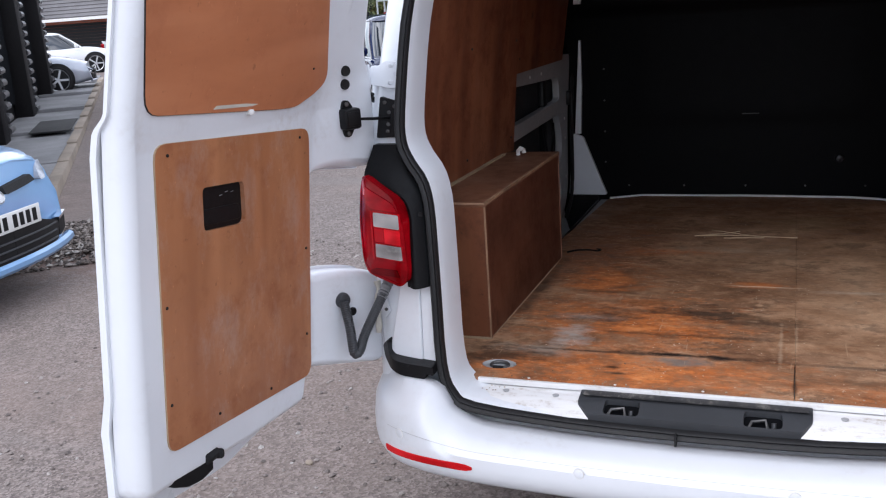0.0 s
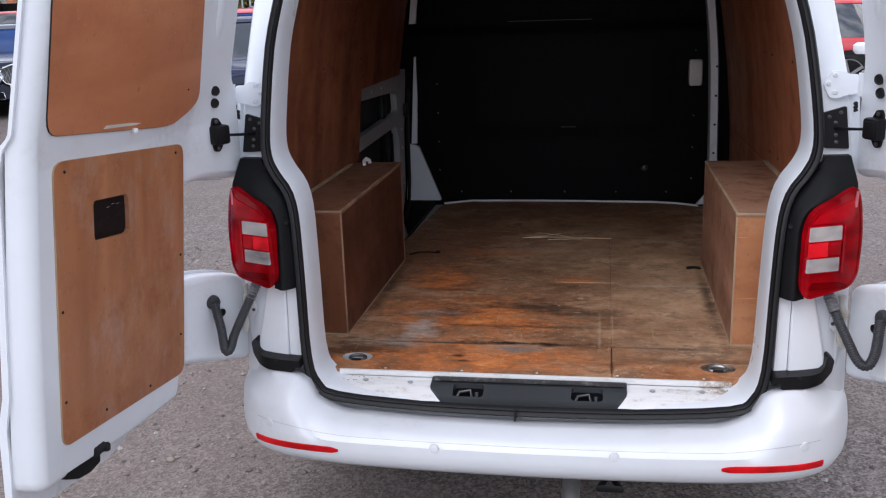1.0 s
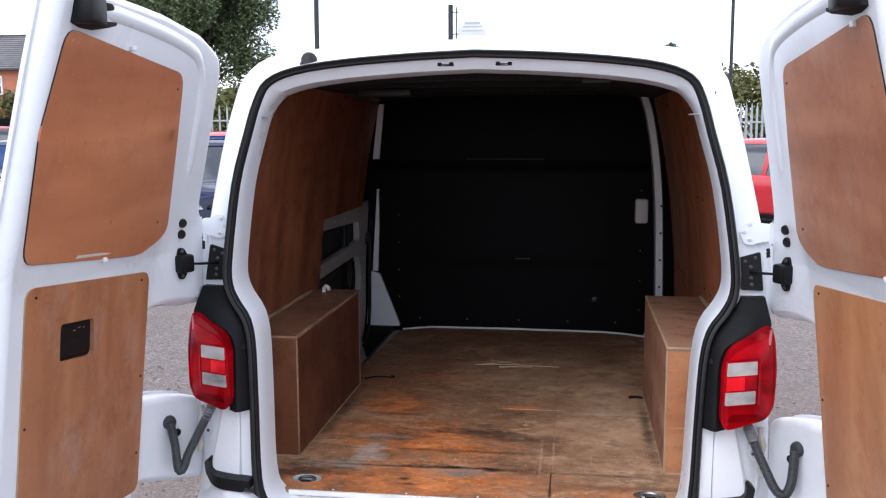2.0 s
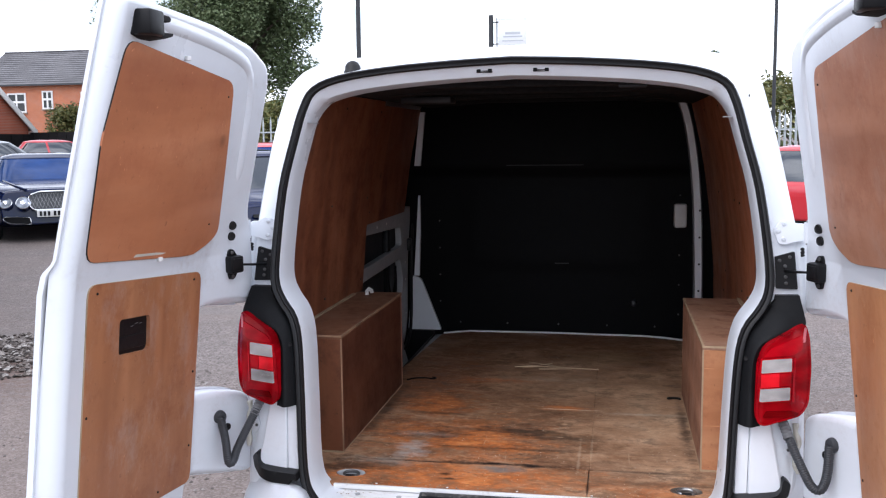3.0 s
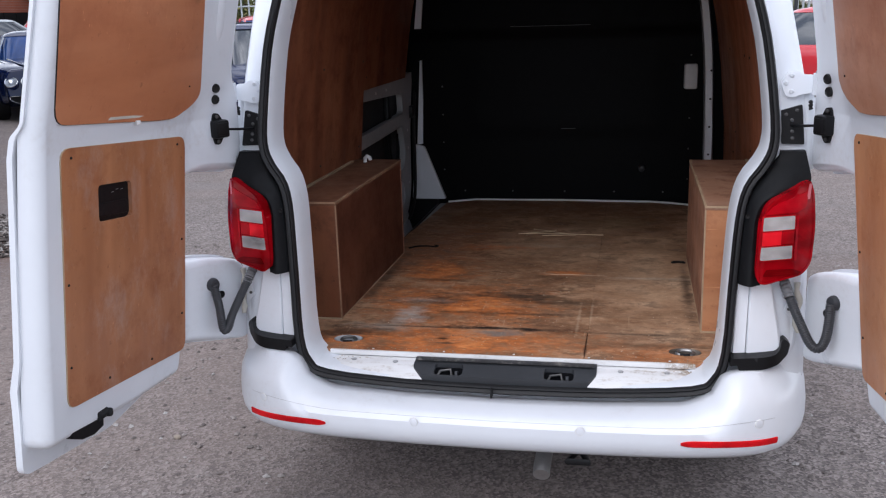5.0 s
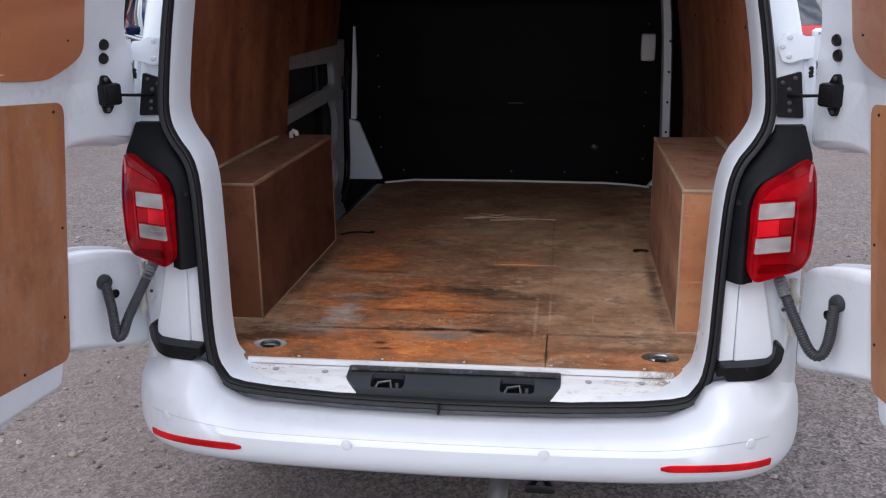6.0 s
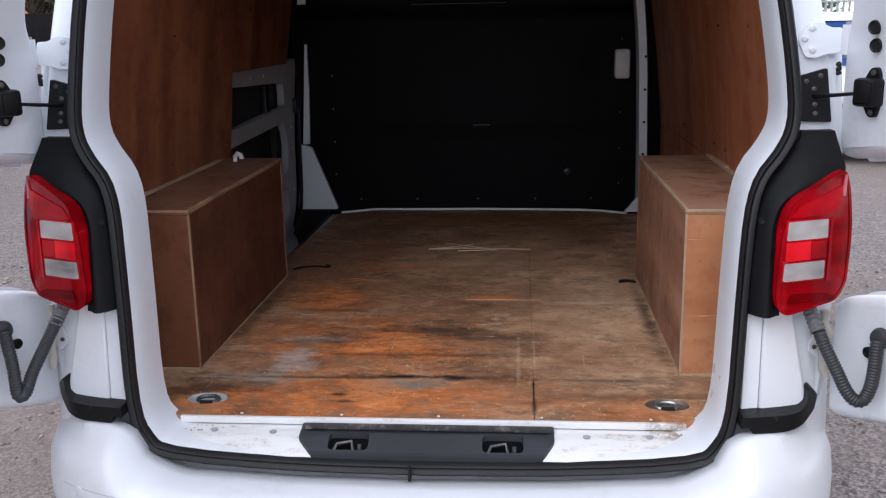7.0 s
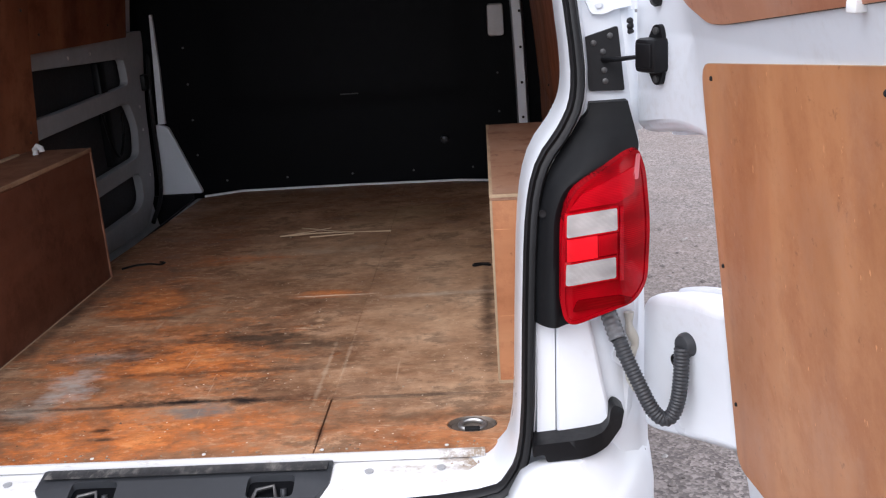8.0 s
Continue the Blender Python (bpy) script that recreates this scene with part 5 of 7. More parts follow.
def build_inside(van):
    # side linings are boards of their own; here the metal that shows
    bm = loft([[Vector((x, y, z)) for x, z in ((-.74, 1.888), (-.4, 1.912), (0, 1.922), (.4, 1.912), (.74, 1.888))] for y in (.30, .9, 1.7, 2.56)], False)
    c = part("roof_lining", bm, LINER, van, "dark roof lining")
    for y in (.55, 1.05, 1.55, 2.05):
        part("roof_bow", box(-.70, .70, y - .03, y + .03, 1.895, 1.922, .008), LINER, c)
    part("roof_bracket", box(-.63, -.40, 1.25, 1.40, 1.868, 1.90, .01), HOSE, van)
    part("courtesy_lamp", box(.33, .43, .52, .57, 1.884, 1.897, .005), HOSE, van)
    # bulkhead with pressed ribs
    bm = bmesh.new()
    xs, zz = np.linspace(-.93, .93, 41), np.linspace(.45, 1.98, 61)
    def relief(x, z):
        r = .022 * smooth01(1.50, 1.535, z) - .010 * math.exp(-((z - 1.555) / .012) ** 2) * smooth01(.40, .32, abs(x))
        r += .005 * smooth01(.58, .5, abs(x)) * smooth01(.92, 1.0, z) * smooth01(1.44, 1.36, z)
        return r
    rows = [[bm.verts.new((x, 2.535 - relief(x, z), z)) for x in xs] for z in zz]
    for a, b in zip(rows, rows[1:]):
        for i in range(len(xs) - 1):
            bm.faces.new((a[i], a[i + 1], b[i + 1], b[i]))
    bk = part("bulkhead", bm, BULK, van, "black painted steel bulkhead behind the seats", smooth=60)
    sol = bk.modifiers.new("plate", "SOLIDIFY")
    sol.thickness, sol.offset = .02, 1
    screws(bk, [Vector((x, 2.525, .625)) for x in (-.58, -.30, 0.0, .28, .55)] + [Vector((-.70, 2.522, .75 + k * .16)) for k in range(4)] + [Vector((.68, 2.522, .70 + .17 * k)) for k in range(5)], (0, -1, 0), .005, DARKSTEEL)
    part("bulkhead_handle", box(.645, .715, 2.47, 2.53, 1.20, 1.335, .012), WHITE_PLASTIC, bk, "white latch cover on the bulkhead")
    part("bulkhead_mark", box(-.02, .06, 2.508, 2.512, .985, .989), HOSE, bk)
    # paler strip laid on as the light caught by the rib's edge
    part("rib_highlight", box(-.30, .14, 2.496, 2.500, 1.553, 1.556), HOSE, bk)
    part("bulkhead_knob", lathe([(.02, 0), (.018, .015), (.01, .02)], 14, Matrix.Translation((.43, 2.52, .76)) @ pose(0, 0, 0, 90)), GREYBLACK, bk)
    # pale strip where floor meets bulkhead
    pts = [(-.665, 2.435), (-.515, 2.512), (0, 2.516), (.48, 2.492), (.60, 2.46), (.71, 2.40)]
    bm = bmesh.new()
    for (xa, ya), (xb, yb) in zip(pts, pts[1:]):
        L = math.hypot(xb - xa, yb - ya)
        add_box(bm, 0, L, -.004, .004, .571, .580, Matrix.Translation((xa, ya, 0)) @ pose(0, 0, 0, 0, 0, math.degrees(math.atan2(yb - ya, xb - xa))))
    part("floor_edge_strip", bm, WHITE_PLASTIC, van, "pale strip along the foot of the bulkhead")
    # white door-pillar pieces either side of the bulkhead
    g = [(-.895, .578), (-.692, .578), (-.74, .70), (-.812, .885), (-.838, .895), (-.855, .90), (-.87, .90)]
    part("pillar_gusset", sheet(rounded(g, .01, 2), [], lambda u, v, d: Vector((u, 2.50 + d, v)), 0, .025), WHITE, van, "white steel gusset beside the bulkhead", bevel=.003)
    g = [(-.853, .903), (-.822, .903), (-.812, 1.15), (-.812, 1.38), (-.822, 1.38)]
    part("pillar_strip", sheet(g, [], lambda u, v, d: Vector((u, 2.50 + d, v)), 0, .02), WHITE, van)
    g = [(-.80, 1.56), (-.765, 1.56), (-.735, 1.86), (-.765, 1.86)]
    part("pillar_strip", sheet(g, [], lambda u, v, d: Vector((u, 2.30 + d, v)), 0, .02), WHITE, van)
    rail = catmull([(.765, .62), (.764, .8), (.758, 1.1), (.748, 1.36), (.725, 1.6), (.69, 1.80), (.656, 1.905)], 4)
    bm = loft([[Vector((p[0], 2.45, p[1])), Vector((p[0] + .036, 2.445, p[1])), Vector((p[0] + .05, 2.52, p[1])), Vector((p[0] - .005, 2.52, p[1]))] for p in rail], True)
    pr = part("pillar_post", bm, WHITE, van, "white steel pillar beside the bulkhead")
    screws(pr, [Vector((.782, 2.444, z)) for z in (.85, 1.0, 1.15, 1.3)], (0, -1, 0), .006, TYRE)
    part("corner_filler", sheet([(.70, .578), (.80, .578), (.80, .70)], [], lambda u, v, d: Vector((u, 2.42 + d, v)), 0, .02), WHITE, van)
    # sliding door seen from inside: bare pressed frame
    outer = rounded([(1.30, .50), (2.28, .49), (2.43, .62), (2.46, 1.0), (2.555, 1.315), (1.30, 1.315)], [.0, .06, .1, .05, .03, .0], 4)
    h1 = rounded([(1.40, 1.245), (2.29, 1.215), (2.30, 1.105), (1.62, 1.085), (1.40, 1.085)], .03, 3)
    h2 = rounded([(1.36, 1.015), (2.27, 1.035), (2.33, .92), (2.30, .80), (1.36, .775)], .04, 3)
    h3 = rounded([(1.36, .715), (2.27, .735), (2.28, .62), (2.22, .585), (1.36, .575)], .04, 3)
    sd = part("sliding_door_frame", sheet(outer, [h1, h2, h3], lambda u, v, d: Vector((-.882 - d, u, v)), 0, .035), INNER, van, "bare pressed steel inside of the sliding door", bevel=.008)
    # dark grey on the white skin stands for shade inside the door
    part("door_inner_skin", box(-.938, -.930, 1.30, 2.56, .45, 1.34), HOSE, sd)
    part("door_channel", box(-.93, -.90, 2.05, 2.12, .80, 1.22, .006), BLACK, sd)
    part("door_cable", tube(catmull([(-.90, 2.02, 1.02), (-.895, 2.05, .90), (-.897, 2.12, .83), (-.90, 2.2, .9), (-.90, 2.22, 1.0)], 6), .006, 8), BLACK, sd)
    part("door_latch", box(-.905, -.862, 2.44, 2.50, 1.06, 1.13, .01), BLACK, sd)
    part("door_gasket", tube(catmull([(-.868, 2.30, .50), (-.868, 2.455, .62), (-.868, 2.49, 1.0), (-.868, 2.57, 1.30)], 6), .010, 8), RUBBER, sd)
    screws(sd, [Vector((-.880, y, 1.262)) for y in (1.75, 1.95)] + [Vector((-.880, 2.38, z)) for z in (1.0, .9, .7)], (1, 0, 0), .007, WHITE_PLASTIC)
    # step well beside the sliding door
    bm = bmesh.new()
    add_box(bm, -.93, -.735, 1.32, 2.50, .33, .35)
    add_box(bm, -.742, -.735, 1.32, 2.50, .35, .552)
    add_box(bm, -.93, -.735, 2.49, 2.50, .35, .575)
    part("step_well", bm, BLACK, van, "black plastic entry step")
    part("floor_pan", box(-.90, .90, .03, 1.33, .535, .548), INNER, van)
    part("floor_pan", box(-.73, .90, 1.331, 2.52, .535, .548), INNER, van)
    for sx in (-1, 1):
        part("wheel_arch_inner", box(min(sx * .70, sx * .86), max(sx * .70, sx * .86), .36, 1.22, .55, .95, .03), INNER, van)


van = thing("panel_van", "white panel van with both rear doors wide open", "van")
build_body(van)
build_bumper(van)
build_inside(van)
build_door(van, -1, 0.0)
build_door(van, 1, 0.012)


# ---- plywood fitted in the load space
def board(name, outline, holes, z0, z1, mat, parent, label=""):
    return part(name, sheet(outline, holes, lambda u, v, d: Vector((u, v, d)), z1, z0), mat, parent, label, smooth=20, bevel=.0015, segs=1)


def build_floor():
    fl = thing("plywood_floor", "worn brown plywood load floor, rubbed orange by the doors", "floor")
    ring = lambda cx: [(cx + .052 * math.cos(a), .125 + .036 * math.sin(a)) for a in np.linspace(0, 2 * math.pi, 20, endpoint=False)]
    board("floor_board", rounded([(-.600, .018), (.243, .018), (.243, .268), (-.85, .268), (-.85, .17), (-.665, .09)], [.0, 0, 0, 0, 0, .05], 4), [ring(-.564)], .556, .570, PLY_FLOOR, fl)
    board("floor_board", rounded([(.245, .018), (.590, .018), (.66, .09), (.85, .17), (.85, .268), (.245, .268)], [0, 0, .05, 0, 0, 0], 4), [ring(.560)], .556, .5695, PLY_FLOOR, fl)
    board("floor_board", [(-.86, .2700), (.2446, .2700), (.2447, .62), (.2448, .70), (.2449, 2.515), (-.50, 2.515), (-.675, 2.43), (-.735, 1.36), (-.86, 1.36)], [], .556, .5697, PLY_FLOOR, fl)
    board("floor_board", [(.245, .2705), (.86, .2705), (.86, 2.40), (.70, 2.40), (.47, 2.50), (.245, 2.515)], [], .556, .5702, PLY_FLOOR, fl)
    part("edge_trim", box(-.592, .586, .008, .019, .556, .5722, .002), SILL, fl, "scuffed pale edge trim of the floor")
    for sx, cx in ((-1, -.564), (1, .560)):
        r = part("lashing_ring", lathe([(.052, .562), (.050, .569), (.047, .566), (.040, .557), (.015, .5565)], 24, Matrix.Translation((cx, .125, 0)) @ Matrix.Diagonal((1, .70, 1, 1))), INNER if sx < 0 else RUSTY, fl, "grimy steel lashing eye in its floor cup")
        part("eye", tube([(cx + .026 * math.cos(a), .125 + .004 + .016 * math.sin(a), .564 + .003 * math.sin(a)) for a in np.linspace(0, 2 * math.pi, 17)], .0055, 8), DARKSTEEL if sx < 0 else STEEL, r)
        part("pivot", box(cx - .016, cx + .016, .105, .118, .556, .568, .003), TYRE, r)
    for x in (-.45, -.21, .02, .26, .51):
        part("tack", lathe([(.004, 0), (.004, .0015), (.001, .002)], 8, Matrix.Translation((x, .034, .570))), WHITE_PLASTIC, fl)
    for keys, r in (([(-.645, 1.36), (-.61, 1.395), (-.565, 1.405), (-.525, 1.395), (-.515, 1.415), (-.535, 1.425)], .0045), ([(.612, 1.20), (.585, 1.21), (.56, 1.20), (.557, 1.215), (.578, 1.224), (.608, 1.22)], .0045)):
        part("strap_end", tube([(x, y, .5725) for x, y in catmull(keys, 5)], lambda s: r * (1 - .4 * s), 8), BLACK, fl, "frayed black strap end poking out of the floor edge")
    return fl


def build_box(sx, xi):
    """A boxed-in wheel arch of plywood: front, side and top boards with pale raw edges."""
    X = lambda a, b: (min(sx * a, sx * b), max(sx * a, sx * b))
    # this side's boards carry its shade in their colour, besides stains
    shaded = sx < 0
    tg = thing("wheel_arch_box", "stained plywood box over the wheel arch, shade in its colour, pale raw edges" if shaded else "brown plywood box over the wheel arch, pale raw edges", "box", "wheel arch boxes")
    part("front_board", box(*X(xi, .87), .322, .336, .571, .992), PLY_FRONT_SHADE if shaded else PLY_BOX, tg, smooth=20)
    part("side_board", box(*X(xi + .001, xi + .014), .337, 1.282, .571, .992), PLY_SIDE_SHADE if shaded else PLY_SIDE, tg, smooth=20)
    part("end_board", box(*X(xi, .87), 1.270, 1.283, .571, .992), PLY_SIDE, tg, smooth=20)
    part("top_board", box(*X(xi, .868), .322, 1.284, .993, 1.006), PLY_TOP_SHADE if shaded else PLY_TOP, tg, smooth=20)
    rnd = random.Random(5)
    edge = PLY_EDGE_DARK if shaded else PLY_EDGE
    part("raw_edge", box(*X(xi - .0012, xi + .004), .3205, .3245, .571, .993), edge, tg)
    part("raw_edge", box(*X(xi, .868), .3208, .3245, .9995, 1.0062), edge, tg)
    bm = bmesh.new()
    y = .326
    while y < 1.28:
        L = rnd.uniform(.05, .22)
        e = min(1.283, y + L)
        add_box(bm, *X(xi - .0014, xi + .003 + rnd.uniform(0, .004)), y, e, .994 + rnd.uniform(0, .004), 1.0066)
        y = e
    part("raw_edge", bm, edge, tg)
    part("raw_edge", box(*X(xi - .001, xi + .010), .326, 1.27, .5705, .5735), PLY_EDGE, tg)
    part("raw_edge", box(*X(xi, .80), .312, .3215, .5705, .5745), PLY_EDGE, tg)
    return tg


def build_lining():
    for sx, parts in ((-1, [(.10, 1.37, 1.0, 1.885), ]), (1, [(.10, 1.05, 1.0, 1.885), (1.053, 2.44, 1.0, 1.885), (1.29, 2.44, .575, .997)])):
        for y0, y1, z0, z1 in parts:
            zs = np.linspace(z0, z1, 9)
            bm = loft([[Vector((sx * wall_x(z), y, z)) for z in zs] + [Vector((sx * (wall_x(z) + .009), y, z)) for z in zs[::-1]] for y in (y0, y1)], True, True, True)
            if y0 < .2:
                for v in bm.verts:
                    if v.co.y < y0 + .01:
                        v.co.y = rear_y(v.co.z) + .075
            tg = thing("wall_lining", "stained red-brown plywood lining on the van side, toned down for shade" if sx < 0 else "red-brown plywood lining on the van side", "wall panel", "plywood linings")
            # one wall: stains plus shade in the board's colour
            part("lining_board", bm, PLY_WALL_SHADE if sx < 0 else PLY_WALL, tg, smooth=20)
            for yy in np.linspace(y0 + .12, y1 - .05, 3):
                screws(tg, [Vector((sx * (wall_x(z) - .001), yy, z)) for z in ((z0 + .06, (z0 + z1) / 2, z1 - .05) if z1 > 1.2 else (z0 + .05, z1 - .05))], (-sx, 0, 0), .0045, DARKSTEEL)
            if y0 > .2:
                part("joint_strip", box(sx * wall_x(z0) - .004, sx * wall_x(z0) + .004, y0 - .004, y0 + .004, z0, z0 + .012), PLY_EDGE, tg)
    zs = np.linspace(1.30, 1.87, 6)
    bm = loft([[Vector((-(wall_x(z) + .03), y, z)) for z in zs] + [Vector((-(wall_x(z) + .04), y, z)) for z in zs[::-1]] for y in (1.36, 2.30)], True, True, True)
    tg = thing("wall_lining", "dark red-brown plywood on the sliding door", "wall panel", "plywood linings")
    part("lining_board", bm, PLY_WALL_SHADE, tg, smooth=20)
    screws(tg, [Vector((-(wall_x(z) + .029), y, z)) for y in (1.5, 2.1) for z in (1.36, 1.6, 1.82)], (1, 0, 0), .0045, DARKSTEEL)
    # ragged pale lower edges of the linings above the boxes
    rnd = random.Random(8)
    for sx, ya, yb in ((-1, .32, 1.2), (1, .32, 1.26)):
        bm = bmesh.new()
        y = ya
        while y < yb:
            e = min(yb, y + rnd.uniform(.08, .3))
            add_box(bm, min(sx * .842, sx * .858), max(sx * .842, sx * .858), y, e, 1.0065, 1.0105 + rnd.uniform(0, .005))
            y = e
        o = part("lining_edge", bm, PLY_EDGE)
        tagged(o, "pale splintered edge of the plywood lining", "wood edge")


floor_thing = build_floor()
box_l = build_box(-1, .648)
box_r = build_box(1, .620)
build_lining()


def build_bits():
    rnd = random.Random(3)
    for i, (x, y, a, L, w) in enumerate(((.08, 1.69, -3, .34, .006), (.0, 1.725, -24, .22, .006), (-.07, 1.70, 27, .20, .006), (-.08, 1.66, 6, .15, .005), (.04, 1.62, 4, .16, .005))):
        bm = bmesh.new()
        m = Matrix.Translation((x, y, .572 + i * .0025)) @ pose(0, 0, 0, 0, 0, a)
        rows = []
        for k in range(7):
            t = k / 6
            ww = w * (1 - .8 * t) * .5
            off = .004 * math.sin(t * 5 + i)
            rows.append([m @ Vector((L * (t - .5), off - ww, 0)), m @ Vector((L * (t - .5), off + ww, 0)), m @ Vector((L * (t - .5), off + ww * .6, .004)), m @ Vector((L * (t - .5), off - ww * .6, .004))])
        s = part("wood_splinter", loft(rows, True, True, True), PLY_EDGE)
        tagged(s, "pale wood splinter lying on the plywood floor", "splinter", "wood splinters")
    h = part("white_clip", tube([(-.790, 1.20, 1.007), (-.790, 1.20, 1.024), (-.779, 1.197, 1.034), (-.766, 1.193, 1.028), (-.764, 1.192, 1.016)], .009, 8), WHITE_PLASTIC)
    tagged(h, "small white plastic clip on the plywood box", "clip")


build_bits()


# ---------------------------------------------------------------- the yard and what stands round it
def at(x, y, yaw=0.0, lift=0.0):
    return pose(x, y, rise(x, y) + lift, 0, 0, yaw)


def heading(fx, fy):
    """The turn that points a thing's front (its +y) along (fx, fy)."""
    return math.degrees(math.atan2(-fx, fy))


def build_pavement():
    d, n = Vector((-.62, .7846, 0)), Vector((-.7846, -.62, 0))
    s = Vector((-6.71, 4.98, 0))
    yaw = math.degrees(math.atan2(d.y, d.x))
    pv = thing("pavement", "grey concrete footway beside the dark building", "pavement", kind="structure")
    base = Matrix.Translation(s) @ pose(0, 0, 0, 0, 0, yaw)  # x along, y towards the building
    zl = lambda a: rise(*(s + d * a).xy)
    a = -1.8
    while a < 17.9:
        z = zl(a)
        part("kerb_stone", box(a, a + 1.7985, .0, .13, z - .15, z + .125, .003, base), KERB, pv)
        a += 1.8
    a = -1.8
    while a < 17.5:
        z = zl(a)
        part("paving_slab", box(a, a + 3.594, .136, 1.25, z - .15, z + .12, .006, base), CONCRETE, pv)
        a += 3.6
    m = part("door_mat", box(4.95, 6.9, .15, .74, zl(5.7) + .121, zl(5.7) + .134, .004, base), MAT)
    tagged(m, "black rubber mat on the concrete footway", "mat")
    # dark boarded shop front
    bd = thing("boarded_shopfront", "black stained boarded building with dark posts and glazing", "building")
    wall = part("wall", box(-3.0, 13.72, 1.28, 1.43, 0, 3.6, 0, base), TIMBER, bd)
    for a0, a1 in ((-2.4, -1.7), (.2, .75), (4.3, 4.85), (8.35, 8.9), (12.75, 13.2)):
        part("post", box(a0, a1, .97, 1.28, zl(a0), 3.5, .015, base), TIMBER, bd)
    for a0, a1 in ((.75, 1.25), (4.85, 5.35), (8.9, 9.4), (13.2, 13.7)):
        for r in range(19):
            z = .20 + r * .172
            pr = [(1.275, z), (1.00, z + .008), (.945, z + .035), (.935, z + .075), (.955, z + .115), (1.00, z + .132), (1.275, z + .135)]
            part("board", loft([[base @ Vector((a, y, zz)) for y, zz in pr] for a in (a0 + .01, a1 - .01)], True, True, True), BOARDGREY, wall)
    for a0, a1 in ((-1.7, .2), (1.25, 4.3), (5.35, 8.35), (9.4, 12.75)):
        gl = part("glazing", box(a0 + .05, a1 - .05, 1.22, 1.25, .45, 2.4, 0, base), GLASS, bd)
        part("glazing_bar", box((a0 + a1) / 2 - .03, (a0 + a1) / 2 + .03, 1.19, 1.27, .45, 2.4, 0, base), TIMBER, gl)
    part("fascia", box(-3, 13.72, .9, 1.43, 3.45, 3.8, .02, base), TIMBER, bd)


BOARDGREY = plain("weathered_black_cladding", (0.075, 0.073, 0.076), 0.32, 0, 0.5, 3, 0.2)


def build_gravel_heap():
    rnd = random.Random(11)
    bm = bmesh.new()
    stone = []
    for i in range(3600):
        u, v = max(-2.2, min(.7, rnd.gauss(-.3, .8))), max(-1.8, min(1.8, rnd.gauss(0, 1)))
        x, y = -4.75 + u * .62 - v * .30, 3.55 + u * .55 + v * .33
        r = rnd.uniform(.009, .028)
        add_stone(bm, x, y, rise(x, y) + r * .25 + .05 * math.exp(-(u * u + v * v) * .5) * rnd.random(), r, rnd)
    h = part("gravel_heap", bm, DARKSTONE, smooth=0)
    tagged(h, "scattered heap of loose grey stones by the kerb", "gravel", kind="stuff")
    bm = bmesh.new()
    for i in range(2600):
        side = rnd.random() < .66
        x = rnd.uniform(-3.2, -.75) if side else rnd.uniform(.9, 3.0)
        y = rnd.uniform(-1.3, 3.6)
        add_stone(bm, x, y, .001, rnd.choice((.006, .008, .010, .014)) * rnd.uniform(.7, 1.2), rnd)
    for i in range(500):
        add_stone(bm, rnd.uniform(-.9, 1.0), rnd.uniform(-.9, -.1), .001, rnd.uniform(.005, .011), rnd)
    h = part("loose_pebbles", bm, STONEMAT, smooth=0)
    tagged(h, "small loose pebbles on the yard", "pebbles", kind="stuff")
    w = part("pale_stone", pale_stone(-1.41, .41, .014), KERB, smooth=60)
    tagged(w, "small pale stone on the gravel", "stone")


def add_stone(bm, x, y, z, r, rnd):
    k = 6
    a0 = rnd.uniform(0, 6.3)
    top = bm.verts.new((x + rnd.uniform(-.2, .2) * r, y + rnd.uniform(-.2, .2) * r, z + r * rnd.uniform(.55, .95)))
    ring = [bm.verts.new((x + r * math.cos(a0 + i * 2 * math.pi / k) * rnd.uniform(.75, 1.2), y + r * math.sin(a0 + i * 2 * math.pi / k) * rnd.uniform(.75, 1.2), z + r * rnd.uniform(-.1, .35))) for i in range(k)]
    low = bm.verts.new((x, y, z - r * .5))
    for i in range(k):
        bm.faces.new((top, ring[i], ring[(i + 1) % k]))
        bm.faces.new((low, ring[(i + 1) % k], ring[i]))


def pale_stone(x, y, r):
    bm = bmesh.new()
    bmesh.ops.create_icosphere(bm, subdivisions=2, radius=r)
    for v in bm.verts:
        v.co = Vector((v.co.x * 1.2, v.co.y * .9, v.co.z * .7)) * (1 + .25 * noise.noise(v.co * 60)) + Vector((x, y, r * .5))
    return bm


def stone_mat(name, tones):
    m = Nodes(name)
    g = m.n.new("ShaderNodeNewGeometry")
    c = m.ramp(g.outputs["Random Per Island"], tones)
    m.color(m.mix(m.grey(m.noise(m.coords(), 70, 4), 0.4, 0.7, 0.0, 0.4), c, (0.1, 0.09, 0.08)))
    m.val("Roughness", 0.9)
    return m.mat


STONEMAT = stone_mat("mixed_stones", [(0.0, (0.10, 0.082, 0.075)), (0.5, (0.19, 0.16, 0.147)), (0.88, (0.30, 0.265, 0.245)), (1.0, (0.42, 0.40, 0.38))])
DARKSTONE = stone_mat("dark_mixed_stones", [(0.0, (0.034, 0.027, 0.023)), (0.45, (0.125, 0.10, 0.086)), (0.8, (0.29, 0.255, 0.23)), (1.0, (0.46, 0.43, 0.40))])


# ---- parked cars
def superring(cx, cy, z, hx, hy, k=4.0, n=28):
    out = []
    for i in range(n):
        a = 2 * math.pi * (i + .5) / n
        c, s = math.cos(a), math.sin(a)
        out.append(Vector((cx + hx * math.copysign(abs(c) ** (2 / k), c), cy + hy * math.copysign(abs(s) ** (2 / k), s), z)))
    return out


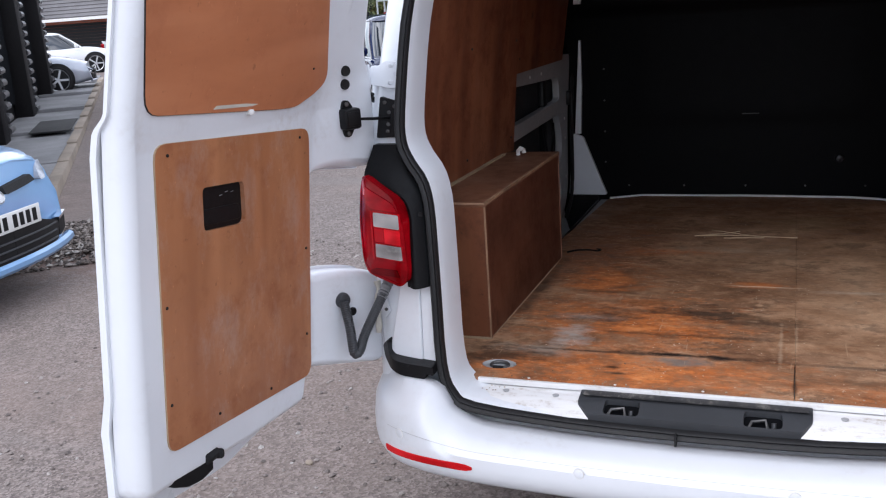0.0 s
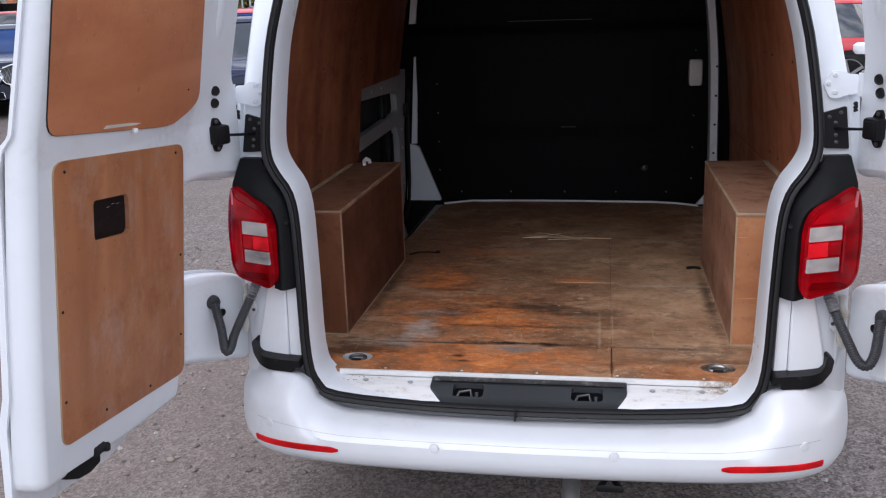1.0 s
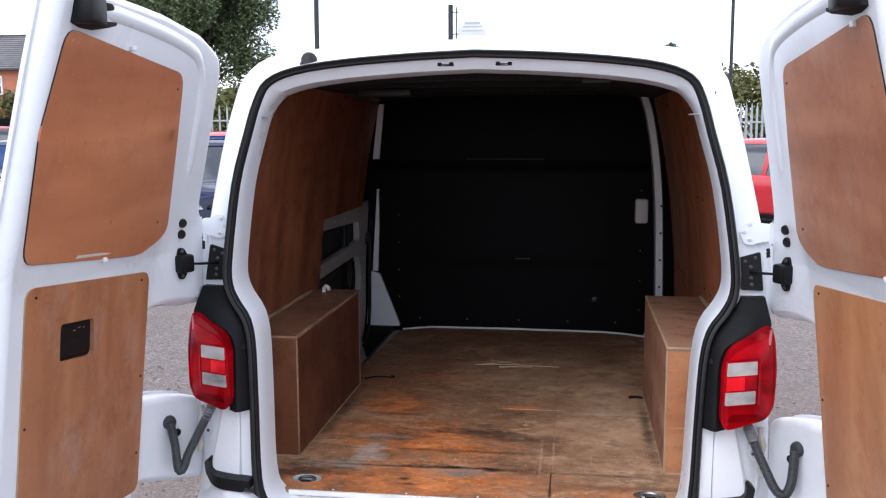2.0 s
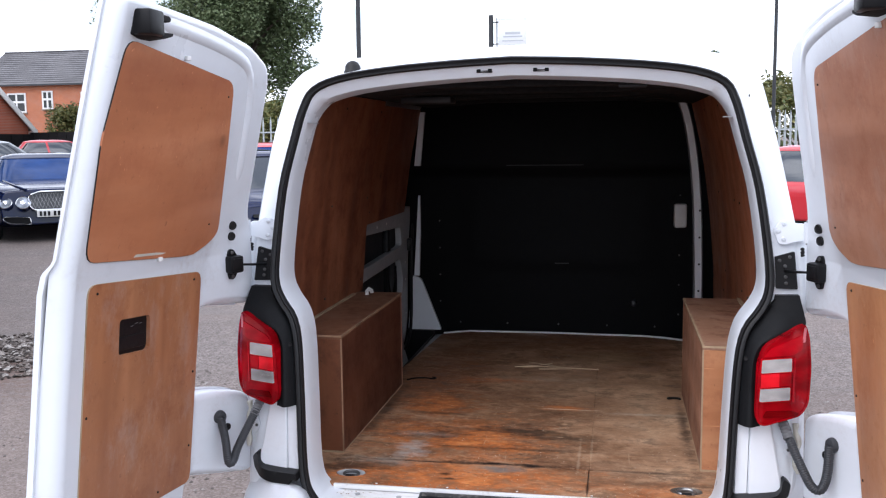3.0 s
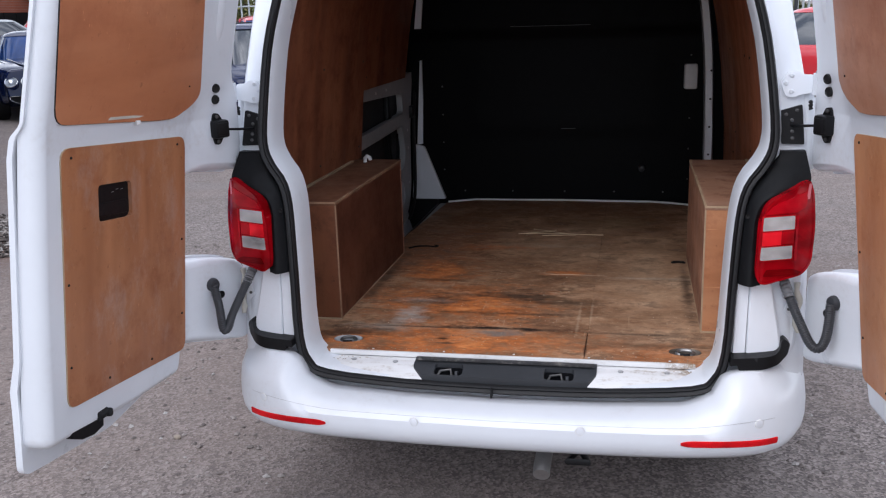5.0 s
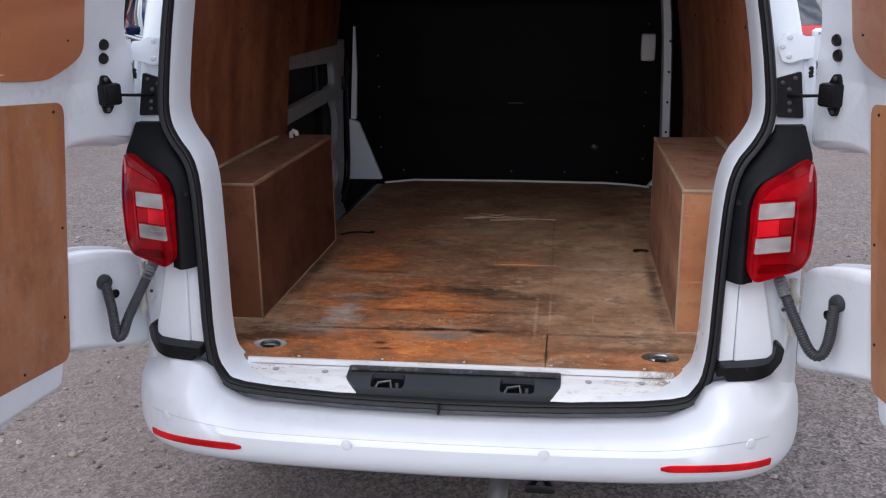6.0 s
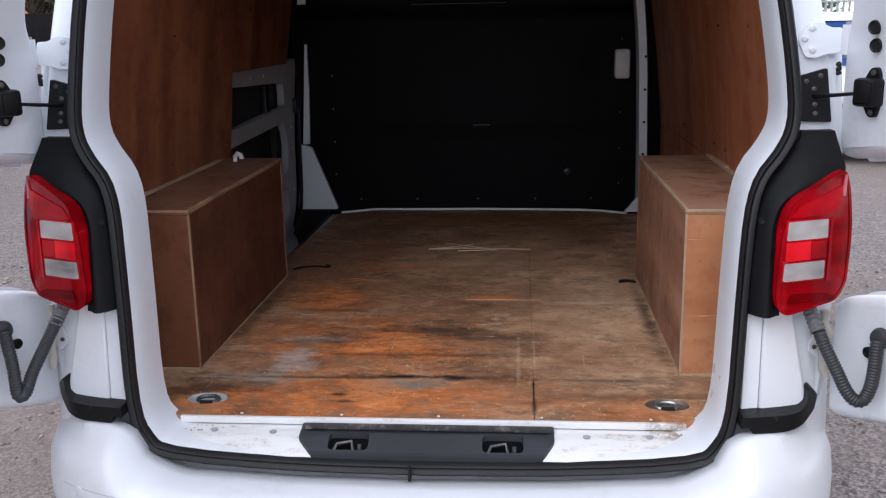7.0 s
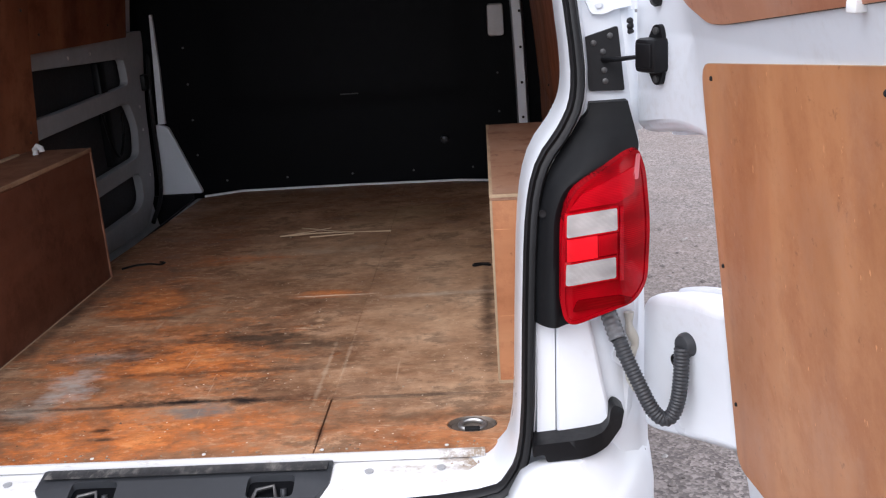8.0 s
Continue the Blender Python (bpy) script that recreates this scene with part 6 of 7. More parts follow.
def build_car(name, label, paint_mat, glass, L, W, H, nose=.62, tail=.74, bonnet=.27, boot=.10, rake=.16, back=.12, group="parked cars", front="plain", waist=.60):
    """A parked car: front along +y, standing on z = 0. bonnet, boot: their shares of the length; rake, back: how far the screens lean."""
    c = thing(name, label, "car", group)
    hw = W / 2
    ys = list(np.linspace(-.5, .42, 23)) + [.44, .46, .475, .49, .5]
    fy = lambda x, z: .5 * L - .20 * (abs(x) / hw) ** 2.4 - .12 * smooth01(.46, H * .6 * nose, z) ** 1.5
    bz = H * waist
    y_scr, y_rr = .5 - bonnet, -.5 + boot
    rings = []
    for t in ys:
        end = smooth01(.36, .5, abs(t))
        w = hw * (1 - .17 * end ** 1.6)
        if t > y_scr:
            top = bz * (1 - (1 - nose) * smooth01(y_scr, .56, t) ** 1.2)
        elif t < y_rr:
            top = bz * (1.02 - (1 - tail) * smooth01(y_rr, -.54, t))
        else:
            top = bz
        low = .20 + .06 * smooth01(.40, .5, abs(t))
        mid = low + (top - low) * .55
        prof = [(.80, low), (.97, low + .06), (1.0, mid), (.985, top - .10), (.95, top - .035), (.86, top), (.45, top + .025), (0, top + .032)]
        half = [(w * a, z) for a, z in prof]
        wrap = lambda x, z: t * L - (.20 * smooth01(.30, .5, t) - .14 * smooth01(-.30, -.5, t)) * (abs(x) / hw) ** 2.4 - .12 * smooth01(.44, .5, t) * smooth01(.46, bz * nose, z) ** 1.5
        rings.append([Vector((x, wrap(x, z), z)) for x, z in half] + [Vector((-x, wrap(x, z), z)) for x, z in half[-2::-1]])
    body = part("body", loft(rings, True, True, True), paint_mat, c, smooth=50, bevel=.03, segs=3)
    # cabin
    ya, yb = y_scr * L + .10, y_rr * L + .02
    ra, rb = ya - rake * L, yb + back * L
    n = 32
    def ring(z, y0, y1, w, k=5):
        return superring(0, (y0 + y1) / 2, z, w, (y1 - y0) / 2, k, n)
    zr = H - .06
    rr = [ring(bz - .02, yb, ya, hw * .90), ring(bz + (zr - bz) * .5, yb + (rb - yb) * .45, ya + (ra - ya) * .5, hw * .84), ring(zr - .02, rb, ra, hw * .74)]
    part("window", loft(rr, True), glass, c, "dark car windows", smooth=50)
    rr = [ring(zr - .045, rb - .05, ra + .06, hw * .765), ring(zr, rb + .02, ra - .02, hw * .71), ring(zr + .04, rb + .25, ra - .25, hw * .55), ring(zr + .055, rb + .6, ra - .6, hw * .25)]
    part("roof", loft(rr, True, True, True), paint_mat, c, smooth=50)
    for sx in (-1, 1):
        for ybt, ytp, w in ((ya - .03, ra - .02, .035), ((ya + yb) / 2 - .1, (ra + rb) / 2 - .05, .04), (yb + .10, rb + .06, .06)):
            bm = bmesh.new()
            loft([[Vector((sx * x, y - w, z)), Vector((sx * x, y + w, z)), Vector((sx * (x - .03), y + w, z)), Vector((sx * (x - .03), y - w, z))] for x, y, z in
                  ((hw * .915, ybt, bz - .02), (hw * .865, ybt * .5 + ytp * .5, (bz + zr) / 2), (hw * .765, ytp, zr - .02))], True, True, True, bm)
            part("pillar", bm, paint_mat, c)
        bm = bmesh.new()
        loft([superring(sx * hw * 1.05, ya - .25, bz + .02 + dz, .10 * k, .06 * k, 3, 12) for dz, k in ((0, .7), (.04, 1), (.10, 1), (.13, .6))], True, True, True, bm)
        part("mirror", bm, paint_mat, c)
        part("sill", box(sx * hw * .90 - .03, sx * hw * .90 + .03, -.30 * L, .30 * L, .17, .26, .01), BLACK, c)
        for yw in (.31 * L, -.29 * L):
            build_wheel(c, sx * (hw - .082), yw, .325, .21)
            m = Matrix.Translation((sx * (hw - .035), yw, .335)) @ pose(0, 0, 0, 0, 90 * sx, 0)
            part("wheel_arch", lathe([(.380, -.12), (.380, .040), (.372, .044), (.02, .040)], 28, m), BLACK, c)
    yf = .5 * L
    zt = bz * nose
    tl = lambda sx: part("tail_lamp", box(sx * hw * .70 - .13, sx * hw * .70 + .13, -yf - .012, -yf + .12, bz * tail - .22, bz * tail - .05, .03), RED, c)
    for sx in (-1, 1):
        tl(sx)
    if front == "grand":
        for sx in (-1, 1):
            skin = lambda u, v, d: Vector((sx * u, fy(u, v) - d, v))
            for x, r in ((.47, .112), (.745, .097)):
                nrm = (skin(hw * x + .02, .62, 0) - skin(hw * x - .02, .62, 0)).cross(skin(hw * x, .64, 0) - skin(hw * x, .60, 0))
                if nrm.y < 0:
                    nrm = -nrm
                m = Matrix.Translation(skin(hw * x, .62, -.004)) @ nrm.to_track_quat("Z", "Y").to_matrix().to_4x4()
                lm = part("headlamp", lathe([(r, -.10), (r, .010), (r * .88, .016), (r * .84, .006), (r * .55, .010), (r * .3, .020), (.001, .022)], 28, m), LAMP, c, "round chrome-ringed headlamp")
                part("bezel", lathe([(r * 1.09, -.08), (r * 1.09, .010), (r * 1.02, .018), (r * .96, .012), (r * .96, -.08)], 28, m), CHROME, lm)
                part("reflector", lathe([(r * .42, .010), (r * .36, .026), (r * .2, .030), (.001, .030)], 20, m), CHROME, lm)
            us = [((u, 0, 0), (1, 0, 0)) for u in np.linspace(.3, .85, 9) * hw]
            loop = rounded([(hw * .36, .27), (hw * .70, .29), (hw * .80, .35), (hw * .79, .40), (hw * .38, .385)], .03, 4)
            part("intake", sheet(loop, [], skin, -.006, .05, us), BLACK, c, "low black air intake")
            part("intake_trim", tube([skin(u, v, -.010) for u, v in loop + loop[:1]], .008, 6), CHROME, c)
            part("bonnet_crease", tube(catmull([(sx * .40, yf - .10, zt + .035), (sx * .52, yf - .45, zt + .075), (sx * .64, yf - 1.0, bz - .008), (sx * .70, yf - 1.5, bz + .012)], 6), .020, 8), paint_mat, c, smooth=60)
        shield = rounded([(-.31, .50), (-.38, .62), (-.36, .74), (-.20, .80), (.20, .80), (.36, .74), (.38, .62), (.31, .50)], .05, 3)
        front_skin = lambda u, v, d: Vector((u, fy(u, v) - d, v))
        gr = part("grille", sheet(shield, [], front_skin, -.004, .05, [((u, 0, 0), (1, 0, 0)) for u in np.linspace(-.3, .3, 7)] + [((0, v, 0), (0, 1, 0)) for v in (.56, .62, .68, .74)]), GREYBLACK, c, "dark mesh grille with a chrome surround")
        part("grille_trim", tube([front_skin(u, v, -.008) for u, v in shield + shield[:1]], .013, 8), CHROME, gr)
        for i in range(13):
            x = -.33 + i * .055
            for lean in (-.02, .02):
                bar = [front_skin(x + k * lean, .53 + k * .048, -.007) for k in range(6) if abs(x + k * lean) < .35]
                if len(bar) > 1:
                    part("grille_bar", tube(bar, .0016, 5), STEEL, gr)
        zp = .44
    else:
        for sx in (-1, 1):
            on_nose = lambda u, v, d: Vector((sx * u, fy(u, v) - d, v))
            hl = [(hw * .60, zt - .12), (hw * .72, zt - .12), (hw * .80, zt - .06), (hw * .78, zt - .005), (hw * .68, zt - .03)]
            part("headlamp", sheet(rounded(hl, .03, 3), [], on_nose, -.008, .12, [((u, 0, 0), (1, 0, 0)) for u in np.linspace(.5, .9, 6) * hw] + [((0, zt - k * .03, 0), (0, 1, 0)) for k in range(5)]), LAMP, c, "clear swept headlamp")
            fg = [(hw * .60, .30), (hw * .76, .33), (hw * .78, .42), (hw * .62, .40)]
            part("fog_recess", sheet(rounded(fg, .02, 2), [], on_nose, -.008, .05, [((u, 0, 0), (1, 0, 0)) for u in np.linspace(.6, .8, 5) * hw]), BLACK, c)
            part("fog_trim", sheet([(hw * .62, .405), (hw * .78, .425), (hw * .78, .44), (hw * .62, .42)], [], on_nose, -.016, .03, [((u, 0, 0), (1, 0, 0)) for u in np.linspace(.6, .8, 5) * hw]), CHROME, c)
            us = [((u, 0, 0), (1, 0, 0)) for u in np.linspace(.05, .45, 6)]
            part("upper_slot", sheet(rounded([(.09, zt - .13), (.46, zt - .105), (.44, zt - .065), (.10, zt - .085)], .012, 2), [], on_nose, -.008, .05, us), TYRE, c)
            part("lower_intake", sheet(rounded([(.001, .27), (.50, .29), (.54, .40), (.27, .47), (.001, .47)], [0, .03, .03, .02, 0], 2), [], on_nose, -.010, .05, us), BLACK, c, "black lower air intake")
        for i in range(3):
            part("intake_slat", tube([(x, fy(x, .30) + .012, .31 + i * .045) for x in np.linspace(-.48, .48, 9)], .006, 6), GREYBLACK, c)
        part("front_lip", tube([(x, fy(x, .2) + .004, .255) for x in np.linspace(-.74, .74, 17)], .034, 8), paint_mat, c)
        part("badge", lathe([(.052, -.03), (.054, .006), (.046, .012), (.042, .006), (.001, .009)], 20, Matrix.Translation((0, fy(0, zt - .13) + .012, zt - .13)) @ pose(0, 0, 0, -74) @ Matrix.Diagonal((1, .76, 1, 1))), ALLOY, c)
        zp = .515
    pl = part("number_plate", box(-.26, .26, yf + .012, yf + .024, zp - .056, zp + .056, .004), PLATE, c, "white number plate with dark bars")
    for i in range(7):
        x = -.20 + i * .062 + (.03 if i > 3 else 0)
        part("plate_bar", box(x - .019, x + .019, yf + .0235, yf + .0265, zp - .038, zp + .038), BLACK, pl)
    return c


def place(c, x, y, fx, fy, s=1.0):
    c.matrix_basis = at(x, y, heading(fx, fy)) @ Matrix.Diagonal((s, s, s, 1))
    return c


def build_cars():
    f = Vector((.985, .17)).normalized()
    c = build_car("hatchback_car", "light blue metallic hatchback parked nose out on the gravel", LIGHTBLUE, GLASS, 4.46, 1.745, 1.52, .86, .9, .24, .03, .26, .14)
    nose = Vector((-4.125, 1.845)) - f * 2.30
    place(c, nose.x, nose.y, f.x, f.y, 1.03)
    c = build_car("coupe_car", "navy blue grand coupe with round headlamps, facing the yard", NAVY, BLUEGLASS, 4.8, 1.92, 1.42, .86, .84, .33, .16, .15, .17, front="grand", waist=.655)
    f = Vector((.60, -.80)).normalized()
    nose = Vector((-8.85, 11.1)) - f * 2.4
    place(c, nose.x, nose.y, f.x, f.y)
    silver = build_car("saloon_car", "silver saloon parked by the footway", SILVER, GLASS, 4.6, 1.8, 1.44, .72, .86, .28, .14, .16, .15)
    # front wheel near (-16.9, 15.9), side on
    f = Vector((.74, .67)).normalized()
    p = Vector((-16.6, 15.97)) - f * (.31 * 4.6)
    place(silver, p.x, p.y, f.x, f.y)
    c = build_car("saloon_car", "white saloon parked before the boarded garage", WHITEPAINT, GLASS, 4.5, 1.8, 1.44, .72, .86, .28, .12, .16, .15)
    p = Vector((-22.8, 24.6)) + f * (-.31 * 4.5)
    place(c, p.x, p.y, f.x, f.y)
    c = build_car("estate_car", "grey metallic estate car parked side on", GREY_PAINT, GLASS, 4.9, 1.85, 1.60, .74, 1.0, .27, .02, .16, .09)
    f = Vector((.80, .60)).normalized()
    az = radians(36.1)
    place(c, .35 - 39 * math.sin(az), -2.84 + 39 * math.cos(az), f.x, f.y)
    c = build_car("hatchback_car", "red hatchback parked before the fence", REDPAINT, GLASS, 4.1, 1.76, 1.62, .72, .95, .24, .03, .2, .12)
    az = radians(32.8)
    place(c, .35 - 42 * math.sin(az), -2.84 + 42 * math.cos(az), f.x, f.y)
    # glimpsed past the van
    for az, dd, mt, gl, nm, lb, fx, fy in ((22.0, 15.5, NAVY, GLASS, "hatchback_car", "dark blue hatchback parked in the row", .55, -.83), (21.3, 21.5, REDPAINT, BLUEGLASS, "hatchback_car", "red hatchback parked in the row", .5, -.86),
                                           (19.5, 27, SILVER, GLASS, "hatchback_car", "silver hatchback parked at the back", .5, -.86),
                                           (-10.6, 17.5, REDPAINT, GLASS, "hatchback_car", "red hatchback parked by the palisade fence", -.8, .6), (-17.5, 13.0, WHITEPAINT, BLUEGLASS, "saloon_car", "white saloon parked beside the van", -.25, -.97),
                                           (-14.8, 20, GREY_PAINT, GLASS, "hatchback_car", "grey hatchback by the palisade fence", -.4, -.9)):
        c = build_car(nm, lb, mt, gl, 4.1, 1.76, 1.52, .74, .95, .25, .04, .18, .12)
        a = radians(az)
        place(c, .33 - dd * math.sin(a), -2.8 + dd * math.cos(a), fx, fy)


# ---- houses
def window(parent, m, w, h):
    """A white casement with two panes, its outside facing -y of m."""
    fr = part("window", box(-w / 2, w / 2, -.05, .08, 0, h, 0, m), WHITE_PLASTIC, parent, "white framed window")
    for x in (-w / 4, w / 4):
        for z0, z1 in ((.06, h * .52), (h * .56, h - .06)):
            part("pane", box(x - w / 4 + (.13 if x < 0 else .075), x + w / 4 - (.075 if x < 0 else .13), -.062, -.052, z0 + .05, z1 - .05, 0, m), HOUSEGLASS, fr)
    part("sill", box(-w / 2 - .06, w / 2 + .06, -.14, .0, -.08, 0, 0, m), KERB, fr)


def tile_rows(parent, a, b, c, d, rows):
    """Courses of roof tiles between the eave a-b and the ridge d-c, each lapping the next."""
    up = ((d - a).cross(b - a)).normalized()
    if up.z < 0:
        up = -up
    for r in range(rows):
        t0, t1 = r / rows, (r + 1.12) / rows
        p = [a.lerp(d, t0) + up * .05, b.lerp(c, t0) + up * .05, b.lerp(c, min(1, t1)) + up * .012, a.lerp(d, min(1, t1)) + up * .012]
        q = [v - up * .03 for v in p]
        bm = loft([p, q], True, True, True)
        part("tile_course", bm, TILES, parent, smooth=0)


def build_garage():
    g = thing("garage", "low brick garage with a white-edged gable and grey tiled roof", "garage")
    m = at(-29.0, 37.3, 0)
    # gable faces +x; roof runs to -x
    hw, ze, za, L = 2.7, 2.34, 4.33, 17
    V = lambda x, y, z: m @ Vector((x, y, z))
    bm = bmesh.new()
    sec = [(-hw, -.3), (hw, -.3), (hw, ze), (0, za - .1), (-hw, ze)]
    loft([[V(x, y, z) for y, z in sec] for x in (0, -L)], True, True, True, bm)
    wall = part("wall", bm, BRICK2, g)
    for sy in (-1, 1):
        rf = part("roof", loft([[V(x, sy * (hw + .35), ze - .25 - dz), V(x, 0, za - dz)] for x in (.25, -L) for dz in (0,)], False), TILES, g)
        tile_rows(rf, V(.25, sy * (hw + .35), ze - .25), V(-L, sy * (hw + .35), ze - .25), V(-L, 0, za), V(.25, 0, za), 13)
        bm = loft([[V(.27, sy * (hw + .40), ze - .55), V(.27, sy * (hw + .40), ze - .22), V(.20, sy * (hw + .40), ze - .22), V(.20, sy * (hw + .40), ze - .55)],
                   [V(.27, 0, za - .24), V(.27, 0, za + .08), V(.20, 0, za + .08), V(.20, 0, za - .24)]], True, True, True)
        part("barge_board", bm, WHITE_PLASTIC, g, "white barge board along the gable")
        part("gutter", box(-L, .2, sy * (hw + .36) - .06, sy * (hw + .36) + .06, ze - .40, ze - .26, 0, m), WHITE_PLASTIC, g)
    for r in range(13):
        part("board", box(-L, -.05, -hw - .05 - .02 * (r % 2), -hw - .01, .0 + r * .14, .13 + r * .14, 0, m), TIMBER, wall)
    # black fence beside it
    fn = thing("board_fence", "black stained board fence beside the garage", "fence")
    for i in range(15):
        part("fence_board", box(.46 + .02 * (i % 2), .50 + .02 * (i % 2), 2.39 - (i + 1) * .45, 2.37 - i * .45, -.1, 1.94, 0, m), TIMBER, fn)
    for i in range(26):
        part("fence_board", box(.3 + i * .5, .3 + i * .5 + .48, 2.4, 2.44 + .02 * (i % 2), -.1, 2.02, 0, m), TIMBER, fn)


def build_house():
    h = thing("brick_house", "two-storey orange-red brick house with grey tiled roof", "house")
    az = radians(33.9)
    c = Vector((.35 - 74 * math.sin(az), -2.84 + 74 * math.cos(az)))
    yaw = 0.0
    m = at(c.x, c.y, yaw)
    W0, W1, D, ze, zr = -4.8, 12.0, 8.0, 5.72, 8.36
    part("wall", box(W0, W1, 0, D, -.3, ze, 0, m), BRICK, h)
    V = lambda x, y, z: m @ Vector((x, y, z))
    rf = part("roof", loft([[V(x, -.35, ze - .05), V(x, D / 2, zr), V(x, D + .35, ze - .05)] for x in (W0 - .3, W1 + .3)], False), TILES, h)
    tile_rows(rf, V(W0 - .3, -.35, ze - .05), V(W1 + .3, -.35, ze - .05), V(W1 + .3, D / 2, zr), V(W0 - .3, D / 2, zr), 16)
    part("gutter", box(W0 - .3, W1 + .3, -.42, -.30, ze - .14, ze - .02, 0, m), GREYBLACK, h)
    part("ridge_tile", box(W0 - .3, W1 + .3, D / 2 - .1, D / 2 + .1, zr, zr + .1, .03, m), TILES, h)
    for x, z, w, hh in ((-1.55, 3.70, 1.5, 1.40), (.92, 3.92, .86, 1.30), (4.2, 3.7, 1.3, 1.4), (-4.0, 3.7, .9, 1.4), (7.6, 3.7, 1.3, 1.4), (4.2, .9, 1.3, 1.4), (-3.6, .9, 1.2, 1.4)):
        window(h, m @ Matrix.Translation((x, 0, z)), w, hh)
    h2 = thing("brick_house", "neighbouring brick house with a slightly lower grey roof", "house")
    m2 = m @ Matrix.Translation((-4.9 - 9, .6, 0))
    part("wall", box(0, 9, 0, D, -.3, ze - .2, 0, m2), BRICK, h2)
    V = lambda x, y, z: m2 @ Vector((x, y, z))
    rf = part("roof", loft([[V(x, -.35, ze - .3), V(x, D / 2, zr - .25), V(x, D + .35, ze - .3)] for x in (-.3, 9)], False), TILES, h2)
    tile_rows(rf, V(-.3, -.35, ze - .3), V(9, -.35, ze - .3), V(9, D / 2, zr - .25), V(-.3, D / 2, zr - .25), 16)
    window(h2, m2 @ Matrix.Translation((4, 0, 3.0)), 1.3, 1.6)


# ---- trees
def build_tree(name, label, x, y, height, spread, base, mat, leaves, seed, leaf=.16, trunk=.22):
    rnd = random.Random(seed)
    t = thing(name, label, "tree" if name == "tree" else "bush", m=at(x, y))
    bm = bmesh.new()
    tube([(0, 0, -.1), (.05, .02, height * .25), (.12, -.05, height * .5), (.05, .1, height * .8)], lambda s: trunk * (1 - .8 * s), 10, bm)
    clumps = []
    for i in range(40):
        a, e = rnd.uniform(0, 6.283), rnd.uniform(0, 1) ** .8
        z = base + (height - base) * (.1 + .86 * e)
        rad = spread * math.sqrt(max(.05, 1 - ((z - base) / (height - base) * 1.7 - .75) ** 2 * .8)) * rnd.uniform(.35, .9)
        p = Vector((rad * math.cos(a), rad * math.sin(a), z))
        s = Vector((.05, 0, max(height * .15, z * .62 - .3)))
        q = s.lerp(p, .55) + Vector((0, 0, .15 * rad))
        tube([s, q, p], lambda k: trunk * .32 * (1 - .85 * k), 6, bm)
        clumps.append((p, spread * rnd.uniform(.24, .42)))
    part("trunk", bm, BARK, t)
    vs, fs = [], []
    for i in range(leaves):
        p, r = clumps[rnd.randrange(len(clumps))]
        d = Vector((rnd.gauss(0, 1), rnd.gauss(0, 1), rnd.gauss(0, .8)))
        c = p + d.normalized() * r * rnd.uniform(.35, 1.05)
        u = Vector((rnd.uniform(-1, 1), rnd.uniform(-1, 1), rnd.uniform(-.6, .6))).normalized()
        w = u.cross(Vector((rnd.uniform(-1, 1), rnd.uniform(-1, 1), rnd.uniform(-1, 1)))).normalized()
        s = leaf * rnd.uniform(.6, 1.3)
        k = len(vs)
        vs += [c - u * s, c + w * s * .45, c + u * s, c - w * s * .45 + Vector((0, 0, -.2 * s))]
        fs.append((k, k + 1, k + 2, k + 3))
    me = bpy.data.meshes.new("crown")
    me.from_pydata([tuple(v) for v in vs], [], fs)
    me.materials.append(mat)
    cr = new("crown", me)
    cr.parent = t
    return t


def polar(az, d, x0=.33, y0=-2.8):
    a = radians(az)
    return x0 - d * math.sin(a), y0 + d * math.cos(a)


def build_green():
    build_tree("tree", "large broad oak-like tree with dark green leaves", *polar(22.9, 44), 9.6, 3.5, 1.5, LEAF, 70000, 1, .092, .3)
    build_tree("tree", "leafy tree behind the parked cars", *polar(27.5, 50), 8.0, 3.2, 1.6, LEAF, 45000, 2, .095, .26)
    build_tree("bush", "yellowish green bush beside the brick house", *polar(32.0, 52), 3.2, 1.5, .3, LEAF2, 12000, 3, .085, .1)
    build_tree("bush", "green hedge bush behind the fence", *polar(21.6, 41), 3.0, 2.0, .1, LEAF2, 5000, 4, .12, .1)
    build_tree("bush", "green hedge bush behind the fence", *polar(18.5, 42), 2.8, 2.0, .1, LEAF, 4000, 5, .12, .1)
    build_tree("bush", "rough green bush behind the palisade fence", *polar(-10.2, 38), 3.7, 2.2, .1, LEAF2, 7000, 6, .12, .1)
    build_tree("bush", "rough green bush behind the palisade fence", *polar(-14.0, 38), 3.3, 2.4, .1, LEAF, 6000, 7, .12, .1)
    build_tree("tree", "thin treetop far behind the van", *polar(-5.4, 60), 6.75, .55, 5.2, LEAF, 500, 8, .14, .08)


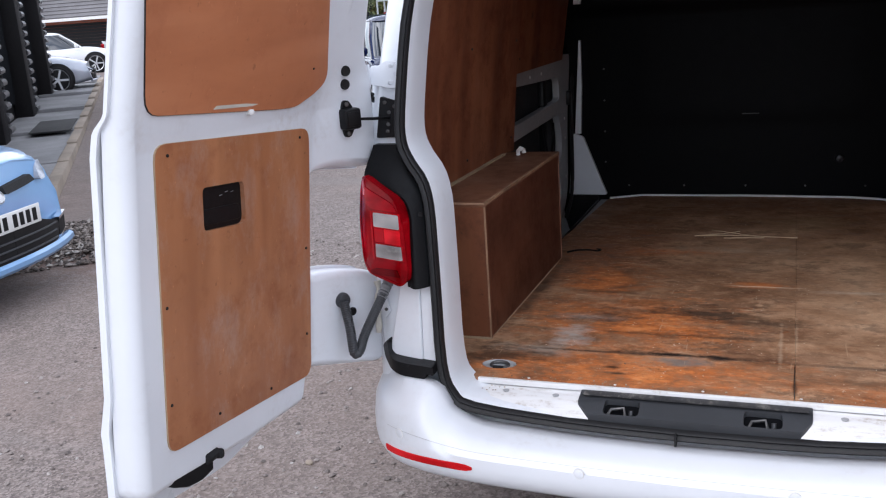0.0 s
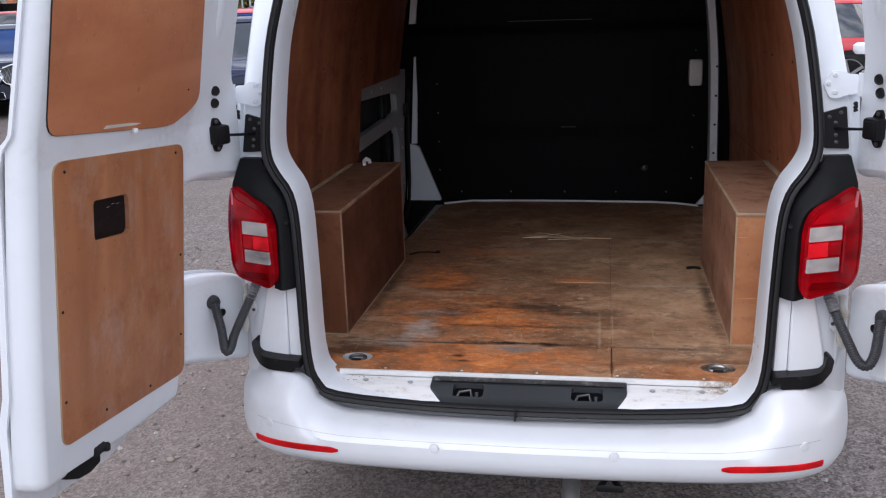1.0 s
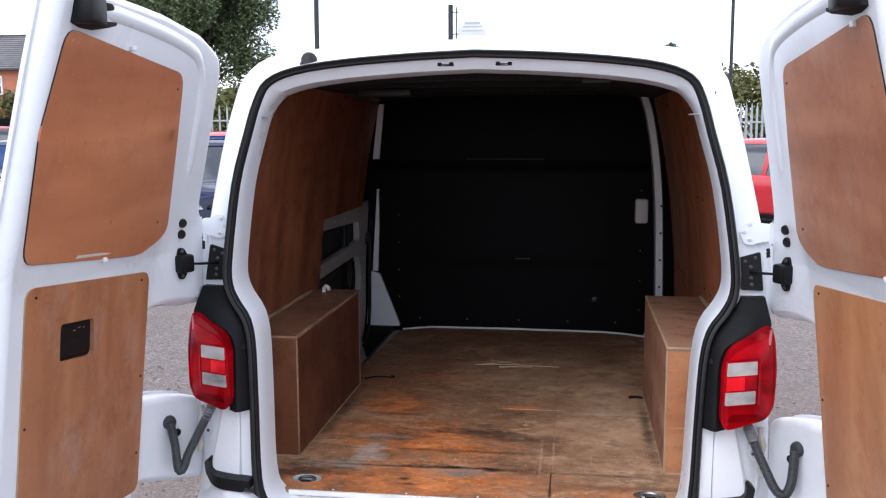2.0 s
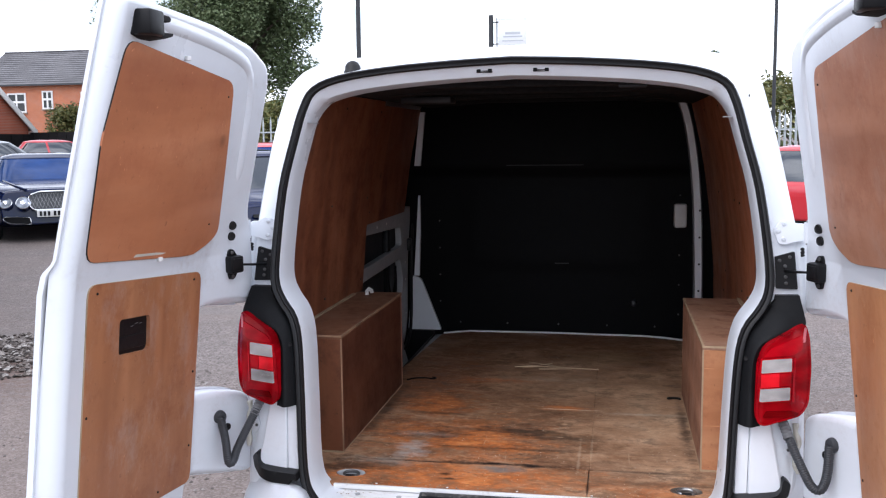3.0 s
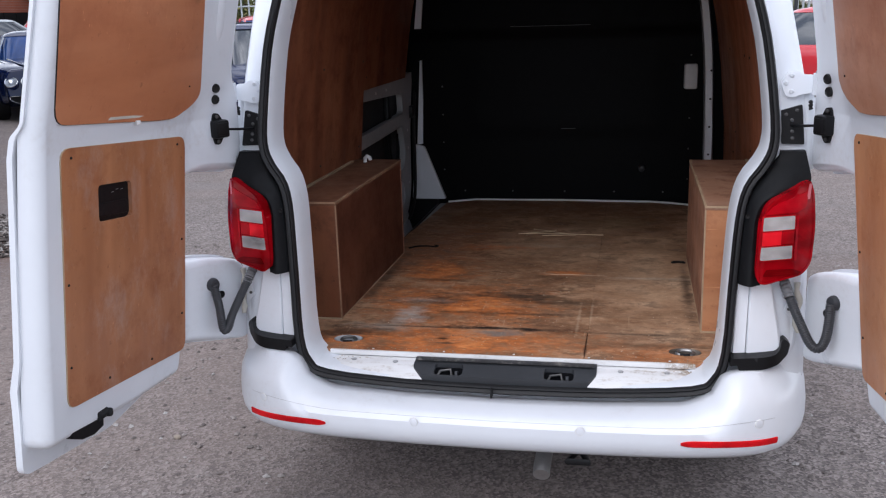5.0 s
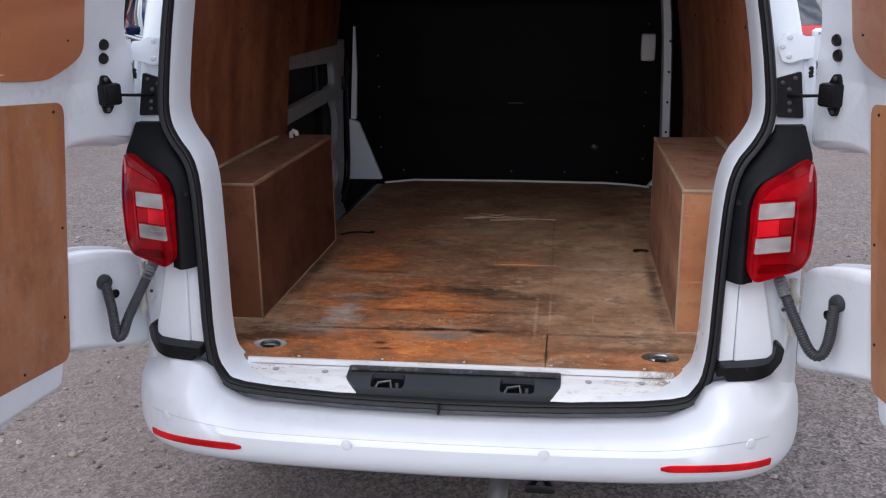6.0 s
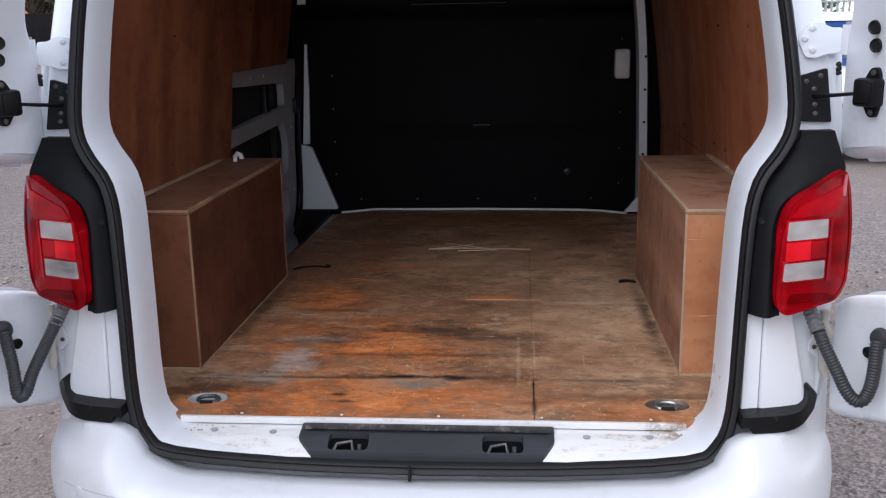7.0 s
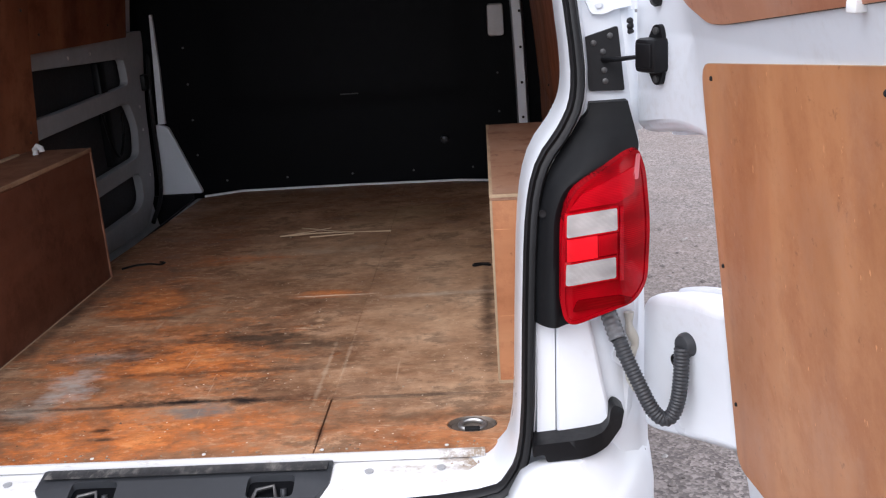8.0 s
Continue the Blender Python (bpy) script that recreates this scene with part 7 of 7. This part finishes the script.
def build_fence():
    f = thing("palisade_fence", "galvanised palisade fence with pointed pales", "fence")
    me = None
    rail_pts = [polar(-19, 30), polar(-7, 30), polar(0, 31), polar(12, 33), polar(24, 36)]
    i = 0
    for (xa, ya), (xb, yb) in zip(rail_pts, rail_pts[1:]):
        L = math.hypot(xb - xa, yb - ya)
        yaw = math.degrees(math.atan2(yb - ya, xb - xa))
        z = rise((xa + xb) / 2, (ya + yb) / 2)
        m = pose(xa, ya, z, 0, 0, yaw)
        for zz in (.45, 1.75):
            part("rail", box(0, L, .02, .06, zz, zz + .05, 0, m), GALV, f)
        k = 0
        while k < L:
            if me is None:
                bm = bmesh.new()
                sec = [(-.034, 0), (0, .016), (.034, 0), (.028, -.004), (0, .010), (-.028, -.004)]
                loft([[Vector((x * w, y, h)) for x, y in sec] for h, w in ((.05, 1), (2.15, 1), (2.35, .15))], True, True, True, bm)
                o = part("pale", bm, GALV, f)
                me = o.data
            else:
                o = new("pale", me)
                o.parent = f
            o.matrix_basis = m @ Matrix.Translation((k, 0, 0))
            k += .155 if xa > -6 else .30
            i += 1


def build_poles():
    for nm, az, d, h, r, lb in (("lamp_post", 15.6, 24, 7.5, .065, "tall dark steel lamp post"), ("flag_pole", 7.6, 20, 4.15, .06, "dark steel sign pole"), ("lamp_post", -8.85, 26, 7.8, .05, "tall thin dark steel pole")):
        x, y = polar(az, d)
        c = thing(nm, lb, "pole", m=at(x, y))
        part("pole", tube([(0, 0, -.1), (0, 0, h * .5), (0, 0, h)], lambda s: r * (1 - .15 * s), 12), POLE, c)
        part("collar", lathe([(r * 1.7, 0), (r * 1.7, .25), (r * 1.1, .3)], 12), POLE, c)
        if nm == "lamp_post":
            part("lamp_arm", tube([(0, 0, h - .1), (.3, 0, h + .2), (.9, 0, h + .25)], .035, 8), POLE, c)
            part("lamp_head", box(.8, 1.35, -.12, .12, h + .2, h + .3, .04), POLE, c)
        else:
            b = part("sign_board", box(.16, .74, -.015, .015, 3.52, 4.06, .004), BOARD, c, "white advertising board on the pole")
            part("board_post", tube([(.125, 0, 3.45), (.125, 0, 4.1)], .014, 8), POLE, c)
            for z in (3.55, 4.0):
                part("bracket", tube([(0, 0, z), (.16, 0, z)], .012, 6), POLE, c)
            for z0, z1, x0, x1 in ((3.74, 3.79, .30, .62), (3.68, 3.71, .26, .66), (3.60, 3.62, .24, .68)):
                part("printed_bar", box(x0, x1, -.019, -.0155, z0, z1), FADED, b)
            part("board_rim", tube([(.16, -.016, 3.52), (.74, -.016, 3.52), (.74, -.016, 4.06), (.16, -.016, 4.06), (.16, -.016, 3.52)], .006, 6), FADED, b)


build_pavement()
build_gravel_heap()
build_cars()
build_garage()
build_house()
build_green()
build_fence()
build_poles()


def build_crumbs():
    rnd = random.Random(31)
    bm = bmesh.new()
    for i in range(230):
        k = rnd.random()
        if k < .12:
            x, y, z = rnd.choice((-1, 1)) * rnd.uniform(.46, .585), rnd.uniform(-.03, .004), .5535
        elif k < .35:
            x, y, z = rnd.uniform(-.58, .58), rnd.uniform(.024, .05), .5705
        else:
            x, y, z = rnd.uniform(-.55, .55), rnd.uniform(.05, 2.2), .5705
        add_stone(bm, x, y, z, rnd.uniform(.0012, .0034), rnd)
    h = part("dirt_crumbs", bm, CRUMBS, smooth=0)
    tagged(h, "brown dirt crumbs and pale wood chips on the load floor", "dirt", kind="stuff")


CRUMBS = leaf_mat("mixed_dirt_crumbs", (0.14, 0.09, 0.055), (0.50, 0.40, 0.30))
build_crumbs()
